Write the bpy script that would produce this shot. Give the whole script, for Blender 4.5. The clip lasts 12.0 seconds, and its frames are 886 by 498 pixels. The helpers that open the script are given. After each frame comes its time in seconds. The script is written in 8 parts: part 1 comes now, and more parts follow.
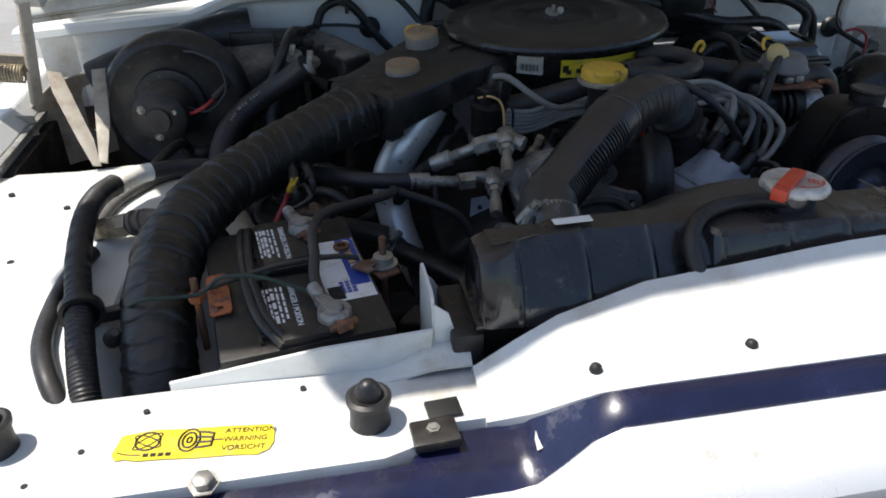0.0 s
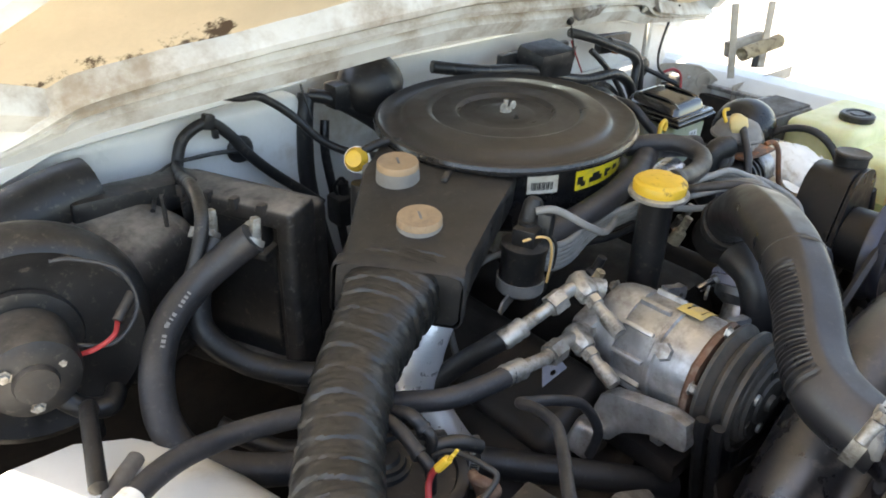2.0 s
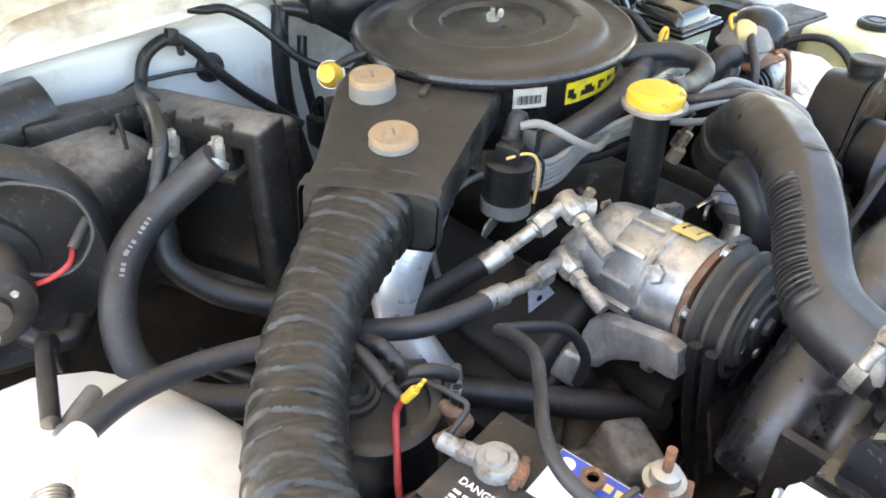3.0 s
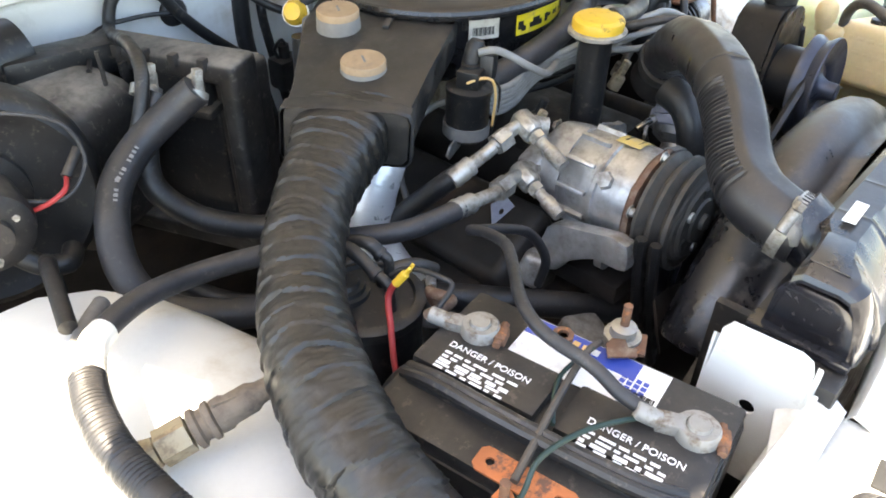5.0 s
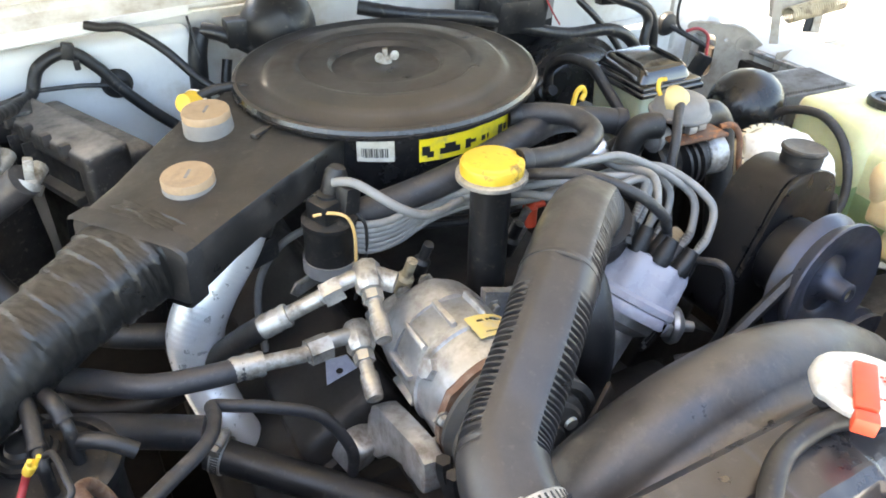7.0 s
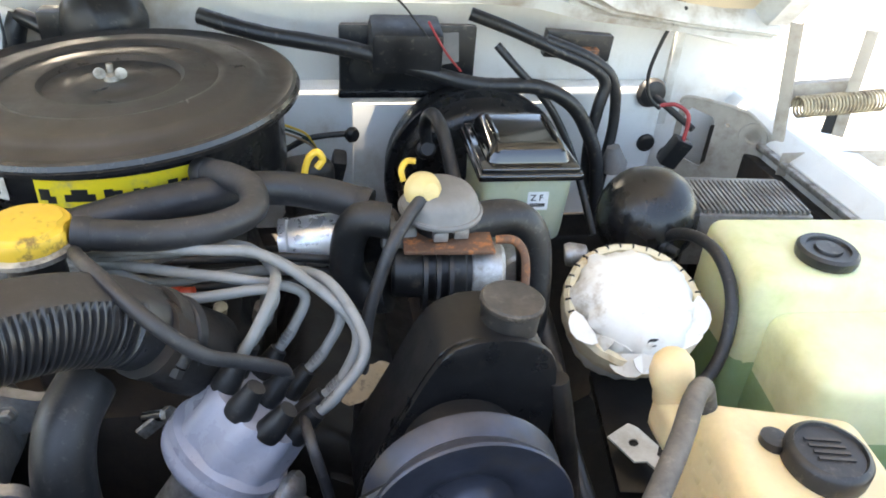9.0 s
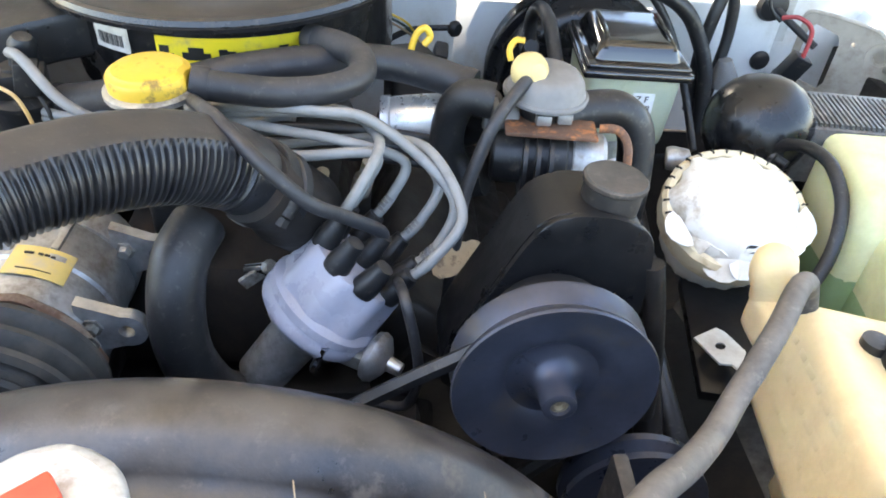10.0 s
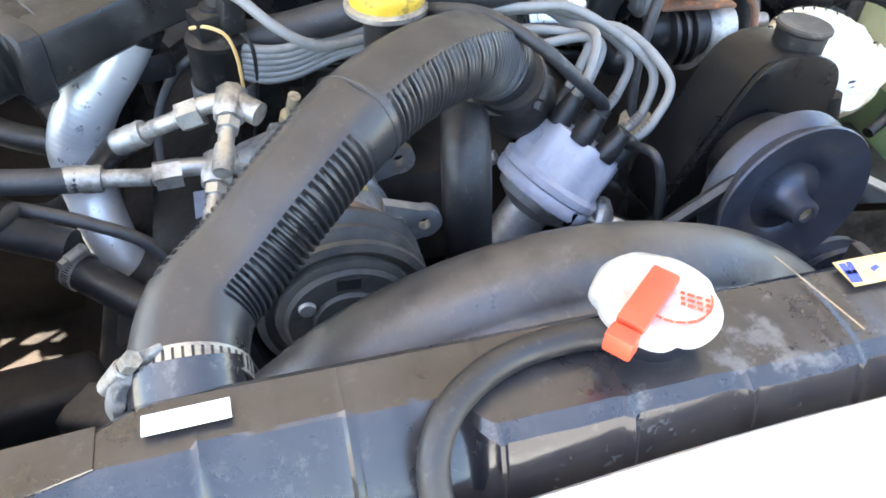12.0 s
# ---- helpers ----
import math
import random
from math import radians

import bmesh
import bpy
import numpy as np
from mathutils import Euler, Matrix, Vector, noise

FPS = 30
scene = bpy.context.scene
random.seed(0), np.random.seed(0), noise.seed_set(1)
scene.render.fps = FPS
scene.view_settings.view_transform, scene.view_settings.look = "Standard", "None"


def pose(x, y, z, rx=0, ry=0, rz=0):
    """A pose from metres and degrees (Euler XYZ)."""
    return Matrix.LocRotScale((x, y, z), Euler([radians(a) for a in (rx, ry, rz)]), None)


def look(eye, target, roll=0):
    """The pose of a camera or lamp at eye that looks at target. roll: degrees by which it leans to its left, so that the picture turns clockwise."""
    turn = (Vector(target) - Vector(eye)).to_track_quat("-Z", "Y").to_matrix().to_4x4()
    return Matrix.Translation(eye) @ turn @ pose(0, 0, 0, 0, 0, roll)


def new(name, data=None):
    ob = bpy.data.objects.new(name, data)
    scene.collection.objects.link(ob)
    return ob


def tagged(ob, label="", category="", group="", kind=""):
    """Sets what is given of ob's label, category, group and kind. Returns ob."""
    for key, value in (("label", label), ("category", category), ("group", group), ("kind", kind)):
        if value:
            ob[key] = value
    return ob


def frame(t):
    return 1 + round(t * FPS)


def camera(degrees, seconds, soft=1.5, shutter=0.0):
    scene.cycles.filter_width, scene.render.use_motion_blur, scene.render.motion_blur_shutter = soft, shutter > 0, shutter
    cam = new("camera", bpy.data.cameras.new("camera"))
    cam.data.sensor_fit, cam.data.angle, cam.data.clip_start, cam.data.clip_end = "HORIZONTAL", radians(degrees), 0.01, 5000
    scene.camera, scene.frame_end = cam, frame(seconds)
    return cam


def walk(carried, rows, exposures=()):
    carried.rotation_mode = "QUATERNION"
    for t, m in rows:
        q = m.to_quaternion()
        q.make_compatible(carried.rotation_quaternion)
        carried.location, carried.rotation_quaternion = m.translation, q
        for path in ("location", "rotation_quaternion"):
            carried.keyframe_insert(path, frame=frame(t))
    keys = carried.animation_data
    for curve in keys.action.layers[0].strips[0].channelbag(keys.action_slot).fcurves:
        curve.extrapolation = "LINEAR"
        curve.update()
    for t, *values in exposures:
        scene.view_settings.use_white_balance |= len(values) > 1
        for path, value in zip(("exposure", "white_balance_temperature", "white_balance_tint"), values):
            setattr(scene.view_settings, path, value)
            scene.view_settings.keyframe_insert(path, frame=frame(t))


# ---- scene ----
cam = camera(62.5, 12.0, soft=1.8)
PATH = [
    (0, (0.016, 0.027, 1.551), (0.322, 1.724, 0.539), -0.5),
    (0.2, (-0.065, 0.084, 1.553), (0.358, 1.735, 0.507), -0.8),
    (0.4, (-0.129, 0.158, 1.552), (0.476, 1.799, 0.582), -0.4),
    (0.5, (-0.172, 0.188, 1.561), (0.494, 1.813, 0.603), -0.8),
    (1, (-0.302, 0.36, 1.586), (0.609, 1.845, 0.606), -0.5),
    (1.5, (-0.386, 0.497, 1.612), (0.829, 1.767, 0.657), 1.5),
    (2, (-0.326, 0.563, 1.606), (0.854, 1.844, 0.625), 1.5),
    (2.5, (-0.287, 0.575, 1.583), (0.834, 1.847, 0.521), 0.9),
    (3, (-0.272, 0.568, 1.568), (0.822, 1.795, 0.429), 0.2),
    (3.5, (-0.245, 0.548, 1.554), (0.892, 1.698, 0.378), 0.2),
    (3.7, (-0.236, 0.538, 1.544), (0.918, 1.645, 0.343), 0.6),
    (5.3, (-0.379, 0.517, 1.576), (0.812, 1.588, 0.379), 1.4),
    (5.5, (-0.377, 0.512, 1.585), (0.845, 1.621, 0.456), 1.6),
    (6, (-0.28, 0.468, 1.573), (0.84, 1.705, 0.47), -0.2),
    (6.5, (-0.057, 0.367, 1.571), (0.937, 1.705, 0.466), 1.9),
    (7, (0.06, 0.442, 1.575), (0.881, 1.892, 0.468), 1.1),
    (7.5, (0.186, 0.475, 1.566), (0.925, 1.996, 0.498), 1.7),
    (7.7, (0.248, 0.487, 1.557), (0.977, 2.011, 0.486), 1.3),
    (9.3, (0.655, 0.471, 1.542), (0.935, 2.125, 0.453), 4.5),
    (9.5, (0.651, 0.467, 1.536), (0.896, 2.11, 0.423), 4.4),
    (10, (0.614, 0.449, 1.508), (0.763, 2.008, 0.264), 5.1),
    (10.5, (0.587, 0.434, 1.495), (0.695, 1.965, 0.212), 3.7),
    (11, (0.509, 0.437, 1.489), (0.803, 1.96, 0.226), 4.8),
    (11.5, (0.339, 0.403, 1.493), (0.819, 1.829, 0.175), 4.7),
    (12, (0.295, 0.401, 1.5), (0.751, 1.803, 0.149), 3.1),
]
EXPOSURE = [(0, 0.20, 6500, 10), (0.5, -0.25, 6800, 10), (1, 0.60, 7350, 10), (1.5, 1.50, 7770, 10), (2, 2.38, 8080, 10), (2.5, 2.95, 8000, 10), (3, 3.25, 7900, 10), (3.5, 3.70, 7900, 10), (5.5, 2.70, 7930, 10), (6, 3.18, 7980, 10), (6.5, 3.34, 7880, 10), (7, 3.29, 8080, 10), (7.5, 3.25, 8080, 10),
            (9.5, 2.87, 7820, 10), (10, 3.28, 7510, 10), (10.5, 3.78, 7140, 10), (11, 3.77, 7100, 10), (11.5, 3.92, 7020, 10), (12, 3.44, 7140, 10)]
walk(cam, [(t, look(eye, target, roll)) for t, eye, target, roll in PATH], EXPOSURE)

# ---------- light ----------
SUN = Vector((-0.42, 0.08, 1.0)).normalized()
world = bpy.data.worlds.new("sky")
scene.world = world
world.use_nodes = True
wn = world.node_tree.nodes
sky = wn.new("ShaderNodeTexSky")
sky.sky_type, sky.sun_disc = "NISHITA", False
sky.sun_elevation, sky.sun_rotation = math.asin(SUN.z), math.atan2(SUN.x, SUN.y)
world.node_tree.links.new(sky.outputs[0], wn["Background"].inputs[0])
wn["Background"].inputs[1].default_value = 0.13
sun = new("sun", bpy.data.lights.new("sun", "SUN"))
sun.data.energy, sun.data.angle, sun.data.color = 5.0, radians(0.55), (1.0, 0.95, 0.87)
sun.matrix_world = look(SUN * 20, (0, 0, 0))


# ---------- materials ----------
def material(name, base, rough=0.5, metal=0.0, var=0.25, scale=14.0, bump=0.15, grain=180.0, second=None, cover=0.45, spread=9.0,
             dust=None, dusty=0.0, clear=0.0, through_light=0.0, spec=0.5, edge=0.12, speck=0.3):
    """A surface with grain, broad mottling, optional patches of a second colour and dust that lies on upward faces."""
    m = bpy.data.materials.new(name)
    m.use_nodes = True
    n, l = m.node_tree.nodes, m.node_tree.links
    bsdf = n["Principled BSDF"]
    bsdf.inputs["Metallic"].default_value = metal
    bsdf.inputs["Coat Weight"].default_value = clear
    bsdf.inputs["Coat Roughness"].default_value = 0.08
    bsdf.inputs["Specular IOR Level"].default_value = spec
    if through_light:
        bsdf.inputs["Subsurface Weight"].default_value = through_light
        bsdf.inputs["Subsurface Radius"].default_value = (0.02, 0.014, 0.006)
        bsdf.inputs["Subsurface Scale"].default_value = 0.6
    tc = n.new("ShaderNodeTexCoord")

    def noise_at(s, detail=4.0, roughness=0.6):
        t = n.new("ShaderNodeTexNoise")
        t.inputs["Scale"].default_value, t.inputs["Detail"].default_value, t.inputs["Roughness"].default_value = s, detail, roughness
        l.new(tc.outputs["Object"], t.inputs["Vector"])
        return t.outputs["Fac"]

    def mix(fac, a, b):
        x = n.new("ShaderNodeMix")
        x.data_type = "RGBA"
        for i, v in ((0, fac), (6, a), (7, b)):
            if isinstance(v, (int, float)):
                x.inputs[i].default_value = v
            elif isinstance(v, tuple):
                x.inputs[i].default_value = (*v, 1)
            else:
                l.new(v, x.inputs[i])
        return x.outputs[2]

    def ramp(fac, lo, hi, to_lo=0.0, to_hi=1.0):
        x = n.new("ShaderNodeMapRange")
        x.interpolation_type = "SMOOTHSTEP"
        for i, v in enumerate((lo, hi, to_lo, to_hi)):
            x.inputs[1 + i].default_value = v
        l.new(fac, x.inputs[0])
        return x.outputs[0]

    def times(a, b):
        x = n.new("ShaderNodeMath")
        x.operation = "MULTIPLY"
        l.new(a, x.inputs[0])
        if isinstance(b, float):
            x.inputs[1].default_value = b
        else:
            l.new(b, x.inputs[1])
        return x.outputs[0]

    broad, fine = noise_at(scale), noise_at(grain, 3.0)
    lo, hi = tuple(c * (1 - var) for c in base), tuple(min(1, c * (1 + var)) for c in base)
    col = mix(ramp(broad, 0.3, 0.7), lo, hi)
    col = mix(times(ramp(fine, 0.35, 0.75), 0.35), col, lo)
    rough_out = ramp(noise_at(scale * 2.3, 6.0, 0.65), 0.3, 0.7, max(0.03, rough * 0.7), min(1, rough * 1.35))
    if second:
        level = 0.5 + (0.5 - cover) * 0.6
        patch = ramp(noise_at(spread, 8.0, 0.68), level - edge / 2, level + edge / 2)
        col = mix(patch, col, second)
        x = n.new("ShaderNodeMix")
        l.new(patch, x.inputs[0])
        l.new(rough_out, x.inputs[2])
        x.inputs[3].default_value = 0.8
        rough_out = x.outputs[0]
    if dust and speck:
        grit = times(ramp(noise_at(grain * 0.45, 5.0, 0.75), 0.56, 0.68), speck)
        col = mix(grit, col, dust)
    if dust:
        geo, sep = n.new("ShaderNodeNewGeometry"), n.new("ShaderNodeSeparateXYZ")
        l.new(geo.outputs["Normal"], sep.inputs[0])
        lie = times(times(ramp(sep.outputs[2], 0.35, 0.97), ramp(noise_at(scale * 1.7, 6.0, 0.7), 0.2, 0.75)), dusty)
        col = mix(lie, col, dust)
        x = n.new("ShaderNodeMix")
        l.new(lie, x.inputs[0])
        l.new(rough_out, x.inputs[2])
        x.inputs[3].default_value = 0.9
        rough_out = x.outputs[0]
    l.new(col, bsdf.inputs["Base Color"])
    l.new(rough_out, bsdf.inputs["Roughness"])
    if bump:
        b = n.new("ShaderNodeBump")
        b.inputs["Strength"].default_value, b.inputs["Distance"].default_value = bump, 0.002
        l.new(mix(0.5, fine, broad), b.inputs["Height"])
        l.new(b.outputs[0], bsdf.inputs["Normal"])
    return m


DUST = (0.20, 0.165, 0.13)
M_WHITE = material("white_paint", (0.74, 0.75, 0.73), 0.38, var=0.05, scale=6, bump=0.05, second=(0.46, 0.40, 0.31), cover=0.30, spread=5, edge=0.25, clear=0.15)
M_WHITE_DULL = material("dull_white_paint", (0.60, 0.61, 0.58), 0.5, var=0.08, scale=7, bump=0.08, second=(0.30, 0.25, 0.19), cover=0.40, spread=9, edge=0.3)
M_HINGE = material("dirty_hinge_paint", (0.40, 0.36, 0.30), 0.5, var=0.12, scale=12, bump=0.1, second=(0.24, 0.19, 0.14), cover=0.36, spread=20, edge=0.3)
M_CREAM = material("cream_panel", (0.62, 0.51, 0.36), 0.75, var=0.1, scale=5, bump=0.2, second=(0.075, 0.045, 0.025), cover=0.38, spread=5.2, edge=0.04)
M_NAVY = material("navy_paint", (0.012, 0.014, 0.045), 0.22, var=0.3, bump=0.03, second=(0.10, 0.10, 0.13), cover=0.30, spread=14, clear=0.5)
M_BLACK = material("black_plastic", (0.014, 0.014, 0.015), 0.40, var=0.3, bump=0.12, dust=DUST, dusty=0.16)
M_DUSTY = material("dusty_black_plastic", (0.017, 0.016, 0.016), 0.5, var=0.35, bump=0.2, dust=(0.16, 0.135, 0.11), dusty=0.55, second=(0.045, 0.036, 0.03), cover=0.36, spread=12, edge=0.3)
M_RUBBER = material("black_rubber", (0.013, 0.013, 0.014), 0.44, var=0.25, bump=0.15, grain=300, dust=(0.12, 0.105, 0.095), dusty=0.18)
M_HOSE_TAN = material("weathered_brown_rubber", (0.075, 0.064, 0.055), 0.6, var=0.2, scale=20, bump=0.12, dust=(0.28, 0.24, 0.2), dusty=0.5, second=(0.05, 0.045, 0.042), cover=0.38, spread=16, edge=0.3)
M_RUBBER_GREY = material("worn_grey_rubber", (0.025, 0.025, 0.028), 0.46, var=0.3, bump=0.2, grain=260, dust=(0.13, 0.115, 0.10), dusty=0.22)
M_SATIN = material("satin_black_steel", (0.009, 0.009, 0.010), 0.36, var=0.3, bump=0.06, dust=(0.08, 0.066, 0.054), dusty=0.12, speck=0.12, spec=0.3)
M_GRIME = material("grimy_grey_paint", (0.16, 0.15, 0.135), 0.6, var=0.25, bump=0.2, second=(0.03, 0.027, 0.024), cover=0.5, spread=9, edge=0.25)
M_HOSE = material("satin_black_rubber", (0.020, 0.020, 0.023), 0.36, var=0.25, bump=0.08, grain=300, dust=(0.09, 0.08, 0.072), dusty=0.28, spec=0.6)
M_SEALANT = material("dried_sealant", (0.19, 0.185, 0.17), 0.55, var=0.25, bump=0.5, grain=120, second=(0.06, 0.055, 0.05), cover=0.40, spread=60, edge=0.2)
M_TAPE = material("black_tape", (0.012, 0.0118, 0.0115), 0.37, var=0.35, bump=0.4, grain=90, dust=(0.10, 0.083, 0.068), dusty=0.28, spec=0.5, speck=0.2)
M_SNORKEL = material("satin_black_plastic", (0.015, 0.0145, 0.0145), 0.36, var=0.35, bump=0.15, dust=(0.10, 0.084, 0.07), dusty=0.26, second=(0.04, 0.034, 0.029), cover=0.32, spread=14, edge=0.3)
M_LID = material("black_enamel_dusty", (0.018, 0.018, 0.019), 0.24, var=0.25, bump=0.05, dust=(0.08, 0.064, 0.05), dusty=0.5, scale=7, clear=0.2)
M_LACQUER = material("clean_gloss_black", (0.008, 0.008, 0.009), 0.08, var=0.3, bump=0.015, dust=(0.07, 0.06, 0.05), dusty=0.06, clear=0.6, speck=0.05, spec=0.8)
M_GLOSS = material("gloss_black_paint", (0.010, 0.010, 0.011), 0.24, var=0.3, bump=0.03, dust=(0.08, 0.07, 0.06), dusty=0.2, clear=0.0, speck=0.15)
M_TANK = material("black_radiator_paint", (0.011, 0.011, 0.015), 0.17, var=0.35, bump=0.16, scale=9, dust=(0.072, 0.064, 0.058), dusty=0.42, second=(0.13, 0.125, 0.12), cover=0.27, spread=30, edge=0.10, clear=0.3, speck=0.40, spec=0.6)
M_SHROUD = material("scuffed_shroud_plastic", (0.013, 0.013, 0.017), 0.24, var=0.35, bump=0.2, dust=(0.13, 0.11, 0.09), dusty=0.6, second=(0.11, 0.10, 0.09), cover=0.33, spread=26, edge=0.10, spec=0.8)
M_BROWN = material("brown_stained_casting", (0.13, 0.065, 0.04), 0.65, var=0.35, bump=0.4, second=(0.28, 0.22, 0.17), cover=0.35, spread=40, edge=0.3)
M_CREAMRIM = material("yellowed_cream_plastic", (0.74, 0.64, 0.44), 0.5, var=0.12, bump=0.2, second=(0.5, 0.36, 0.2), cover=0.35, spread=40, edge=0.3)
M_RUSTDARK = material("dark_rusted_steel", (0.15, 0.075, 0.045), 0.75, var=0.35, bump=0.4, second=(0.40, 0.145, 0.05), cover=0.36, spread=70, edge=0.15)
M_CORRODED = material("corroded_lead", (0.34, 0.33, 0.31), 0.55, metal=0.4, var=0.3, bump=0.6, grain=120, second=(0.16, 0.12, 0.09), cover=0.42, spread=60, edge=0.2)
M_SLEEVE = material("bright_aluminium_tube", (0.78, 0.79, 0.80), 0.30, metal=0.7, var=0.08, bump=0.05, second=(0.42, 0.40, 0.37), cover=0.28, spread=30, edge=0.2)
M_TANPLUG = material("dusty_tan_plug", (0.20, 0.155, 0.115), 0.7, var=0.25, bump=0.25, second=(0.09, 0.07, 0.055), cover=0.4, spread=50, edge=0.3)
M_MODULE = material("dusty_grey_alloy", (0.24, 0.235, 0.225), 0.55, metal=0.3, var=0.2, bump=0.2, second=(0.13, 0.11, 0.095), cover=0.4, spread=30, edge=0.3)
M_OLDPAPER = material("soiled_paper", (0.62, 0.585, 0.51), 0.55, var=0.08, bump=0.05, second=(0.36, 0.29, 0.21), cover=0.33, spread=70, edge=0.3)
M_HEATER = material("thickly_dusted_plastic", (0.017, 0.016, 0.016), 0.55, var=0.35, bump=0.2, dust=(0.27, 0.245, 0.215), dusty=0.95, second=(0.045, 0.036, 0.03), cover=0.36, spread=12, edge=0.3)
M_CLUTCH = material("dusty_grey_steel", (0.060, 0.057, 0.053), 0.55, metal=0.15, var=0.25, scale=30, bump=0.15, second=(0.10, 0.085, 0.07), cover=0.36, spread=40, edge=0.3)
M_BROWNRIM = material("brown_dusty_plastic", (0.030, 0.024, 0.02), 0.6, var=0.3, bump=0.2, dust=(0.16, 0.13, 0.10), dusty=0.5, speck=0.5)
M_KLABEL = material("worn_yellow_label", (0.66, 0.50, 0.17), 0.45, var=0.08, bump=0.03, second=(0.5, 0.42, 0.3), cover=0.33, spread=50, edge=0.3)
M_PULLEY = material("slate_painted_steel", (0.056, 0.062, 0.085), 0.36, metal=0.4, var=0.25, bump=0.08, second=(0.10, 0.085, 0.07), cover=0.25, spread=20, edge=0.3)
M_ALU = material("cast_aluminium", (0.52, 0.53, 0.54), 0.42, metal=0.85, var=0.18, scale=25, bump=0.35, grain=240, second=(0.20, 0.17, 0.14), cover=0.36, spread=22, edge=0.35)
M_ZINC = material("dull_zinc", (0.46, 0.45, 0.42), 0.48, metal=0.8, var=0.25, bump=0.25, second=(0.18, 0.15, 0.12), cover=0.4, spread=40, edge=0.3)
M_CHROME = material("chrome", (0.75, 0.76, 0.78), 0.09, metal=1.0, var=0.06, bump=0.02, second=(0.33, 0.27, 0.19), cover=0.26, spread=18, edge=0.12)
M_FOIL = material("aluminium_foil", (0.82, 0.83, 0.84), 0.36, metal=0.6, var=0.03, scale=30, bump=0.0, grain=90)
M_TRIM = material("bright_trim", (0.80, 0.80, 0.79), 0.28, metal=0.25, var=0.05, scale=5, bump=0.04, second=(0.36, 0.31, 0.24), cover=0.27, spread=14, edge=0.14, clear=0.5)
M_TIN = material("tinned_steel", (0.56, 0.555, 0.54), 0.36, metal=0.45, var=0.08, bump=0.08, second=(0.40, 0.36, 0.31), cover=0.33, spread=60, edge=0.3)
M_RUST = material("rusty_steel", (0.34, 0.13, 0.055), 0.8, var=0.35, bump=0.4, second=(0.11, 0.07, 0.05), cover=0.4, spread=40)
M_ORANGE = material("orange_rusted_clamp", (0.42, 0.13, 0.045), 0.7, var=0.25, bump=0.3, second=(0.14, 0.07, 0.045), cover=0.38, spread=60)
M_BRASS = material("dull_brass", (0.44, 0.37, 0.25), 0.5, metal=0.4, var=0.25, bump=0.2, second=(0.26, 0.21, 0.15), cover=0.42, spread=50)
M_AMBER = material("aged_amber_plastic", (0.76, 0.58, 0.32), 0.42, var=0.10, scale=8, bump=0.06, second=(0.62, 0.44, 0.23), cover=0.33, spread=14, edge=0.4, through_light=0.35)
M_FLUID = material("green_fluid_behind_plastic", (0.30, 0.42, 0.22), 0.4, var=0.15, scale=6, bump=0.05, second=(0.22, 0.30, 0.12), cover=0.4, spread=8, edge=0.5, through_light=0.3)
M_LIME = material("yellowed_translucent_plastic", (0.80, 0.79, 0.50), 0.4, var=0.12, scale=6, bump=0.06, second=(0.52, 0.52, 0.22), cover=0.4, spread=8, edge=0.5, through_light=0.4)
M_PALE = material("pale_green_plastic", (0.50, 0.53, 0.38), 0.35, var=0.08, bump=0.04, second=(0.36, 0.40, 0.31), cover=0.35, spread=12, edge=0.4, through_light=0.25)
M_YELLOW = material("yellow_plastic", (0.70, 0.44, 0.045), 0.42, var=0.12, bump=0.10, second=(0.22, 0.13, 0.04), cover=0.33, spread=45, edge=0.14)
M_TAG = material("stained_tan_paper", (0.36, 0.27, 0.17), 0.9, var=0.25, bump=0.3, second=(0.14, 0.10, 0.07), cover=0.42, spread=45)
M_STRAW = material("straw_plastic", (0.66, 0.52, 0.24), 0.5, var=0.15, bump=0.1, second=(0.35, 0.26, 0.13), cover=0.3, spread=40, edge=0.3)
M_TAN = material("tan_rubber_cap", (0.36, 0.25, 0.15), 0.75, var=0.15, bump=0.2, second=(0.22, 0.16, 0.11), cover=0.35, spread=30, edge=0.4)
M_GREYCAP = material("grey_plastic", (0.19, 0.185, 0.18), 0.55, var=0.2, bump=0.1, dust=DUST, dusty=0.3)
M_DIST = material("blue_grey_plastic", (0.37, 0.375, 0.435), 0.26, var=0.1, bump=0.05, dust=(0.3, 0.29, 0.3), dusty=0.25)
M_WIRE = material("grey_silicone", (0.225, 0.225, 0.22), 0.5, var=0.15, bump=0.08, second=(0.17, 0.16, 0.15), cover=0.3, spread=40, edge=0.3)
M_CLOTH = material("dirty_white_plastic", (0.82, 0.80, 0.74), 0.55, var=0.08, scale=20, bump=0.6, grain=70, second=(0.46, 0.38, 0.27), cover=0.33, spread=25, edge=0.2)
M_RED = material("red_plastic", (0.62, 0.075, 0.035), 0.42, var=0.12, bump=0.06)
M_REDWIRE = material("red_insulation", (0.33, 0.03, 0.032), 0.5, var=0.2, bump=0.05)
M_GREENWIRE = material("dark_green_insulation", (0.014, 0.034, 0.028), 0.5, var=0.25, bump=0.05)
M_PAPER = material("white_label", (0.86, 0.86, 0.85), 0.5, var=0.04, bump=0.03, second=(0.5, 0.47, 0.42), cover=0.25, spread=60, edge=0.4)
M_YLABEL = material("yellow_label", (0.80, 0.62, 0.03), 0.45, var=0.06, bump=0.03, second=(0.42, 0.33, 0.12), cover=0.25, spread=50, edge=0.3)
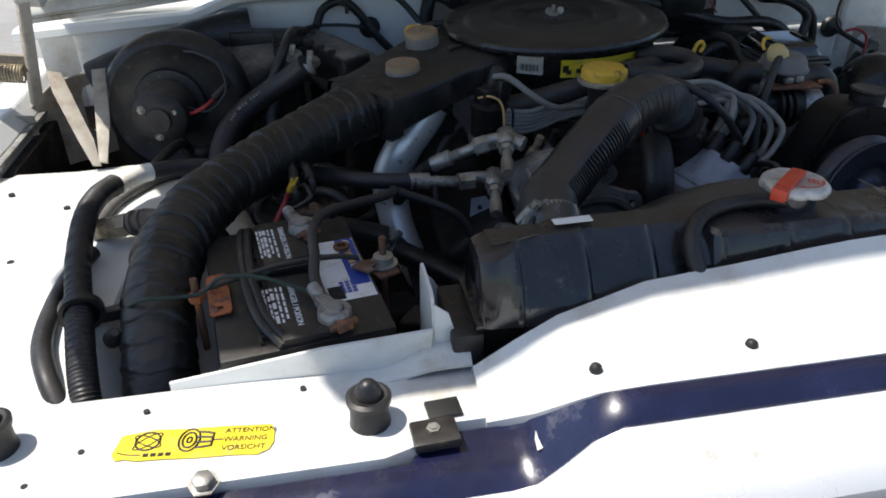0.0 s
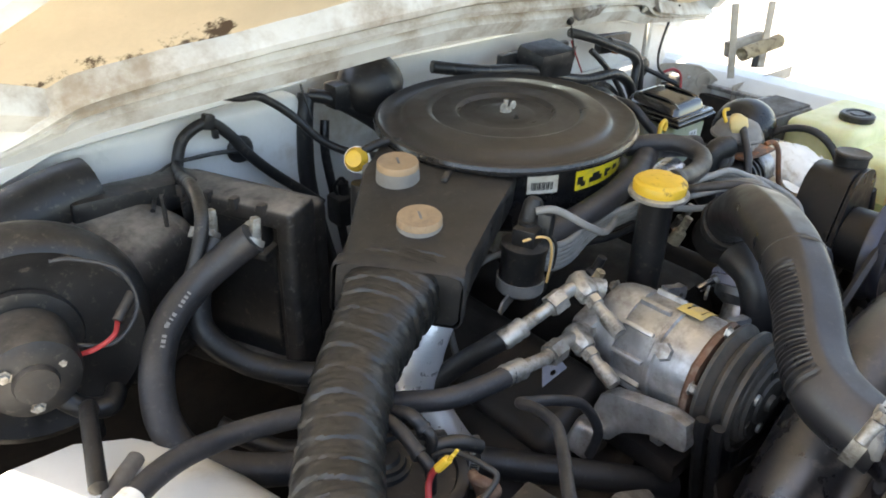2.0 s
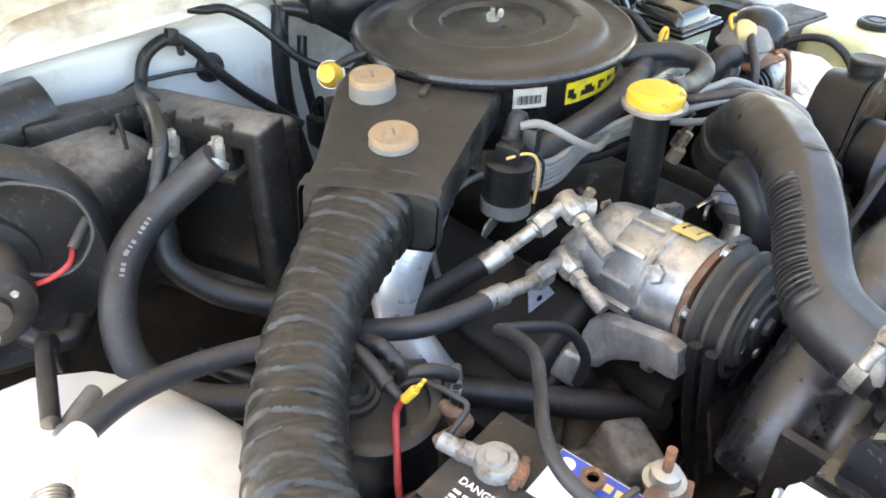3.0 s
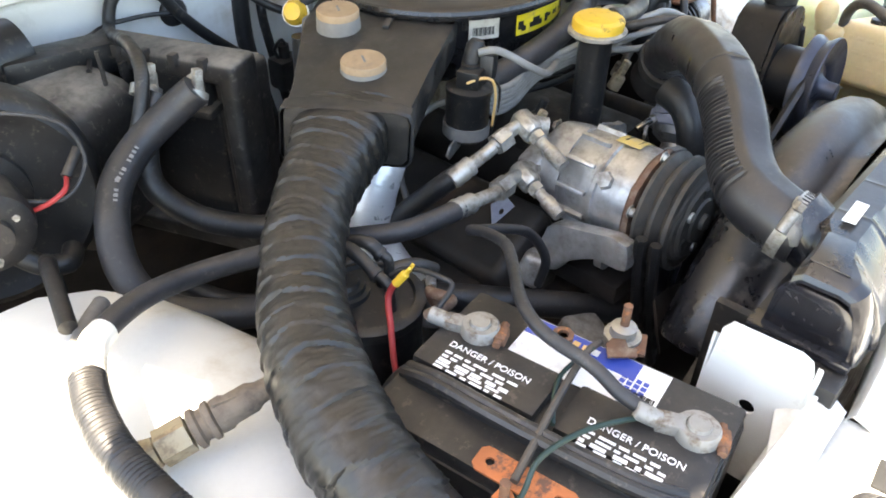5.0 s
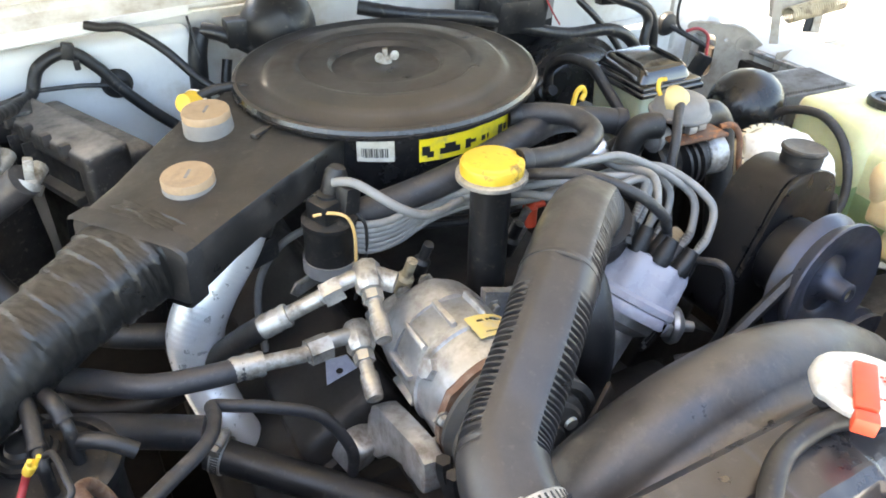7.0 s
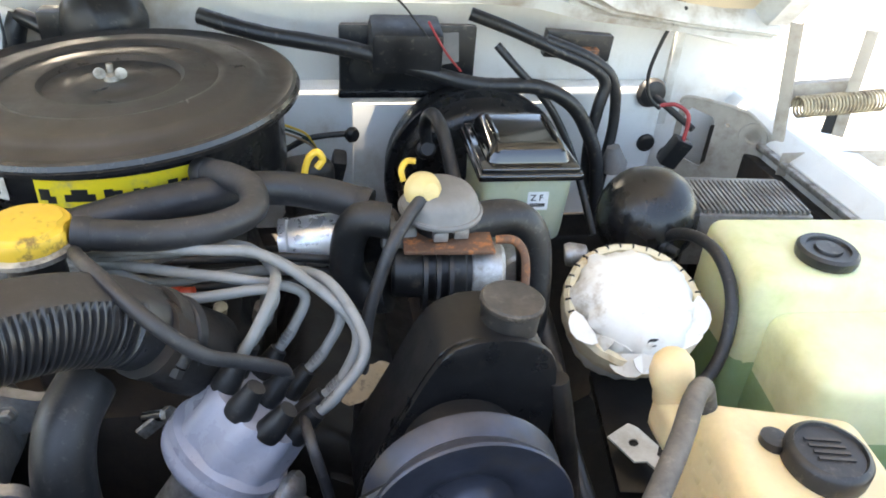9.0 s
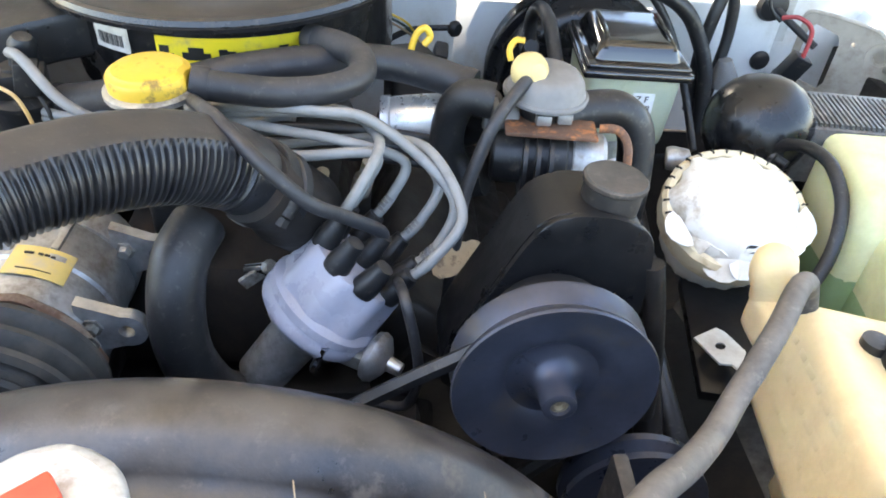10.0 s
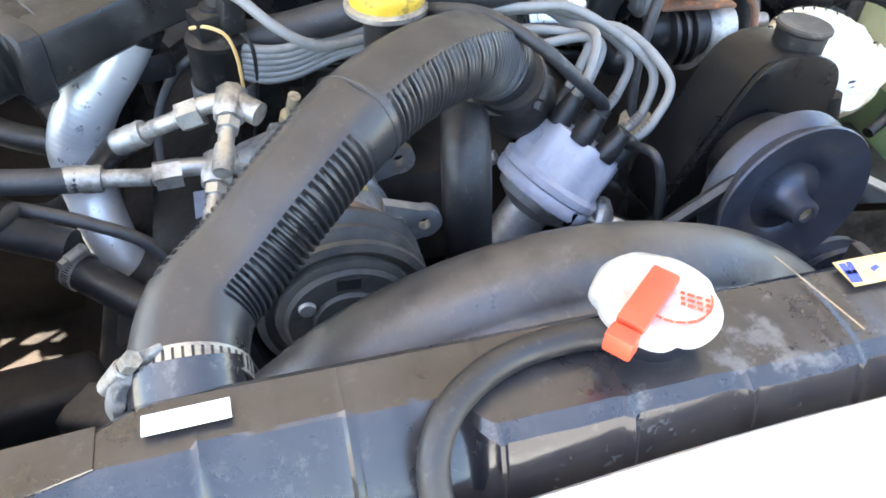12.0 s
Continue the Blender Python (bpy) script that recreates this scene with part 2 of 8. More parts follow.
M_OLABEL = material("orange_label", (0.76, 0.47, 0.18), 0.45, var=0.06, bump=0.03, second=(0.6, 0.5, 0.38), cover=0.3, spread=50, edge=0.3)
M_BLABEL = material("blue_label", (0.035, 0.07, 0.36), 0.4, var=0.08, bump=0.03)
M_INK = material("black_ink", (0.015, 0.015, 0.015), 0.5, var=0.1, bump=0.0)
M_WHITEINK = material("white_ink", (0.86, 0.86, 0.86), 0.5, var=0.05, bump=0.0)
# greasy iron; its dark colour also stands in for shade in gaps
M_IRON = material("greasy_iron_and_dark_gaps", (0.017, 0.015, 0.014), 0.5, var=0.4, bump=0.4, grain=140, second=(0.05, 0.036, 0.028), cover=0.33, spread=10, edge=0.3, spec=0.3)
M_CONCRETE = material("sunlit_concrete", (0.33, 0.32, 0.305), 0.85, var=0.12, scale=1.3, bump=0.4, grain=60, second=(0.24, 0.23, 0.22), cover=0.35, spread=0.6, edge=0.4)
M_GREYPIPE = material("grey_hose", (0.16, 0.155, 0.15), 0.5, var=0.2, bump=0.1, second=(0.09, 0.085, 0.08), cover=0.4, spread=25, edge=0.4)


# ---------- mesh tools ----------
class Shape:
    """Gathers geometry in world coordinates for one mesh."""

    def __init__(self):
        self.bm = bmesh.new()

    def _moved(self, verts, m):
        for v in verts:
            v.co = m @ v.co
        return self

    def box(self, size, at, rot=(0, 0, 0), bevel=0.004, seg=2, taper=1.0):
        """A block; taper narrows its top."""
        made = bmesh.ops.create_cube(self.bm, size=1.0)["verts"]
        for v in made:
            k = taper if v.co.z > 0 else 1.0
            v.co = Vector((v.co.x * size[0] * k, v.co.y * size[1] * k, v.co.z * size[2]))
        if bevel:
            edges = list({e for v in made for e in v.link_edges})
            res = bmesh.ops.bevel(self.bm, geom=edges, offset=min(bevel, min(size) * 0.45), segments=seg, affect="EDGES", profile=0.6)
            made = list({v for f in res["faces"] for v in f.verts} | {v for v in made if v.is_valid})
        return self._moved(made, pose(*at, *rot))

    def lathe(self, profile, at, axis=(0, 0, 1), seg=32, ripple=None, turn=0.0):
        """Turns (radius, height) pairs about an axis through at. ripple(angle) scales the radius."""
        q = Vector((0, 0, 1)).rotation_difference(Vector(axis).normalized()).to_matrix()
        rings = []
        for r, h in profile:
            if r < 1e-6:
                rings.append([self.bm.verts.new(Vector(at) + q @ Vector((0, 0, h)))])
                continue
            ring = []
            for i in range(seg):
                a = turn + 2 * math.pi * i / seg
                k = r * (ripple(a, h) if ripple else 1.0)
                ring.append(self.bm.verts.new(Vector(at) + q @ Vector((k * math.cos(a), k * math.sin(a), h))))
            rings.append(ring)
        for a, b in zip(rings, rings[1:]):
            for i in range(seg):
                j = (i + 1) % seg
                if len(a) == 1 and len(b) == 1:
                    continue
                if len(a) == 1:
                    self.bm.faces.new((a[0], b[i], b[j]))
                elif len(b) == 1:
                    self.bm.faces.new((a[i], a[j], b[0]))
                else:
                    self.bm.faces.new((a[i], a[j], b[j], b[i]))
        for ring, flip in ((rings[0], True), (rings[-1], False)):
            if len(ring) > 2:
                self.bm.faces.new(ring[::-1] if flip else ring)
        return self

    def rod(self, a, b, r, r2=None, seg=16, bevel=0.0):
        a, b = Vector(a), Vector(b)
        n = (b - a).length
        r2 = r if r2 is None else r2
        e = min(bevel, r * 0.4, n * 0.3)
        prof = [(r, 0), (r2, n)] if not e else [(r - e, 0), (r, e), (r2, n - e), (r2 - e, n)]
        return self.lathe([(0, 0), *prof, (0, n)] if seg > 8 else prof, a, b - a, seg)

    def sweep(self, points, radius, seg=12, steps=10, shape=None, up=(0, 0, 1), ends=True):
        """A tube along a smooth curve through points. shape(s, angle, metres) scales the radius; radius may be a list, one for each point."""
        pts = [Vector(p) for p in points]
        rad = list(radius) if isinstance(radius, (list, tuple)) else [radius] * len(pts)
        path, size = [], []
        for i in range(len(pts) - 1):
            p0, p1, p2, p3 = pts[max(i - 1, 0)], pts[i], pts[i + 1], pts[min(i + 2, len(pts) - 1)]
            for k in range(steps):
                t = k / steps
                path.append(0.5 * ((2 * p1) + (p2 - p0) * t + (2 * p0 - 5 * p1 + 4 * p2 - p3) * t * t + (3 * p1 - p0 - 3 * p2 + p3) * t ** 3))
                size.append(rad[i] * (1 - t) + rad[i + 1] * t)
        path.append(pts[-1])
        size.append(rad[-1])
        tang = [(path[min(i + 1, len(path) - 1)] - path[max(i - 1, 0)]).normalized() for i in range(len(path))]
        nrm = Vector(up) - tang[0] * Vector(up).dot(tang[0])
        nrm = nrm.normalized() if nrm.length > 1e-3 else tang[0].orthogonal().normalized()
        total, rings = 0.0, []
        for i, (p, t, r) in enumerate(zip(path, tang, size)):
            if i:
                nrm = (tang[i - 1].rotation_difference(t) @ nrm).normalized()
                total += (p - path[i - 1]).length
            side = t.cross(nrm).normalized()
            ring = []
            for k in range(seg):
                a = 2 * math.pi * k / seg
                s = r * (shape(i / (len(path) - 1), a, total) if shape else 1.0)
                ring.append(self.bm.verts.new(p + (nrm * math.cos(a) + side * math.sin(a)) * s))
            rings.append(ring)
        for a, b in zip(rings, rings[1:]):
            for k in range(seg):
                j = (k + 1) % seg
                self.bm.faces.new((a[k], a[j], b[j], b[k]))
        if ends:
            self.bm.faces.new(rings[0][::-1])
            self.bm.faces.new(rings[-1])
        return self

    def plate(self, outline, origin, u, v, thick, holes=(), bevel=0.0):
        """A flat sheet: (u, v) outline from origin, given thickness along u x v (both ways); holes are outlines too."""
        u, v = Vector(u).normalized(), Vector(v).normalized()
        w, o = u.cross(v).normalized(), Vector(origin)
        if not holes:
            lo = [self.bm.verts.new(o + u * a + v * b - w * thick / 2) for a, b in outline]
            hi = [self.bm.verts.new(o + u * a + v * b + w * thick / 2) for a, b in outline]
            faces = [self.bm.faces.new(lo[::-1]), self.bm.faces.new(hi)]
            for i in range(len(lo)):
                j = (i + 1) % len(lo)
                faces.append(self.bm.faces.new((lo[i], lo[j], hi[j], hi[i])))
            if bevel:
                rim = [e for e in faces[0].edges] + [e for e in faces[1].edges]
                bmesh.ops.bevel(self.bm, geom=rim, offset=bevel, segments=2, affect="EDGES", profile=0.6)
            return self
        loops = []
        for ring in (outline, *holes):
            vs = [self.bm.verts.new(o + u * a + v * b - w * thick / 2) for a, b in ring]
            loops += [self.bm.edges.new((vs[i], vs[(i + 1) % len(vs)])) for i in range(len(vs))]
        flat = [g for g in bmesh.ops.triangle_fill(self.bm, use_beauty=True, use_dissolve=False, edges=loops)["geom"] if isinstance(g, bmesh.types.BMFace)]
        up = bmesh.ops.extrude_face_region(self.bm, geom=flat)["geom"]
        for g in up:
            if isinstance(g, bmesh.types.BMVert):
                g.co += w * thick
        return self

    def sheet(self, grid, thick, down=(0, 0, -1)):
        """A pressed sheet from rows of points, thickened along down."""
        d = Vector(down).normalized() * thick
        top = [[self.bm.verts.new(Vector(p)) for p in row] for row in grid]
        low = [[self.bm.verts.new(Vector(p) + d) for p in row] for row in grid]
        rows, cols = len(grid), len(grid[0])
        for i in range(rows - 1):
            for j in range(cols - 1):
                self.bm.faces.new((top[i][j], top[i][j + 1], top[i + 1][j + 1], top[i + 1][j]))
                self.bm.faces.new((low[i + 1][j], low[i + 1][j + 1], low[i][j + 1], low[i][j]))
        rim = [(0, j) for j in range(cols)] + [(i, cols - 1) for i in range(1, rows)] + [(rows - 1, j) for j in range(cols - 2, -1, -1)] + [(i, 0) for i in range(rows - 2, 0, -1)]
        for a, b in zip(rim, rim[1:] + rim[:1]):
            self.bm.faces.new((top[a[0]][a[1]], low[a[0]][a[1]], low[b[0]][b[1]], top[b[0]][b[1]]))
        return self

    def bolt(self, at, axis, r=0.007, h=0.006):
        self.lathe([(0, 0), (r * 1.5, 0), (r * 1.5, 0.0015), (r, 0.0016), (r, h), (r * 0.8, h + 0.001), (0, h + 0.001)], at, axis, 6)
        return self

    def mesh(self, name, smooth=38):
        bmesh.ops.recalc_face_normals(self.bm, faces=self.bm.faces)
        me = bpy.data.meshes.new(name)
        self.bm.to_mesh(me)
        self.bm.free()
        if smooth:
            me.shade_smooth()
            me.set_sharp_from_angle(angle=radians(smooth))
        return me


def smooth_loop(pts, n=2):
    """A closed outline with its corners cut n times."""
    out = [Vector(p) for p in pts]
    for _ in range(n):
        cut = []
        for p, q_ in zip(out, out[1:] + out[:1]):
            cut += [p.lerp(q_, 0.25), p.lerp(q_, 0.75)]
        out = cut
    return [(v.x, v.y) for v in out]


ORIGIN = {}


def thing(name, at, label, category, group="", kind=""):
    """The empty at a thing's base."""
    ob = tagged(new(name), label, category, group, kind)
    ob.empty_display_size = 0.02
    ob.location = at
    ORIGIN[ob] = Vector(at)
    return ob


def part(name, shape, mat, parent=None, label="", smooth=38):
    """One mesh object under a thing or under a part."""
    me = shape.mesh(name, smooth) if isinstance(shape, Shape) else shape
    me.materials.append(mat)
    ob = new(name, me)
    base = ORIGIN.get(parent, Vector())
    me.transform(Matrix.Translation(-base))
    ob.parent = parent
    ORIGIN[ob] = base
    return tagged(ob, label)


def single(name, shape, mat, label, category, group="", kind="", smooth=38):
    """A thing that is one mesh, with its origin at the middle of its base."""
    me = shape.mesh(name, smooth)
    me.materials.append(mat)
    cs = [v.co for v in me.vertices]
    base = Vector(((min(c.x for c in cs) + max(c.x for c in cs)) / 2, (min(c.y for c in cs) + max(c.y for c in cs)) / 2, min(c.z for c in cs)))
    me.transform(Matrix.Translation(-base))
    ob = tagged(new(name, me), label, category, group, kind)
    ob.location = base
    ORIGIN[ob] = base
    return ob


def hose(name, points, r, mat, label, category="hose", group="", seg=14, shape=None, steps=10):
    return single(name, Shape().sweep(points, r, seg, steps, shape), mat, label, category, group)


def cuffed_hose(name, points, r, mat, label, group="", seg=18):
    """A rubber hose with a thicker moulded cuff at each end."""
    root = thing(name, points[0], label, "hose", group)
    part("hose_wall", Shape().sweep(points, r, seg, 12), mat, root)
    for p, q in ((points[0], points[1]), (points[-1], points[-2])):
        d = (Vector(q) - Vector(p)).normalized()
        part("end_cuff", Shape().lathe([(r * 0.8, -0.001), (r + 0.0012, -0.001), (r + 0.0016, 0.001), (r + 0.0016, 0.010), (r + 0.0006, 0.0125), (r * 0.8, 0.0125), (r * 0.8, -0.001)], p, d, 24), mat, root)
    return root


def ribs(pitch, depth):
    """Convolutions of a split conduit."""
    return lambda s, a, m: 1.0 - depth * (0.5 + 0.5 * math.cos(2 * math.pi * m / pitch))


def lettering(text, size, m, mat, parent, name="lettering", depth=0.0003, squeeze=1.0):
    """Flat words as a mesh part; m puts the words' lower left corner and plane in the world."""
    cu = bpy.data.curves.new(name, "FONT")
    cu.body, cu.size, cu.extrude = text, size, depth
    tmp = bpy.data.objects.new(name, cu)
    me = bpy.data.meshes.new_from_object(tmp)
    bpy.data.objects.remove(tmp)
    me.transform(m @ Matrix.Diagonal((squeeze, 1, 1, 1)))
    return part(name, me, mat, parent)


def frame_at(at, right, up):
    """A pose whose x is right and whose y is up along a surface."""
    r = Vector(right).normalized()
    n = r.cross(Vector(up)).normalized()
    u = n.cross(r)
    m = Matrix((r, u, n)).transposed().to_4x4()
    m.translation = at
    return m


def clamp_band(at, axis, r, parent=None, screw=(0, 0, 1), label="slotted steel hose clamp", metal=None):
    """A worm-drive clamp: band, slots and screw housing."""
    root = parent or thing("hose_clamp", at, label, "clamp")
    axis, at = Vector(axis).normalized(), Vector(at)
    part("band", Shape().lathe([(r, -0.006), (r + 0.0018, -0.006), (r + 0.0018, 0.006), (r, 0.006), (r, -0.006)], at, axis, 40), metal or M_ZINC, root)
    side = (Vector(screw) - axis * Vector(screw).dot(axis)).normalized()
    p = at + side * (r + 0.005)
    t = axis.cross(side)
    part("screw_housing", Shape().rod(p - t * 0.011, p + t * 0.011, 0.0058, seg=12, bevel=0.001), metal or M_ZINC, root)
    part("screw_head", Shape().rod(p + t * 0.012, p + t * 0.019, 0.0052, seg=6), metal or M_ZINC, root)
    for i in range(14):
        a = 0.5 + i * 0.14
        d = side * math.cos(a) + t * math.sin(a)
        slot = Shape()
        slot._moved(bmesh.ops.create_cube(slot.bm, size=1.0, matrix=Matrix.Diagonal((0.008, 0.0014, 0.0012, 1)))["verts"], frame_at(at + d * (r + 0.0016), axis, axis.cross(d)))
        part("slot", slot, M_INK, root, smooth=0)
    return root


# ---------- ground ----------
g = Shape()
g.sheet([[(x, y, 0.0) for x in (-120, -20, -5, 0, 5, 20, 120)] for y in (-120, -20, -5, 0, 5, 20, 120)], 0.2)
ground = single("ground", g, M_CONCRETE, "pale sunlit concrete yard round the vehicle", "ground", kind="structure", smooth=0)

# ---------- vehicle body ----------
CX = 0.43
body = thing("vehicle_body", (CX, 0.9, 0.0), "scuffed white painted engine bay of an old off-road wagon", "vehicle body")


def lerp_line(knots, n):
    """Even samples along (a, b) knots."""
    out = []
    for i in range(n + 1):
        s = i / n * (len(knots) - 1)
        k = min(int(s), len(knots) - 2)
        f = s - k
        out.append(tuple(a * (1 - f) + b * f for a, b in zip(knots[k], knots[k + 1])))
    return out


# firewall: two levels, with a raised panel at each side
fw = Shape()
fw.box((1.86, 0.012, 0.80), (CX, 1.578, 0.865), bevel=0)
firewall = part("firewall", fw, M_WHITE, body, "white steel firewall")
part("raised_panel", Shape().box((0.68, 0.05, 0.62), (-0.085, 1.55, 0.945), bevel=0.02, seg=4), M_WHITE, firewall)
part("raised_panel", Shape().box((0.79, 0.042, 0.50), (0.820, 1.552, 0.90), bevel=0.014, seg=4), M_WHITE, firewall)
part("embossed_panel", Shape().box((0.30, 0.005, 0.21), (0.855, 1.531, 1.02), bevel=0.002, seg=2), M_WHITE, firewall)
part("seam_channel", Shape().box((0.016, 0.012, 0.17), (1.222, 1.545, 1.165), bevel=0.003), M_WHITE_DULL, firewall)
part("tunnel_panel", Shape().box((1.7, 0.10, 0.66), (0.45, 1.54, 0.58), bevel=0.04, seg=4), M_IRON, firewall, "dark lower firewall")

# cowl lip, which steps down towards each fender
lip = [(-0.52, 1.206), (-0.34, 1.218), (-0.20, 1.226), (-0.155, 1.242), (-0.115, 1.257), (0.10, 1.272), (0.25, 1.282)]
c = Shape()
c.sheet([[(x, 1.502, z) for x, z in lerp_line(lip, 24)], [(x, 1.506, z + 0.012) for x, z in lerp_line(lip, 24)],
         [(x, 1.522, z + 0.017) for x, z in lerp_line(lip, 24)], [(x, 1.60, z + 0.016) for x, z in lerp_line(lip, 24)]], 0.004, (0, 0.7, -0.7))
cowl = part("cowl_lip", c, M_WHITE, body, "bright white pressed lip of the cowl")
c = Shape()
mid = [(0.252, 1.284), (0.5, 1.290), (0.75, 1.290), (1.02, 1.276), (1.12, 1.257), (1.22, 1.242), (1.38, 1.212)]
c.sheet([[(x, 1.545, z - 0.006) for x, z in lerp_line(mid, 24)], [(x, 1.545, z + 0.008) for x, z in lerp_line(mid, 24)], [(x, 1.60, z + 0.014) for x, z in lerp_line(mid, 24)]], 0.004, (0, 0.7, -0.7))
part("cowl_edge", c, M_WHITE, body)
part("cowl_top", Shape().box((1.9, 0.42, 0.03), (CX, 1.80, 1.262), bevel=0.01), M_WHITE, body)
part("windscreen_base", Shape().box((1.5, 0.02, 0.40), (CX, 2.10, 1.45), rot=(-35, 0, 0), bevel=0.004), M_GLOSS, body, "dark windscreen foot")

def ease(v):
    v = min(1.0, max(0.0, v))
    return v * v * (3 - 2 * v)


def inner_edge(d):
    """How far back the inner fender's shelf reaches at a distance from the middle."""
    knots = [(0.48, 0.96), (0.50, 0.99), (0.527, 1.035), (0.55, 1.12), (0.60, 1.185), (0.68, 1.224), (0.78, 1.20), (0.95, 1.19)]
    for (a, p), (b, q_) in zip(knots, knots[1:]):
        if d <= b:
            return p + (q_ - p) * (d - a) / (b - a)
    return knots[-1][1]


# inner fenders: a rolled shelf, open at the back to a dark well
for side, name in ((-1, "inner_fender"), (1, "inner_fender")):
    def px(d):
        return CX + side * d
    rows = []
    shelf = [(0.92, 1.085), (0.88, 1.083), (0.80, 1.078), (0.72, 1.076), (0.66, 1.073), (0.61, 1.068), (0.57, 1.060), (0.54, 1.050), (0.515, 1.038), (0.50, 1.026)] if side < 0 else [(0.92, 1.06), (0.88, 1.05), (0.80, 1.03), (0.72, 0.99), (0.66, 0.96), (0.62, 0.94), (0.58, 0.92), (0.55, 0.90)]
    for i in range(23):
        v = i / 20
        row = []
        for d, z in shelf:
            far = inner_edge(d)
            y = 0.50 + min(v, 1.0) * (far - 0.50)
            bow = 0.010 * math.sin(min(v, 1.0) * 3.0) * (0.3 if d > 0.85 else 1.0)
            roll = 0.014 * max(0.0, min(v, 1.0) - 0.9) * 10
            extra = max(0.0, v - 1.0) * 10
            dip = 0.10 * ease((0.84 - y) / 0.10) * ease((0.645 - d) / 0.05) if side < 0 else 0.0
            row.append((px(d), y + 0.018 * min(extra, 1), z + bow - roll - 0.12 * extra - dip))
        rows.append(row)
    ap = part(name, Shape().sheet(rows, 0.004, (side * 0.5, 0, -1)), M_WHITE if side < 0 else M_GRIME, body, "white inner fender shelf with a rolled edge" if side < 0 else "grimy inner fender under the tanks")
    skirt = [[row[-1], (px(0.485), row[-1][1], row[-1][2] - 0.04), (px(0.48), row[-1][1], 0.88), (px(0.47), row[-1][1], 0.45)] for row in rows]
    part("splash_panel", Shape().sheet(skirt, 0.004, (side, 0, 0)), M_IRON, ap, "dark splash panel")
    rows = []
    for i in range(13):
        y = 0.42 + i * 0.105
        rows.append([(px(0.915), y, 1.06), (px(0.915), y, 1.10), (px(0.935), y, 1.125), (px(0.99), y, 1.128), (px(1.03), y, 1.10), (px(1.045), y, 1.0), (px(1.05), y, 0.6)])
    part("fender", Shape().sheet(rows, 0.003, (-side, 0, -0.6)), M_WHITE, body, "white front fender")
    part("fender_seam", Shape().box((0.012, 1.2, 0.010), (px(0.906), 1.02, 1.092), bevel=0.003), M_ZINC, body, "dull metal strip along the fender gap")
    for k, (fx, fy) in enumerate(((0.80, 0.875), (0.85, 0.70), (0.77, 1.02), (0.86, 1.08))):
        part("rivet_hole", Shape().rod((px(fx), fy, 1.072), (px(fx), fy, 1.0825 + 0.006), 0.0045, seg=10), M_INK, ap)
    # plain dark board, its colour stands in for the well's shade
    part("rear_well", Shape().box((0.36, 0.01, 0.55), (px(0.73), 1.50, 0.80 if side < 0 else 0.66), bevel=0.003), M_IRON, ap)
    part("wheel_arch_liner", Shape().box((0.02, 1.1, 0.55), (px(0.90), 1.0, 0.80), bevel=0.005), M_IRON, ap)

# front cross-member: low shelf beside the battery, higher shelf before the radiator
def shelf_edge(x):
    """The shelf's front edge, notched behind the rubber block."""
    return 0.454 + 0.030 * ease((x - 0.068) / 0.02)


r = Shape()
rows = []
for i in range(21):
    x = -0.50 + i * 0.0320
    fe = shelf_edge(x)
    rows.append([(x, 0.578, 1.10), (x, 0.572, 1.104), (x, 0.53, 1.107), (x, fe + 0.011, 1.108), (x, fe, 1.105), (x, fe - 0.002, 1.088)])
r.sheet(rows, 0.004, (0, 0.5, -1))
front = part("front_shelf", r, M_WHITE, body, "white radiator support shelf with chipped paint")
r = Shape()
rows = []


def header(x, k):
    """The raised header panel beside the low shelf. k runs from its front edge (0) to its back edge (1)."""
    a = ease((x - 0.155) / 0.075)
    yf, zf = 0.484 - 0.043 * a, 1.106 + 0.059 * a
    yb, zb = 0.538 + 0.009 * a, 1.118 + 0.040 * ease((x - 0.135) / 0.07) + 0.030 * ease((x - 0.20) / 0.12) + 0.020 * ease((x - 0.30) / 0.25)
    return Vector((x, yf + (yb - yf) * k, zf + (zb - zf) * k * (0.4 + 0.6 * k)))


for i in range(27):
    x = 0.135 + i * 0.0405
    edge_, back = header(x, 0), header(x, 1)
    rows.append([back + Vector((0, 0.004, -0.06)), back + Vector((0, 0.004, -0.006))] + [header(x, k) for k in (1.0, 0.9, 0.75, 0.6, 0.45, 0.3, 0.15, 0.04)] + [edge_ + Vector((0, -0.003, -0.004)), edge_ + Vector((0, -0.004, -0.05))])
r.sheet(rows, 0.004, (0, 0.5, -1))
part("front_header", r, M_WHITE, body, "raised white header panel in front of the radiator")
part("upright_flange", Shape().plate([(-0.24, 0), (0.0, 0), (0.003, 0.045), (-0.10, 0.034), (-0.24, 0.010)], (0.100, 0.566, 1.100), (1, -0.05, 0), (0, 0, 1), 0.004, bevel=0.0012), M_WHITE, front)
part("pressed_fillet", Shape().sheet([[(0.050 + 0.0072 * i, 0.545 + 0.0045 * j + 0.0022 * i * (j / 6), 1.106 + 0.020 * ease(i / 8) * math.sin(math.pi * (0.15 + 0.75 * j / 6))) for j in range(7)] for i in range(13)], 0.003, (0, 0, -1)), M_WHITE, front)
part("radiator_panel", Shape().box((0.62, 0.012, 0.48), (-0.19, 0.575, 0.84), bevel=0.004), M_WHITE_DULL, body)
part("radiator_panel", Shape().box((0.38, 0.012, 0.48), (1.02, 0.60, 0.84), bevel=0.004), M_GRIME, body)
part("square_hole", Shape().box((0.030, 0.022, 0.004), (0.100, 0.4985, 1.1085), rot=(0, 0, 4), bevel=0.001), M_INK, front)
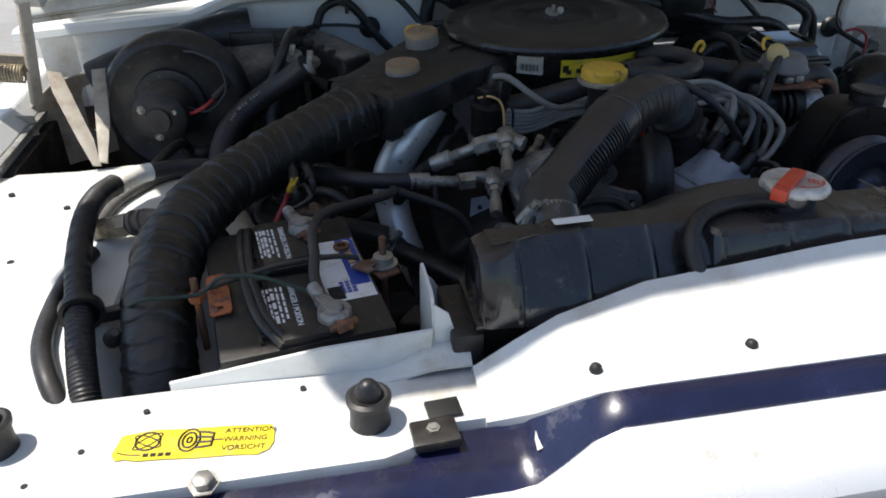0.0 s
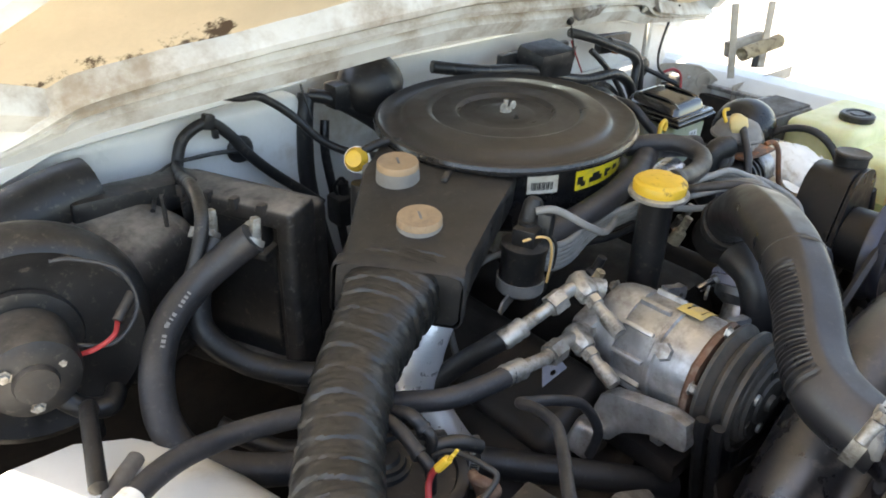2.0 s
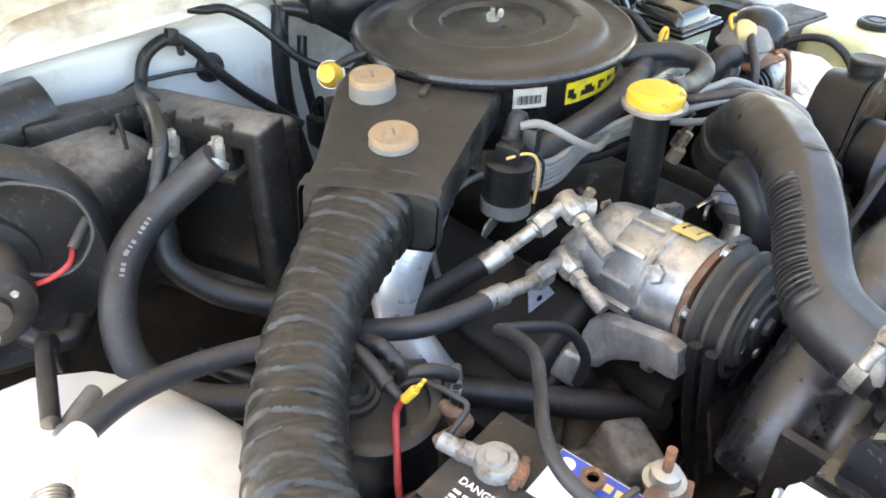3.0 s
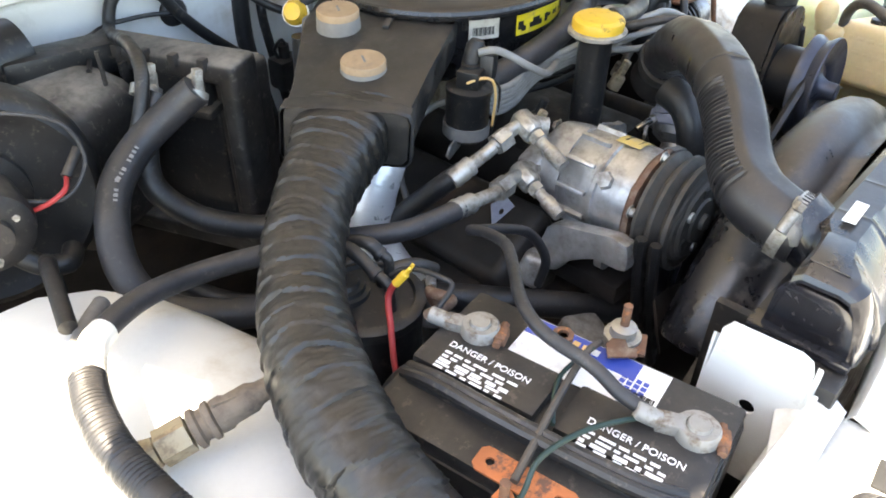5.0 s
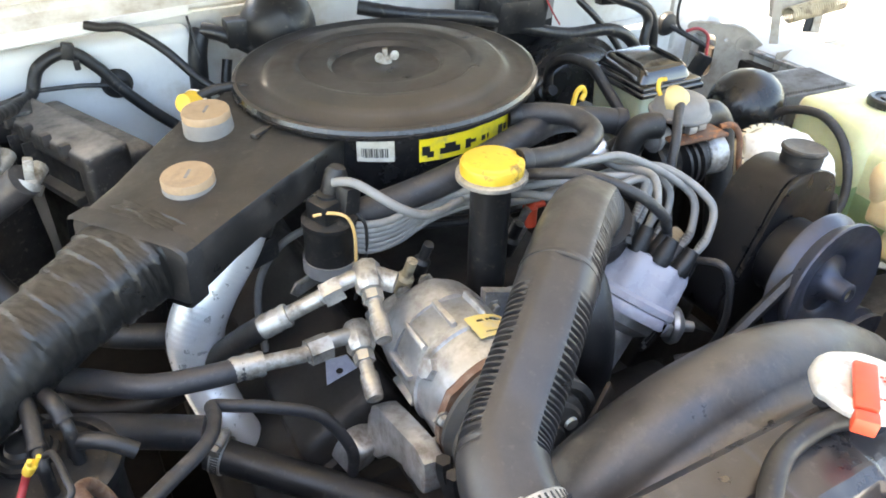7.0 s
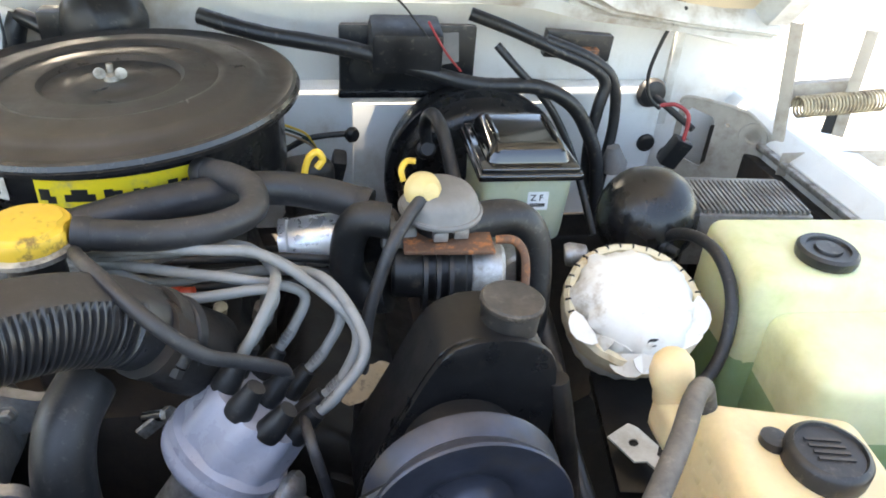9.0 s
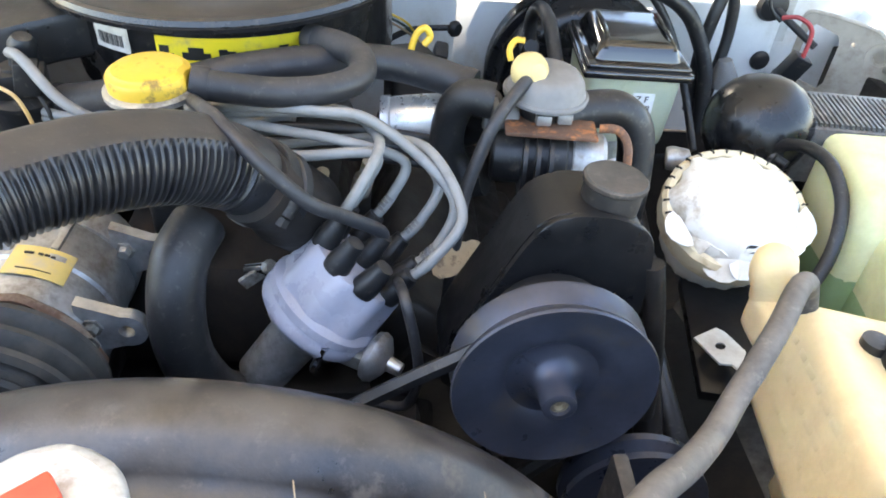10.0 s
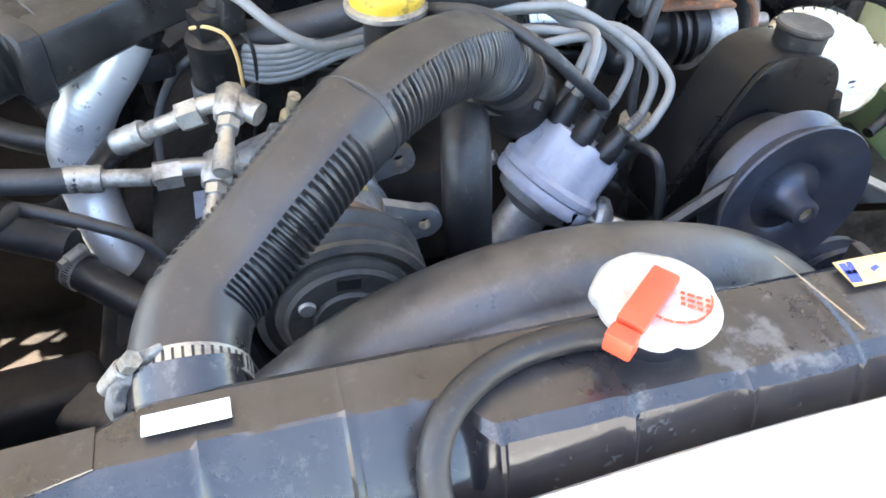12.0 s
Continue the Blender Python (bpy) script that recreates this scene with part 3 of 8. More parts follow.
for x in (0.221, 0.358):
    part("plug", Shape().lathe([(0, -0.001), (0.0055, -0.001), (0.005, 0.003), (0.003, 0.005), (0, 0.006)], header(x, 0.2), (0, -0.3, 1), 12), M_INK, body)
for x, y in ((-0.155, 0.545), (-0.20, 0.505), (-0.02, 0.55), (-0.235, 0.475)):
    part("screw_hole", Shape().rod((x, y, 1.104), (x, y, 1.1085), 0.0028, seg=8), M_INK, front)
part("bolt", Shape().bolt((-0.098, 0.452, 1.107), (0, -0.1, 1), 0.0085, 0.008), M_ZINC, front, "zinc hexagon bolt")

# dark valance and bright grille surround ahead of the shelf
rows = []
for i in range(101):
    x = -0.445 + i * 0.0175
    k = ease((x - 0.155) / 0.075)
    top_y, top_z = shelf_edge(x) - 0.043 * k, 1.094 + 0.063 * k
    low_y = 0.414 - 0.008 * k
    rows.append([(x, top_y + 0.004, top_z - 0.04), (x, top_y, top_z), (x, top_y - 0.005, top_z + 0.004), (x, 0.6 * top_y + 0.4 * low_y, top_z + 0.002),
                 (x, 0.2 * top_y + 0.8 * low_y, top_z - 0.004), (x, low_y, top_z - 0.012), (x, low_y - 0.003, top_z - 0.06)])
part("valance", Shape().sheet(rows, 0.004, (0, 0.5, -1)), M_NAVY, body, "dark navy painted panel ahead of the shelf")
v = Shape()
rows = []
for i in range(81):
    x = -0.445 + i * 0.0202
    k = ease((x - 0.150) / 0.07)
    y0, z0 = 0.418 - 0.010 * k, 1.086 + 0.062 * k
    crumple = 0.0025 * noise.noise(Vector((x * 14, 0.2, 0.0))) + 0.0015 * noise.noise(Vector((x * 45, 1.7, 0.0)))
    rows.append([(x, y0 + 0.002, z0 - 0.03), (x, y0, z0), (x, y0 - 0.005, z0 + 0.006), (x, y0 - 0.011, z0 + 0.003), (x, y0 - 0.035, z0 + 0.004 + crumple),
                 (x, y0 - 0.058, z0 - 0.002 + crumple), (x, y0 - 0.070, z0 - 0.008 + crumple), (x, y0 - 0.076, z0 - 0.018), (x, y0 - 0.072, z0 - 0.034)])
v.sheet(rows, 0.004, (0, 0.5, -1))
part("grille_surround", v, M_TRIM, body, "bright sunlit grille surround with dirt in its folds")
# dark bar drawn in as the shade under the grille surround
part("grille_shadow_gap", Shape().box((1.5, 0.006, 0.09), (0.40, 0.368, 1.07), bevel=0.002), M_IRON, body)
for i in range(7):
    part("grille_bar", Shape().box((1.04, 0.02, 0.018), (0.70, 0.322, 1.055 - i * 0.045), bevel=0.005), M_CHROME, body)
part("bumper", Shape().box((1.9, 0.16, 0.16), (CX, 0.16, 0.62), bevel=0.04, seg=4), M_CHROME, body, "chrome front bumper")
part("grille_back", Shape().box((1.7, 0.02, 0.5), (CX, 0.40, 0.82), bevel=0.004), M_IRON, body)
part("chassis_rail", Shape().box((0.08, 1.5, 0.12), (0.02, 1.0, 0.52), bevel=0.01), M_IRON, body)
part("chassis_rail", Shape().box((0.08, 1.5, 0.12), (0.84, 1.0, 0.52), bevel=0.01), M_IRON, body)
for wx in (CX - 0.78, CX + 0.78):
    for wy in (0.95,):
        part("tyre", Shape().lathe([(0, -0.11), (0.30, -0.11), (0.36, -0.09), (0.37, 0), (0.36, 0.09), (0.30, 0.11), (0, 0.11)], (wx, wy, 0.37), (1, 0, 0), 40), M_RUBBER, body)
# unseen sheet, added to keep light off the ground out of the bay
part("bounce_blocker", Shape().box((1.66, 1.08, 0.012), (CX, 1.02, 0.445), bevel=0.003), M_IRON, body, "dark sheet added below the engine to block ground light")
# unseen floor, added to shut off the sunlit ground behind the firewall
part("floor_pan", Shape().box((1.7, 0.70, 0.02), (CX, 1.88, 0.40), bevel=0.003), M_IRON, body)
part("cabin", Shape().box((1.76, 2.6, 0.78), (CX, 3.3, 0.86), bevel=0.06, seg=3), M_WHITE, body)
for wx in (CX - 0.78, CX + 0.78):
    part("tyre", Shape().lathe([(0, -0.11), (0.30, -0.11), (0.36, -0.09), (0.37, 0), (0.36, 0.09), (0.30, 0.11), (0, 0.11)], (wx, 3.7, 0.37), (1, 0, 0), 40), M_RUBBER, body)

# crumpled brace beyond the radiator's driver-side end
brace = [[(0.800 + 0.011 * i, 0.600 + 0.012 * j, 1.176 + 0.010 * math.sin(i * 1.1 + j * 0.7) + 0.006 * math.sin(j * 2.1) - 0.0012 * i) for i in range(11)] for j in range(6)]
part("support_brace", Shape().sheet(brace, 0.003, (0, 0, -1)), M_WHITE_DULL, body, "crumpled dull white brace")
part("brace_foot", Shape().box((0.10, 0.012, 0.16), (0.855, 0.606, 1.09), bevel=0.003), M_WHITE_DULL, body)

# warning label on the shelf
lab = thing("warning_label", (-0.108, 0.488, 1.1085), "yellow warning sticker with black drawings on the white shelf", "label")
ang = -6.5
lm = pose(-0.1735, 0.5055, 1.1088, 0, 0, ang)
lr, lu = (lm.to_3x3() @ Vector((1, 0, 0))), (lm.to_3x3() @ Vector((0, 1, 0)))
part("backing", Shape().plate([(0.0, -0.010), (0.005, -0.017), (0.012, -0.0155), (0.020, -0.018), (0.040, -0.0175), (0.070, -0.018), (0.100, -0.017), (0.118, -0.018), (0.127, -0.013), (0.130, -0.004), (0.129, 0.008), (0.126, 0.016), (0.09, 0.0165), (0.05, 0.0155), (0.03, 0.0165), (0.012, 0.013), (0.003, 0.011)], lm.translation, lr, lu, 0.0006), M_YLABEL, lab)
for k, word in enumerate(("ATTENTION", "WARNING", "VORSICHT")):
    lettering(word, 0.0075, lm @ pose(0.088, 0.008 - k * 0.0098, 0.0004), M_INK, lab, squeeze=1.0)
def label_line(pts, w=0.0006):
    """An inked stroke on the sticker, given in its own plane."""
    sh = Shape()
    sh.sweep([lm @ Vector((a, b, 0.0004)) for a, b in pts], w, 6, 3)
    return part("ink_line", sh, M_INK, lab)


for cx_, cy_, rx_, ry_, rot_ in ((0.026, 0.003, 0.013, 0.0045, 0.7), (0.026, 0.003, 0.013, 0.0045, -0.5), (0.026, 0.003, 0.010, 0.010, 0), (0.060, 0.002, 0.0085, 0.0125, 0), (0.060, 0.002, 0.0055, 0.0085, 0), (0.060, 0.002, 0.002, 0.003, 0)):
    label_line([(cx_ + rx_ * math.cos(t_) * math.cos(rot_) - ry_ * math.sin(t_) * math.sin(rot_), cy_ + rx_ * math.cos(t_) * math.sin(rot_) + ry_ * math.sin(t_) * math.cos(rot_)) for t_ in [k * math.pi / 6 for k in range(13)]], 0.0009 if rot_ == 0 else 0.0006)
for y_ in (0.011, 0.005, -0.001, -0.007):
    label_line([(0.066, y_), (0.074, y_ * 0.9), (0.079, y_ * 0.75)], 0.0011)
label_line([(0.079, 0.009), (0.079, -0.006)], 0.0010)
label_line([(0.080, 0.001), (0.088, 0.001)], 0.0007)
label_line([(0.004, -0.008), (0.012, -0.011), (0.024, -0.012)], 0.0005)
for k in range(4):
    part("print_bar", Shape().box((0.0042, 0.0035, 0.0005), lm @ Vector((0.028 + k * 0.006, -0.0125, 0.0005)), (0, 0, ang), 0), M_INK, lab)
part("paint_chip", Shape().plate([(0, 0), (0.006, 0.002), (0.009, 0.012), (0.004, 0.020), (0.001, 0.012)], (0.168, 0.440, 1.1035), (1, 0, 0), (0, 0.98, 0.12), 0.0008), M_TRIM, body, "chipped paint")

# rubber hood stops
for x, y in ((0.036, 0.496), (-0.270, 0.522)):
    st = thing("hood_stop", (x, y, 1.107), "black rubber hood stop screwed to the white shelf", "rubber stop", "hood stops")
    part("rubber_base", Shape().lathe([(0, 0), (0.018, 0), (0.017, 0.006), (0.0165, 0.022), (0.019, 0.024), (0.0195, 0.029), (0.016, 0.031), (0.012, 0.030), (0, 0.030)], (x, y, 1.107), seg=28), M_RUBBER, st)
    part("rubber_tip", Shape().lathe([(0, 0.028), (0.0115, 0.028), (0.0112, 0.036), (0.007, 0.043), (0.003, 0.046), (0, 0.046)], (x, y, 1.107), seg=24), M_RUBBER, st)

latch = thing("rubber_buffer_block", (0.088, 0.472, 1.098), "black rubber block with a screw at the shelf's edge", "buffer")
part("block", Shape().box((0.040, 0.030, 0.010), (0.088, 0.472, 1.106), rot=(0, 0, 3), bevel=0.003), M_BLACK, latch)
part("screw", Shape().bolt((0.087, 0.474, 1.111), (0, 0, 1), 0.004, 0.002), M_ZINC, latch)

# standing bracket between battery and radiator
bk = thing("sheet_metal_bracket", (0.095, 0.61, 1.04), "white sheet metal bracket with a round hole beside the battery", "bracket")
hole = [(0.037 + 0.007 * math.cos(a * math.pi / 8), 0.053 + 0.007 * math.sin(a * math.pi / 8)) for a in range(16)]
part("web", Shape().plate([(-0.004, -0.03), (0.085, -0.03), (0.079, 0.05), (0.074, 0.118), (0.068, 0.127), (0.014, 0.130), (0.005, 0.126), (0.001, 0.115)], (0.105, 0.572, 1.045), (0, 1, 0), (0, 0, 1), 0.003, holes=(hole,)), M_WHITE, bk)
part("flange", Shape().plate([(0, -0.03), (0.02, -0.03), (0.02, 0.09), (0.014, 0.112), (0, 0.124)], (0.105, 0.571, 1.045), (1, 0, 0), (0, 0, 1), 0.003, bevel=0.0008), M_WHITE, bk)
part("flange", Shape().plate([(0, -0.03), (0.02, -0.03), (0.02, 0.085), (0.012, 0.10), (0, 0.110)], (0.105, 0.651, 1.045), (1, 0, 0), (0, 0, 1), 0.003, bevel=0.0008), M_WHITE, bk)

# ---------- open hood ----------
HA = radians(50)
HX0, HX1, HL = -0.47, 1.33, 1.28
hv, hn = Vector((0, -math.cos(HA), math.sin(HA))), Vector((0, -math.sin(HA), -math.cos(HA)))
h0 = Vector((0, 1.475, 1.312))
hood = thing("hood", (CX, 1.475, 1.318), "open white hood with a cream inner panel stained brown", "hood")


def hp(x, u, w=0.0):
    """A place on the hood's underside: across, up from its hinge edge, out of it."""
    return h0 + Vector((x, 0, 0)) + hv * u + hn * w


def half_width(u):
    """Half the hood's width; its unseen front corners are flared to shade the duct."""
    k = min(1.0, max(0.0, (u - 0.66) / 0.30))
    return 0.90 + 0.26 * k * k * (3 - 2 * k)


# skin wider in front than a true hood, to block sun from the duct
part("outer_skin", Shape().sheet([[hp(CX + half_width(u) * k, u, -0.045 - 0.02 * math.sin(math.pi * u / HL)) for k in (-1, -0.55, 0, 0.55, 1)] for u in (-0.03, 0.2, 0.5, 0.66, 0.72, 0.78, 0.84, 0.90, 0.96, HL)], 0.003, -hn), M_WHITE, hood)
part("inner_panel", Shape().sheet([[hp(HX0 + 0.02 + (HX1 - HX0 - 0.04) * i / 20, (0.0 if i in (0, 1, 2, 3, 17, 18, 19, 20) else 0.075) * (1 - j / 12) + (HL - 0.02) * j / 12, 0.026 + 0.005 * math.sin(i * 1.3) * math.sin(j * 1.9)) for i in range(21)] for j in range(13)], 0.003, -hn), M_CREAM, hood, "cream inner panel with dark brown stains")


def rib(pts, width, height, name="stiffening_rib"):
    """A pressed hat-section rib through (x, u) places."""
    s = Shape()
    rows = []
    for i, (x, u) in enumerate(pts):
        a, b = pts[max(i - 1, 0)], pts[min(i + 1, len(pts) - 1)]
        d = Vector((b[0] - a[0], b[1] - a[1])).normalized()
        n2 = Vector((-d.y, d.x))
        rows.append([hp(x + n2.x * k * width, u + n2.y * k * width, 0.024 + q * height) for k, q in ((-0.5, 0), (-0.42, 0.15), (-0.33, 0.85), (-0.24, 1), (0.0, 0.94), (0.24, 1), (0.33, 0.85), (0.42, 0.15), (0.5, 0))])
    s.sheet(rows, 0.003, -hn)
    return part(name, s, M_WHITE_DULL, hood, "dull white pressed rib")


def dense(knots, n=8):
    return lerp_line(knots, n * (len(knots) - 1))


def rear_band(x):
    """Lower and upper bounds of the rear frame at x; it is alike on both sides."""
    d = abs(x - CX)
    knots = [(0.0, 0.070, 0.182), (0.09, 0.064, 0.174), (0.20, 0.051, 0.164), (0.31, 0.043, 0.151), (0.43, 0.033, 0.133), (0.51, 0.024, 0.116), (0.545, 0.012, 0.105), (0.575, 0.002, 0.076), (0.62, -0.004, 0.040), (0.74, -0.024, 0.010), (0.92, -0.05, -0.02)]
    for (a, l0, t0), (b, l1, t1_) in zip(knots, knots[1:]):
        if d <= b:
            k = (d - a) / (b - a)
            return l0 + (l1 - l0) * k, t0 + (t1_ - t0) * k
    return knots[-1][1:]


s = Shape()
rows = []
for i in range(91):
    x = HX0 + (HX1 - HX0) * i / 90
    low, top = rear_band(x)
    rows.append([hp(x, low + (top - low) * k, w) for k, w in ((-0.06, 0.034), (0.0, 0.048), (0.05, 0.052), (0.16, 0.050), (0.30, 0.049), (0.34, 0.036), (0.44, 0.032), (0.48, 0.046), (0.53, 0.052), (0.61, 0.051), (0.64, 0.040), (0.71, 0.037), (0.75, 0.050), (0.84, 0.055), (0.92, 0.052), (1.0, 0.036), (1.02, 0.018))])
s.sheet(rows, 0.003, -hn)
part("rear_frame", s, M_WHITE_DULL, hood, "white pressed frame along the hinge edge")
for sgn in (-1, 1):
    def mx(x):
        return x if sgn < 0 else 2 * CX - x
    rib(dense([(mx(-0.115), 0.052), (mx(-0.17), 0.078), (mx(-0.28), 0.128), (mx(-0.46), 0.21)]), 0.058, 0.026)
    rib(dense([(mx(-0.30), 0.140), (mx(-0.225), 0.196), (mx(-0.14), 0.272), (mx(0.0), 0.42), (mx(0.12), 0.58)]), 0.048, 0.026)
    rib(dense([(mx(HX0 + 0.02), 0.0), (mx(HX0 + 0.02), 0.6), (mx(HX0 + 0.03), HL)]), 0.07, 0.03)
rib(dense([(HX0, HL - 0.03), (HX1, HL - 0.03)]), 0.09, 0.03)
# hinges: a pressed plate on the firewall's corner, two swinging arms and a coil spring
for side in (-1, 1):
    def hx(x):
        return x if side > 0 else 2 * CX - x
    hu = Vector((0.8 * side, -0.6, 0))
    ho_ = Vector((hx(1.236), 1.50, 1.143))
    outline = [(-0.008, -0.16), (-0.008, -0.010), (0.004, 0.002), (0.073, 0.0), (0.107, -0.010), (0.159, -0.052), (0.188, -0.092), (0.196, -0.128), (0.19, -0.16)]
    rect = [(0.004, -0.022), (0.012, -0.014), (0.046, -0.022), (0.052, -0.034), (0.052, -0.098), (0.044, -0.108), (0.010, -0.100), (0.003, -0.090)]
    rnd = [[(cu_ + rr * math.cos(a * math.pi / 7), cv_ + rr * math.sin(a * math.pi / 7)) for a in range(14)] for cu_, cv_, rr in ((0.112, -0.038, 0.010), (0.166, -0.096, 0.010), (0.071, -0.030, 0.004))]
    hg = part("hood_hinge", Shape().plate(outline, ho_, hu, (0, 0, 1), 0.003, holes=(rect, *rnd)), M_HINGE, body, "dirty white hood hinge with arms and a coil spring")
    edge_pts = [ho_ + hu * a + Vector((0, 0, b)) for a, b in outline[1:8]]
    part("rolled_edge", Shape().sweep(edge_pts, 0.0035, 8, 6), M_HINGE, hg)
    for cu_, cv_ in ((0.112, -0.038), (0.166, -0.096)):
        part("pressed_ring", Shape().lathe([(0.012, 0), (0.022, 0.0005), (0.021, 0.004), (0.0125, 0.004), (0.012, 0)], ho_ + hu * cu_ + Vector((0, 0, cv_)), (-0.6 * side, -0.8, 0), 28), M_HINGE, hg)
    part("long_arm", Shape().plate([(-0.008, 0), (0.008, 0), (0.008, 0.17), (-0.008, 0.17)], (hx(1.318), 1.365, 1.128), (0.8 * side, -0.6, 0), (-0.10 * side, 0.10, 0.98), 0.004, bevel=0.001), M_HINGE, hg)
    part("arm_flange", Shape().plate([(0, 0), (0.014, 0), (0.014, 0.17), (0, 0.17)], (hx(1.3245), 1.3602, 1.128), (0.6 * side, 0.8, 0), (-0.10 * side, 0.10, 0.98), 0.003, bevel=0.0008), M_HINGE, hg)
    part("short_arm", Shape().plate([(-0.008, 0), (0.008, 0), (0.008, 0.15), (-0.008, 0.15)], (hx(1.385), 1.33, 1.150), (0.8 * side, -0.6, 0), (0, 0.05, 0.99), 0.004, bevel=0.001), M_HINGE, hg)
    part("channel", Shape().box((0.10, 0.018, 0.035), (hx(1.362), 1.372, 1.200), rot=(0, -12 * side, -20 * side), bevel=0.003), M_HINGE, hg)
    coil = [(hx(1.322 + k * 0.0006), 1.352 - k * 0.0002 + 0.0145 * math.cos(k * 0.9), 1.186 + k * 0.00014 + 0.0145 * math.sin(k * 0.9)) for k in range(170)]
    part("spring", Shape().sweep(coil, 0.0018, 6, 2), M_BRASS, hg)
    part("lower_brace", Shape().plate([(0, -0.02), (0.16, 0.03), (0.16, 0.055), (0, 0.02)], (hx(1.33), 1.36, 1.09), (0.9 * side, -0.4, 0), (0, 0, 1), 0.003, bevel=0.0008), M_HINGE, hg)
    part("spring_hook", Shape().box((0.022, 0.006, 0.03), (hx(1.378), 1.34, 1.165), rot=(0, 0, -30 * side), bevel=0.002), M_INK, hg)
    if side < 0:
        part("wedge_arm", Shape().plate([(-0.006, 0), (0.006, -0.003), (0.013, 0.05), (0.015, 0.20), (-0.006, 0.21), (-0.011, 0.16), (-0.009, 0.06)], (-0.336, 1.185, 1.080), (0.93, 0.35, 0), (-0.38, 0.72, 0.52), 0.004, bevel=0.001), M_HINGE, hg)
        part("wedge_arm", Shape().plate([(-0.005, 0), (0.008, -0.003), (0.017, 0.08), (0.019, 0.20), (-0.004, 0.20)], (-0.328, 1.19, 1.082), (0.97, 0.2, 0), (-0.12, 0.80, 0.48), 0.004, bevel=0.001), M_HINGE, hg)


# ---------- engine block ----------
eng = thing("engine", (0.45, 1.1, 0.55), "dark greasy cast iron vee engine with valve covers", "engine")
part("block", Shape().box((0.44, 0.52, 0.34), (0.45, 1.17, 0.78), bevel=0.03, seg=3), M_IRON, eng)
part("front_cover", Shape().box((0.30, 0.06, 0.30), (0.50, 0.90, 0.80), bevel=0.02), M_IRON, eng)
part("intake_manifold", Shape().box((0.24, 0.42, 0.10), (0.46, 1.14, 1.02), bevel=0.02, taper=0.85), M_IRON, eng)
part("carburettor", Shape().box((0.13, 0.15, 0.10), (0.435, 1.25, 1.11), bevel=0.015), M_ZINC, eng)
for sx in (-1, 1):
    part("valve_cover", Shape().box((0.12, 0.46, 0.07), (0.45 + sx * 0.205, 1.16, 1.00), rot=(0, sx * 32, 0), bevel=0.02, seg=3), M_IRON, eng)
    part("cylinder_head", Shape().box((0.15, 0.48, 0.13), (0.45 + sx * 0.22, 1.16, 0.92), rot=(0, sx * 32, 0), bevel=0.012), M_IRON, eng)
    part("exhaust_manifold", Shape().box((0.07, 0.44, 0.08), (0.45 + sx * 0.31, 1.15, 0.86), bevel=0.025, seg=3), M_IRON, eng)
part("thermostat_housing", Shape().lathe([(0, 0), (0.036, 0), (0.036, 0.03), (0.031, 0.04), (0.031, 0.075), (0, 0.075)], (0.542, 0.955, 1.14), (-0.35, -0.45, 0.6), 24), M_IRON, eng)
part("water_pump", Shape().lathe([(0, 0), (0.07, 0), (0.07, 0.03), (0.05, 0.05), (0.03, 0.09), (0, 0.09)], (0.47, 0.90, 0.93), (0, -1, 0), 28), M_IRON, eng)
part("crank_pulley", Shape().lathe([(0, 0), (0.085, 0), (0.085, 0.01), (0.072, 0.018), (0.085, 0.026), (0.085, 0.034), (0.03, 0.03), (0, 0.03)], (0.47, 0.83, 0.74), (0, -1, 0), 36), M_PULLEY, eng)
part("pump_pulley", Shape().lathe([(0, 0), (0.075, 0), (0.075, 0.008), (0.064, 0.016), (0.075, 0.024), (0.075, 0.03), (0.03, 0.02), (0, 0.02)], (0.47, 0.83, 0.94), (0, -1, 0), 36), M_PULLEY, eng)
part("oil_filler_tube", Shape().lathe([(0, 0), (0.021, 0), (0.021, 0.16), (0.023, 0.165), (0.023, 0.172), (0, 0.172)], (0.424, 0.988, 1.058), (0, 0, 1), 24), M_BLACK, eng, "black oil filler tube")
part("dipstick_loop", Shape().sweep([(0.255, 1.46, 1.06), (0.262, 1.45, 1.10), (0.252, 1.445, 1.125), (0.262, 1.44, 1.14), (0.272, 1.445, 1.125), (0.263, 1.45, 1.10)], 0.0028, 8), M_BLACK, eng)
part("bypass_elbow", Shape().sweep([(0.47, 0.90, 1.165), (0.462, 0.868, 1.155), (0.459, 0.848, 1.12), (0.462, 0.845, 1.075), (0.475, 0.86, 1.02), (0.49, 0.89, 0.98)], 0.021, 18), M_RUBBER, eng, "black rubber bypass hose")

# oil filler cap
oc = thing("oil_filler_cap", (0.424, 0.988, 1.229), "chipped yellow plastic oil filler cap on a black tube", "cap")
part("flange", Shape().lathe([(0, 0), (0.034, 0), (0.037, 0.002), (0.037, 0.006), (0.034, 0.008), (0, 0.008)], (0.424, 0.988, 1.228), (-0.03, -0.02, 1), 36), M_ZINC, oc)
part("cap", Shape().lathe([(0, 0.008), (0.0325, 0.008), (0.0328, 0.017), (0.0315, 0.0195), (0.0285, 0.0205), (0.0270, 0.0225), (0.020, 0.0240), (0, 0.0245)], (0.424, 0.988, 1.228), (-0.03, -0.02, 1), 36,
     ripple=lambda a, h: 0.90 if ((a < 0.06 or a > 6.08) and h < 0.025) else 1.0), M_YELLOW, oc)

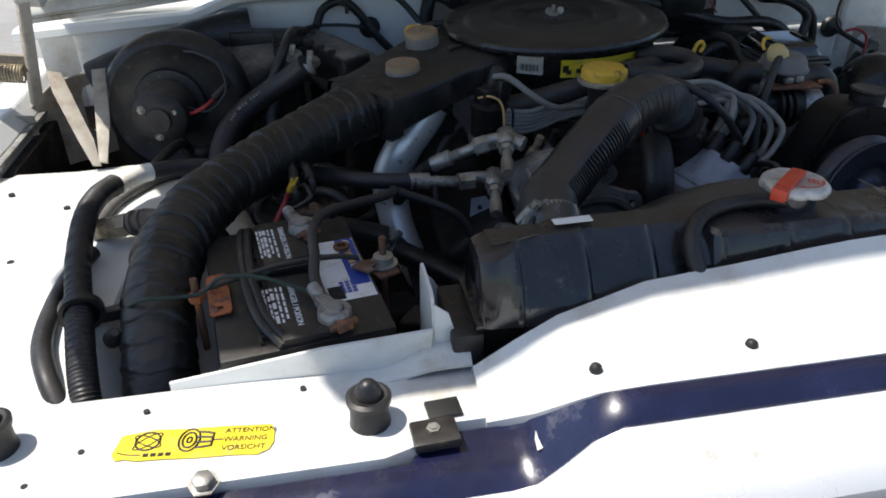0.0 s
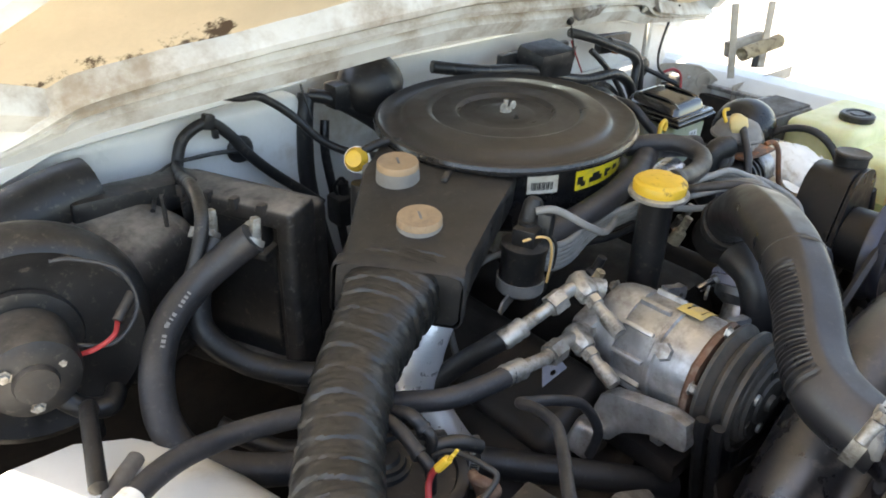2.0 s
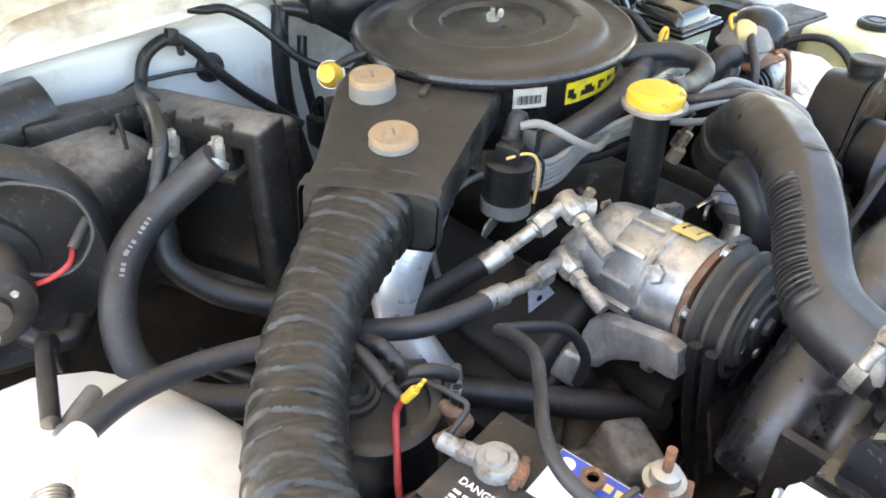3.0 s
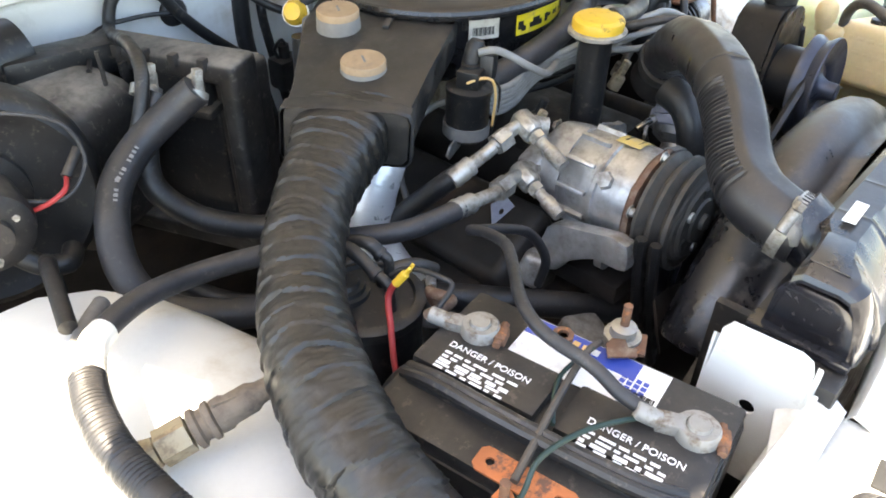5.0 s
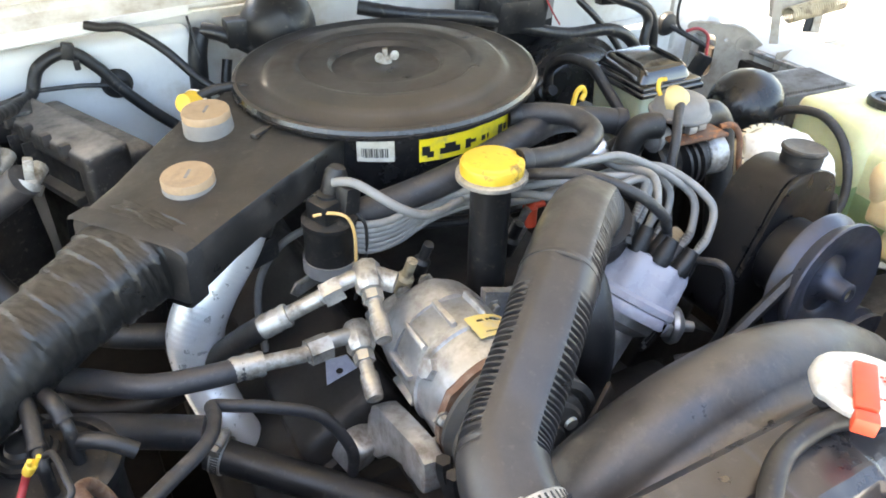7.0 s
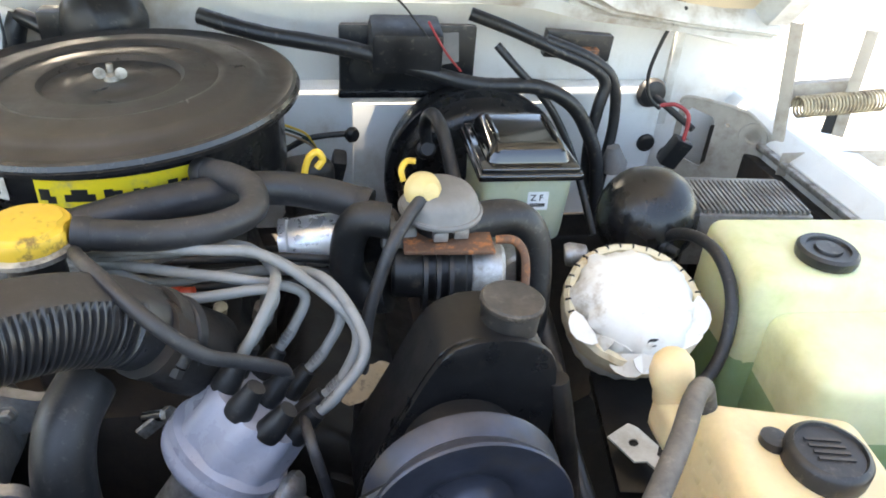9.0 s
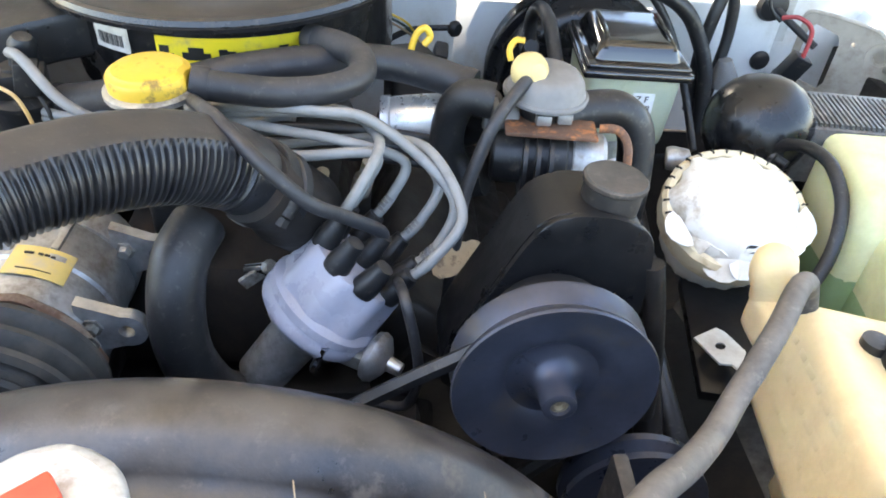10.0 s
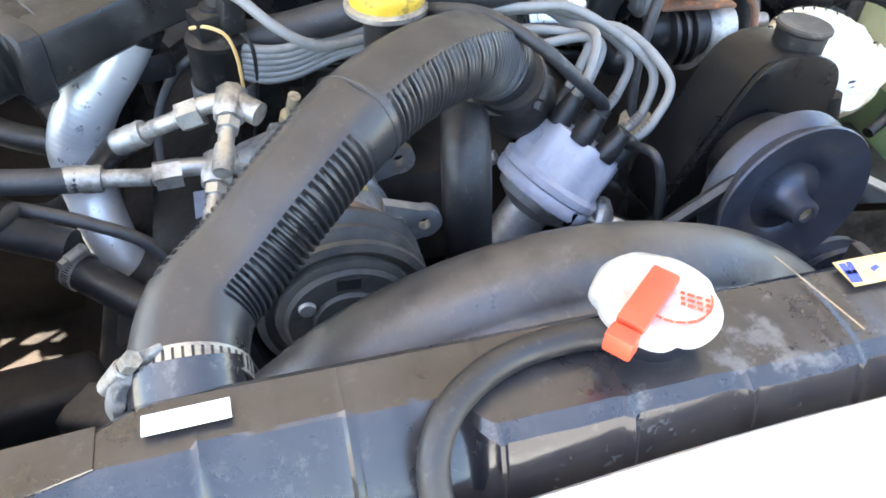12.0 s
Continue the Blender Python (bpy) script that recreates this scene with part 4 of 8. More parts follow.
# ---------- air cleaner ----------
AC = Vector((0.436, 1.263, 0))
AN = Vector((-0.035, -0.012, 1)).normalized()
ac = thing("air_cleaner", (AC.x, AC.y, 1.15), "large round black air cleaner with a dusty pressed lid", "air cleaner")
part("housing", Shape().lathe([(0, -0.105), (0.165, -0.105), (0.171, -0.10), (0.172, -0.092), (0.1725, -0.014), (0.176, -0.011), (0.176, -0.007), (0, -0.007)], (AC.x, AC.y, 1.256), AN, 72), M_GLOSS, ac)
lid = part("lid", Shape().lathe([(0.186, -0.010), (0.1905, -0.009), (0.192, -0.005), (0.190, -0.0005), (0.186, 0.0008), (0.181, -0.0035), (0.172, -0.0045), (0.158, -0.0035), (0.153, 0.001), (0.148, 0.0055), (0.143, 0.007), (0.124, 0.0085), (0.118, 0.010),
     (0.113, 0.0095), (0.108, 0.0055), (0.092, 0.0055), (0.078, 0.0068), (0.073, 0.006), (0.068, 0.0005), (0.046, -0.0005), (0.041, 0.0012), (0.036, 0.003), (0.02, 0.0038), (0, 0.004)], (AC.x, AC.y, 1.256), AN, 96), M_LID, ac, "dusty black lid with pressed rings")
part("lid_rim", Shape().lathe([(0.1885, -0.012), (0.1925, -0.011), (0.1932, -0.007), (0.1905, -0.006), (0.1885, -0.012)], (AC.x, AC.y, 1.256), AN, 96), M_GLOSS, ac)
wing = part("wing_nut", Shape().lathe([(0, 0), (0.009, 0), (0.008, 0.006), (0.005, 0.008), (0.0035, 0.009), (0.0035, 0.018), (0, 0.0185)], (AC.x, AC.y, 1.259), AN, 16), M_ZINC, ac, "zinc wing nut")
for sx in (-1, 1):
    part("wing", Shape().lathe([(0, 0), (0.0055, 0.0008), (0.0062, 0.003), (0, 0.0042)], (AC.x + sx * 0.0105, AC.y - 0.002, 1.268), (0, -1, 0.1), 14), M_ZINC, wing)


def on_drum(deg, z, r=0.1732):
    a = radians(deg)
    return Vector((AC.x + r * math.cos(a), AC.y + r * math.sin(a), z))


def drum_label(name, d0, d1, z0, z1, mat, parent, r=0.1732, tilt=0.0):
    """A sticker wrapped round the housing."""
    rows = [[on_drum(d, z0 + tilt * (d - d0), r), on_drum(d, z1 + tilt * (d - d0), r)] for d in [d0 + (d1 - d0) * i / 14 for i in range(15)]]
    return part(name, Shape().sheet(rows, 0.0006, (0, 1, 0)), mat, parent)


bar = drum_label("barcode_sticker", -126.0, -112.2, 1.2065, 1.2425, M_OLDPAPER, ac)
for k in range(15):
    d = -124.2 + k * 0.66
    drum_label("bar", d, d + 0.16 + 0.14 * ((k * 7) % 3), 1.2115, 1.2225, M_INK, bar, 0.1738)
drum_label("header", -124.6, -113.6, 1.2335, 1.2385, M_GREYCAP, bar, 0.1738)
yl = drum_label("filter_sticker", -103.0, -58.0, 1.203, 1.2305, M_YLABEL, ac, tilt=0.00004)
for d0, d1, z0, z1 in ((-102, -99, 1.211, 1.222), (-100, -97.5, 1.208, 1.215), (-95, -86.5, 1.210, 1.217), (-93, -88.5, 1.217, 1.222), (-84, -81.5, 1.210, 1.221), (-82, -79, 1.215, 1.219), (-76, -74, 1.213, 1.219), (-73, -72, 1.213, 1.219), (-66, -63, 1.211, 1.222), (-62, -60, 1.212, 1.220)):
    drum_label("pictogram", d0, d1, z0, z1, M_INK, yl, 0.1738)

# intake snorkel and tape-wrapped duct
sn = thing("intake_snorkel", (0.20, 1.13, 1.15), "flat black plastic intake snorkel with two round vacuum caps", "intake duct")
sd = Vector((-0.80, -0.60, 0)).normalized()
sp = Vector((sd.y, -sd.x, 0))
rows = []
sections = [((0.300, 1.243), 0.087, 1.188, 1.238), ((0.238, 1.200), 0.084, 1.186, 1.235), ((0.178, 1.155), 0.072, 1.176, 1.226), ((0.128, 1.117), 0.062, 1.163, 1.217), ((0.080, 1.082), 0.056, 1.148, 1.210)]
flank = [(-1.0, -0.004, 1.0), (-1.0, -0.016, 0.93), (-1.0, -0.019, 0.80), (-1.0, -0.016, 0.10), (-1.0, -0.010, 0.0), (1.0, 0.006, 0.0), (1.0, 0.010, 0.10), (1.0, 0.006, 0.86), (1.0, 0.003, 0.96), (1.0, -0.004, 1.0), (0.5, 0.0, 1.012), (0.0, 0.0, 1.015), (-0.5, 0.0, 1.012)]
for (cx_, cy_), w_, z0, z1 in sections:
    c0 = Vector((cx_, cy_, 0))
    rows.append([c0 + sp * (w_ * a + b) + Vector((0, 0, z0 + (z1 - z0) * q)) for a, b, q in flank])
sh = Shape()
vs = [[sh.bm.verts.new(p) for p in ring] for ring in rows]
for a, b in zip(vs, vs[1:]):
    for i in range(len(flank)):
        sh.bm.faces.new((a[i], a[(i + 1) % len(flank)], b[(i + 1) % len(flank)], b[i]))
sh.bm.faces.new(vs[0])
sh.bm.faces.new(vs[-1][::-1])
part("snorkel_body", sh, M_SNORKEL, sn)
part("lug", Shape().box((0.03, 0.009, 0.006), (0.247, 1.182, 1.236), rot=(0, 0, 35), bevel=0.003), M_DUSTY, sn)
for x, y, z in ((0.200, 1.221, 1.223), (0.155, 1.126, 1.199)):
    cap = part("vacuum_cap", Shape().lathe([(0, 0), (0.031, 0), (0.0315, 0.003), (0.028, 0.004), (0.027, 0.020), (0.0265, 0.026), (0, 0.026)], (x, y, z), (-0.05, -0.06, 1), 36), M_GREYCAP, sn, "grey round vacuum cap")
    part("tan_disc", Shape().lathe([(0, 0.026), (0.0262, 0.026), (0.0262, 0.0325), (0.025, 0.0345), (0, 0.0345)], (x, y, z), (-0.05, -0.06, 1), 36), M_TAN, cap, "tan rubber top")
    part("mark", Shape().box((0.016, 0.003, 0.0006), (x - 0.001, y - 0.002, z + 0.0348), rot=(3, -3, 60), bevel=0), M_GREYCAP, cap)
    part("foot_clip", Shape().box((0.013, 0.006, 0.004), (x - 0.022, y - 0.026, z + 0.001), rot=(0, 0, 40), bevel=0.0015), M_ZINC, cap)

dpts = [(0.115, 1.104, 1.182), (0.064, 1.073, 1.174), (-0.012, 1.020, 1.160), (-0.082, 0.950, 1.150), (-0.133, 0.872, 1.143), (-0.160, 0.800, 1.130), (-0.168, 0.735, 1.113), (-0.167, 0.685, 1.092), (-0.165, 0.640, 1.058), (-0.163, 0.608, 0.99), (-0.163, 0.60, 0.92)]
drad = [0.050, 0.046, 0.0400, 0.0385, 0.0405, 0.0405, 0.0395, 0.0385, 0.038, 0.038, 0.038]


def taped(s, a, m):
    """Uneven overlapping turns of tape, drawn into creases."""
    w = m + 0.006 * math.sin(a + 0.7) + 0.003 * math.sin(3 * a + m * 40) + 0.009 * math.sin(m * 19.0) + 0.003 * noise.noise(Vector((m * 24, math.cos(a) * 1.4, math.sin(a) * 1.4)))
    f = (w / 0.0235) % 1.0
    lap = 0.058 * f if f < 0.94 else 0.0545 * (1 - f) / 0.06
    turn = math.floor(w / 0.0235)
    uneven = 0.035 * noise.noise(Vector((turn * 7.3, math.cos(a) * 0.8, math.sin(a) * 0.8)))
    low = noise.noise(Vector((m * 20, math.cos(a) * 1.6, math.sin(a) * 1.6)))
    fold = abs(noise.noise(Vector((m * 95 + 5 * math.sin(a * 2 + turn), math.cos(a) * 2.2, math.sin(a) * 2.2 + turn))))
    pleat = abs(noise.noise(Vector((m * 260, math.cos(a) * 2.5 + turn, math.sin(a) * 2.5))))
    box = ((abs(math.cos(a)) / 0.74) ** 5 + (abs(math.sin(a)) / 1.16) ** 5) ** -0.2
    k = max(0.0, 1.0 - s / 0.22)
    k = k * k * (3 - 2 * k)
    return (0.962 + 1.05 * lap + 1.2 * uneven + 0.035 * low - 0.060 * fold - 0.028 * pleat) * (1 + (box - 1) * k)


js = Shape()
je = [[js.bm.verts.new(Vector((0.086, 1.0865, 0)) + sd * o_ + sp * ((0.0575 + k_) * a + b * (1.0 + k_ * 8)) + Vector((0, 0, 1.149 - k_ + (0.0625 + 2 * k_) * q_))) for a, b, q_ in flank] for o_, k_ in ((-0.011, 0.001), (-0.009, 0.003), (0.009, 0.003), (0.012, 0.001))]
for a, b in zip(je, je[1:]):
    for i in range(len(flank)):
        js.bm.faces.new((a[i], a[(i + 1) % len(flank)], b[(i + 1) % len(flank)], b[i]))
duct = thing("intake_duct", (-0.18, 0.70, 0.90), "flexible intake duct wrapped in creased black tape", "intake duct")
part("joint_tape", js, M_RUBBER, duct, "black tape over the joint")
part("taped_hose", Shape().sweep(dpts, drad, 56, 60, taped), M_TAPE, duct, smooth=34)

# silver preheater hose
ph = thing("preheater_hose", (0.15, 1.06, 0.86), "crinkled aluminium foil preheater hose under the snorkel", "hose")
part("foil_wall", Shape().sweep([(0.203, 1.114, 1.180), (0.180, 1.103, 1.148), (0.146, 1.095, 1.105), (0.125, 1.092, 1.06), (0.124, 1.081, 1.01), (0.136, 1.05, 0.965), (0.155, 1.03, 0.92), (0.18, 1.01, 0.86)], [0.028, 0.028, 0.029, 0.030, 0.027, 0.025, 0.025, 0.025], 32, 34,
     lambda s, a, m: 1.0 + 0.004 * math.cos(2 * math.pi * m / 0.0062) + 0.012 * noise.noise(Vector((m * 14, math.cos(a), math.sin(a))))), M_FOIL, ph)
part("collar", Shape().lathe([(0.028, 0), (0.032, 0), (0.032, 0.016), (0.028, 0.016), (0.028, 0)], (0.195, 1.110, 1.168), (0.5, 0.2, 0.8), 28), M_BLACK, ph, "black collar")

# ---------- compressor ----------
KX, KZ = 0.341, 1.086
cp = thing("ac_compressor", (KX, 0.90, 1.0), "grey cast aluminium air conditioning compressor with a yellow label", "compressor")


def lobes(a, h):
    return 1.0 + 0.028 * max(0.0, math.cos(5 * a + 0.6)) ** 4


part("body", Shape().lathe([(0, 0), (0.054, 0), (0.057, 0.004), (0.058, 0.045), (0.0615, 0.047), (0.0615, 0.052), (0.059, 0.054), (0.060, 0.085), (0.058, 0.095), (0, 0.095)], (KX, 0.932, KZ), (0, -1, 0), 60, lobes), M_ALU, cp)
part("front_head", Shape().lathe([(0, 0), (0.062, 0), (0.064, 0.003), (0.063, 0.009), (0, 0.009)], (KX, 0.837, KZ), (0, -1, 0), 48, lambda a, h: 1.0 + 0.05 * max(0.0, math.cos(5 * a)) ** 8), M_BROWN, cp, "brown-stained front head")
part("rear_head", Shape().lathe([(0, 0), (0.040, 0), (0.050, 0.004), (0.055, 0.012), (0.058, 0.03), (0.058, 0.046), (0, 0.046)], (KX, 0.977, KZ), (0, -1, 0), 48, lambda a, h: 1.0 + 0.04 * max(0.0, math.cos(4 * a + 0.3)) ** 6), M_ALU, cp)
part("rear_boss", Shape().box((0.045, 0.03, 0.05), (0.305, 0.975, 1.093), rot=(0, -20, 0), bevel=0.008), M_ALU, cp)
part("pulley", Shape().lathe([(0, 0), (0.064, 0), (0.068, 0.002), (0.068, 0.006), (0.058, 0.014), (0.068, 0.021), (0.068, 0.025), (0.058, 0.032), (0.068, 0.039), (0.068, 0.044), (0.062, 0.046), (0.060, 0.042), (0.055, 0.041), (0.054, 0.046), (0.050, 0.048), (0, 0.046)],
     (KX + 0.004, 0.824, KZ), (0, -1, 0), 56), M_CLUTCH, cp, "dusty belt pulley")
cl = part("clutch_plate", Shape().lathe([(0, 0), (0.048, 0), (0.049, 0.003), (0.046, 0.006), (0.028, 0.006), (0.026, 0.009), (0.010, 0.009), (0.009, 0.014), (0, 0.014)], (KX + 0.004, 0.778, KZ), (0, -1, 0), 40), M_CLUTCH, cp)
for k in range(3):
    a = k * 2.09 + 0.5
    part("rivet", Shape().lathe([(0, 0), (0.007, 0), (0.006, 0.004), (0, 0.005)], (KX + 0.004 + 0.036 * math.cos(a), 0.773, KZ + 0.036 * math.sin(a)), (0, -1, 0), 14), M_ZINC, cl)
    b = a + 1.05
    part("slot", Shape().box((0.010, 0.003, 0.018), (KX + 0.004 + 0.038 * math.cos(b), 0.7715, KZ + 0.038 * math.sin(b)), rot=(0, -math.degrees(b), 0), bevel=0.001), M_INK, cl)
part("filler_plug", Shape().lathe([(0, 0), (0.016, 0), (0.016, 0.004), (0.012, 0.005), (0.010, 0.008), (0.010, 0.013), (0, 0.014)], (KX - 0.0440, 0.871, KZ + 0.0310), (-0.82, 0, 0.57), 6), M_ALU, cp)
for k in range(5):
    a = k * 2 * math.pi / 5 + 0.35
    part("through_bolt", Shape().bolt((KX + 0.0625 * math.cos(a), 0.829, KZ + 0.0625 * math.sin(a)), (0, -1, 0), 0.0055, 0.006), M_ZINC, cp)
for x, y, z in ((0.404, 0.848, 1.106), (0.403, 0.935, 1.109), (0.270, 0.842, 1.040)):
    hole = [(0.006 * math.cos(a * math.pi / 7), 0.006 * math.sin(a * math.pi / 7)) for a in range(14)]
    tail_ = 1 if x > 0.35 else -1
    rim_ = [(0.015 * math.cos(a * math.pi / 9) * tail_, 0.015 * math.sin(a * math.pi / 9)) for a in range(-5, 6)] + [(-0.034 * tail_, 0.026), (-0.034 * tail_, -0.024)]
    part("mounting_ear", Shape().plate(rim_, (x + 0.018 if x > 0.35 else x - 0.004, y, z), (1, 0, 0), (0, 0, 1), 0.010, holes=(hole,)), M_ALU, cp)
    part("ear_bolt", Shape().bolt((x + 0.018 - 0.024 if x > 0.35 else x + 0.02, y - 0.005, z + 0.004), (0, -1, 0), 0.0055, 0.006), M_ZINC, cp)
# yellow label curved on the body, above left
LA = 54
rows = []
for i in range(9):
    a = radians(LA + i * 5.0)
    rows.append([(KX + 0.0625 * math.cos(a), y, KZ + 0.0625 * math.sin(a)) for y in (0.858, 0.890)])
klab = part("label", Shape().sheet(rows, 0.0008, (0.5, 0, -0.8)), M_KLABEL, cp, "worn yellow label")
for k, (a0, a1, y0, y1) in enumerate(((74, 77, 0.880, 0.8825), (70, 73, 0.880, 0.8825), (66, 69, 0.8795, 0.882), (80, 86, 0.880, 0.8825), (64, 86, 0.864, 0.8648))):
    rows = [[(KX + 0.0632 * math.cos(radians(a)), y, KZ + 0.0632 * math.sin(radians(a))) for y in (y0, y1)] for a in (a0, (a0 + a1) / 2, a1)]
    part("print_bar", Shape().sheet(rows, 0.0004, (0.5, 0, -0.8)), M_INK, klab)
for k in range(6):
    a = radians(70 + k * 33)
    part("casting_rib", Shape().box((0.006, 0.040, 0.009), (KX + 0.0595 * math.cos(a), 0.910, KZ + 0.0595 * math.sin(a)), rot=(0, 90 - math.degrees(a), 0), bevel=0.002), M_ALU, cp)
    part("head_bolt", Shape().bolt((KX + 0.047 * math.cos(a + 0.3), 0.976, KZ + 0.047 * math.sin(a + 0.3)), (0, 1, 0), 0.006, 0.006), M_ZINC, cp)
part("mounting_bracket", Shape().plate(smooth_loop([(-0.088, -0.018), (-0.082, 0.012), (-0.045, 0.020), (0.020, 0.036), (0.030, 0.006), (0.026, -0.006), (-0.006, -0.004), (-0.032, -0.010), (-0.050, -0.030), (-0.062, -0.050), (-0.084, -0.048)], 1), (0.262, 0.834, 1.046), (0, -1, 0), (0.12, 0, 1), 0.022, bevel=0.003), M_ALU, cp, "grey cast mounting bracket")
part("bracket_foot", Shape().box((0.036, 0.034, 0.040), (0.236, 0.920, 0.998), rot=(20, 14, 25), bevel=0.008, seg=3), M_ALU, cp)
part("bracket_base", Shape().box((0.10, 0.15, 0.03), (0.32, 0.895, 0.985), bevel=0.008), M_IRON, cp)

# hose fittings on the compressor's rear head
for nm, block, end, conn, tail, hosepts in (
    ("upper", (0.283, 0.987, 1.156), (0.267, 0.914, 1.132), (0.235, 0.992, 1.140), (0.190, 1.003, 1.119), [(0.194, 1.002, 1.121), (0.170, 1.025, 1.095), (0.145, 1.058, 1.055), (0.115, 1.078, 1.012), (0.06, 1.12, 0.96), (-0.01, 1.19, 0.93), (-0.06, 1.26, 0.95)]),
    ("lower", (0.262, 0.968, 1.102), (0.249, 0.899, 1.079), (0.205, 0.962, 1.103), (0.150, 0.965, 1.108), [(0.154, 0.965, 1.1075), (0.110, 0.966, 1.111), (0.062, 0.978, 1.112), (0.010, 1.022, 1.106), (-0.050, 1.060, 1.100), (-0.115, 1.078, 1.103), (-0.180, 1.070, 1.114), (-0.238, 1.036, 1.122), (-0.264, 0.985, 1.125)])):
    ft = thing("hose_fitting", block, "grey service fitting with a capped valve on the compressor hose", "fitting", "compressor fittings")
    B_, E_, C_, T_ = Vector(block), Vector(end), Vector(conn), Vector(tail)
    d = (E_ - B_).normalized()
    part("block", Shape().lathe([(0, 0), (0.012, 0.001), (0.0145, 0.004), (0.0145, 0.030), (0.012, 0.034), (0, 0.034)], B_ - d * 0.012, d, 8), M_ZINC, ft)
    part("valve_stem", Shape().rod(B_ + d * 0.018, E_ - d * 0.026, 0.007, seg=14), M_ZINC, ft)
    part("valve_hex", Shape().rod(B_ + d * 0.024, B_ + d * 0.034, 0.0105, seg=6), M_ZINC, ft)
    part("valve_cap", Shape().lathe([(0, 0), (0.0085, 0), (0.009, 0.004), (0.0085, 0.024), (0.0075, 0.027), (0, 0.027)], E_ - d * 0.027, d, 16, lambda a, h: 1 + 0.03 * math.cos(16 * a)), M_ZINC, ft)
    part("elbow", Shape().sweep([B_, (B_ + C_) / 2 + Vector((0, 0, 0.004)), C_], 0.0085, 14), M_ZINC, ft)
    part("union_nut", Shape().rod(C_ + (B_ - C_) * 0.45, C_ + (B_ - C_) * 0.05, 0.0135, seg=6), M_ZINC, ft)
    part("tail_pipe", Shape().rod(C_, T_, 0.008, seg=14), M_ZINC, ft)
    part("crimp_sleeve", Shape().lathe([(0, 0), (0.0115, 0), (0.0125, 0.003), (0.0115, 0.009), (0.0125, 0.014), (0.0115, 0.020), (0.0125, 0.026), (0.011, 0.031), (0, 0.031)], T_ + (C_ - T_).normalized() * 0.016, (T_ - C_), 20), M_ZINC, ft)
    part("to_head", Shape().rod(B_, (0.305, 0.968, B_.z - 0.006), 0.011, seg=14), M_ZINC, ft)
    hose("refrigerant_hose", hosepts, 0.0125 if nm == "upper" else 0.0115, M_RUBBER_GREY if nm == "lower" else M_RUBBER, "black refrigerant hose running from the compressor", group="refrigerant hoses")
part_ = thing("blue_tag", (0.238, 0.985, 1.03), "pale blue metal tag with a hole behind the fittings", "tag")
hole = [(0.014 + 0.004 * math.cos(a * math.pi / 6), 0.022 + 0.004 * math.sin(a * math.pi / 6)) for a in range(12)]
part("plate", Shape().plate([(0, 0), (0.030, 0.0), (0.036, 0.018), (0.022, 0.040), (0.0, 0.036)], (0.230, 0.983, 1.025), (0.9, -0.4, 0.1), (0.1, 0.2, 0.95), 0.002, holes=(hole,)), M_DIST, part_)
belt = single("drive_belt", Shape().sweep([(0.268, 0.802, 1.085), (0.271, 0.802, 1.06), (0.30, 0.802, 0.95), (0.345, 0.802, 0.84), (0.40, 0.802, 0.72)], 0.007, 6, 6), M_RUBBER, "worn black rubber drive belt", "belt", "drive belts")
single("drive_belt", Shape().sweep([(0.268, 0.784, 1.085), (0.271, 0.784, 1.06), (0.30, 0.784, 0.95), (0.345, 0.784, 0.84), (0.40, 0.784, 0.72)], 0.007, 6, 6), M_RUBBER, "worn black rubber drive belt", "belt", "drive belts")

# ---------- ignition coil ----------
co = thing("ignition_coil", (0.277, 1.073, 1.096), "black ignition coil with a clip-on connector", "ignition coil")
part("can", Shape().lathe([(0, 0), (0.026, 0), (0.028, 0.003), (0.028, 0.060), (0.0295, 0.062), (0.0295, 0.068), (0.020, 0.072), (0.013, 0.078), (0.012, 0.098), (0, 0.098)], (0.277, 1.073, 1.109), (0.02, -0.03, 1), 32), M_BLACK, co)
part("clamp_ring", Shape().lathe([(0.0285, 0), (0.0305, 0), (0.0305, 0.016), (0.0285, 0.016), (0.0285, 0)], (0.277, 1.073, 1.114), (0.02, -0.03, 1), 32), M_GREYCAP, co)
part("clamp_tab", Shape().plate([(-0.008, 0), (0.026, -0.002), (0.034, 0.007), (0.026, 0.016), (-0.008, 0.018)], (0.256, 1.068, 1.100), (-0.93, -0.3, -0.05), (0, 0, 1), 0.003, bevel=0.0008), M_ZINC, co)
part("connector", Shape().box((0.046, 0.030, 0.022), (0.281, 1.067, 1.193), rot=(0, 0, 20), bevel=0.003), M_BLACK, co)
part("connector_clip", Shape().box((0.020, 0.018, 0.030), (0.294, 1.055, 1.203), rot=(0, 10, 20), bevel=0.003), M_BLACK, co)
part("boot", Shape().lathe([(0, 0), (0.012, 0), (0.012, 0.025), (0.008, 0.032), (0, 0.032)], (0.284, 1.075, 1.202), (0.25, -0.1, 1), 18), M_RUBBER, co)
part("orange_lead", Shape().sweep([(0.257, 1.057, 1.192), (0.271, 1.045, 1.198), (0.287, 1.041, 1.190), (0.294, 1.041, 1.166), (0.295, 1.045, 1.126)], 0.0018, 8), M_OLABEL, co, "orange wire")
part("black_lead", Shape().sweep([(0.299, 1.055, 1.188), (0.309, 1.047, 1.171), (0.308, 1.051, 1.126), (0.299, 1.065, 1.066)], 0.002, 8), M_INK, co)

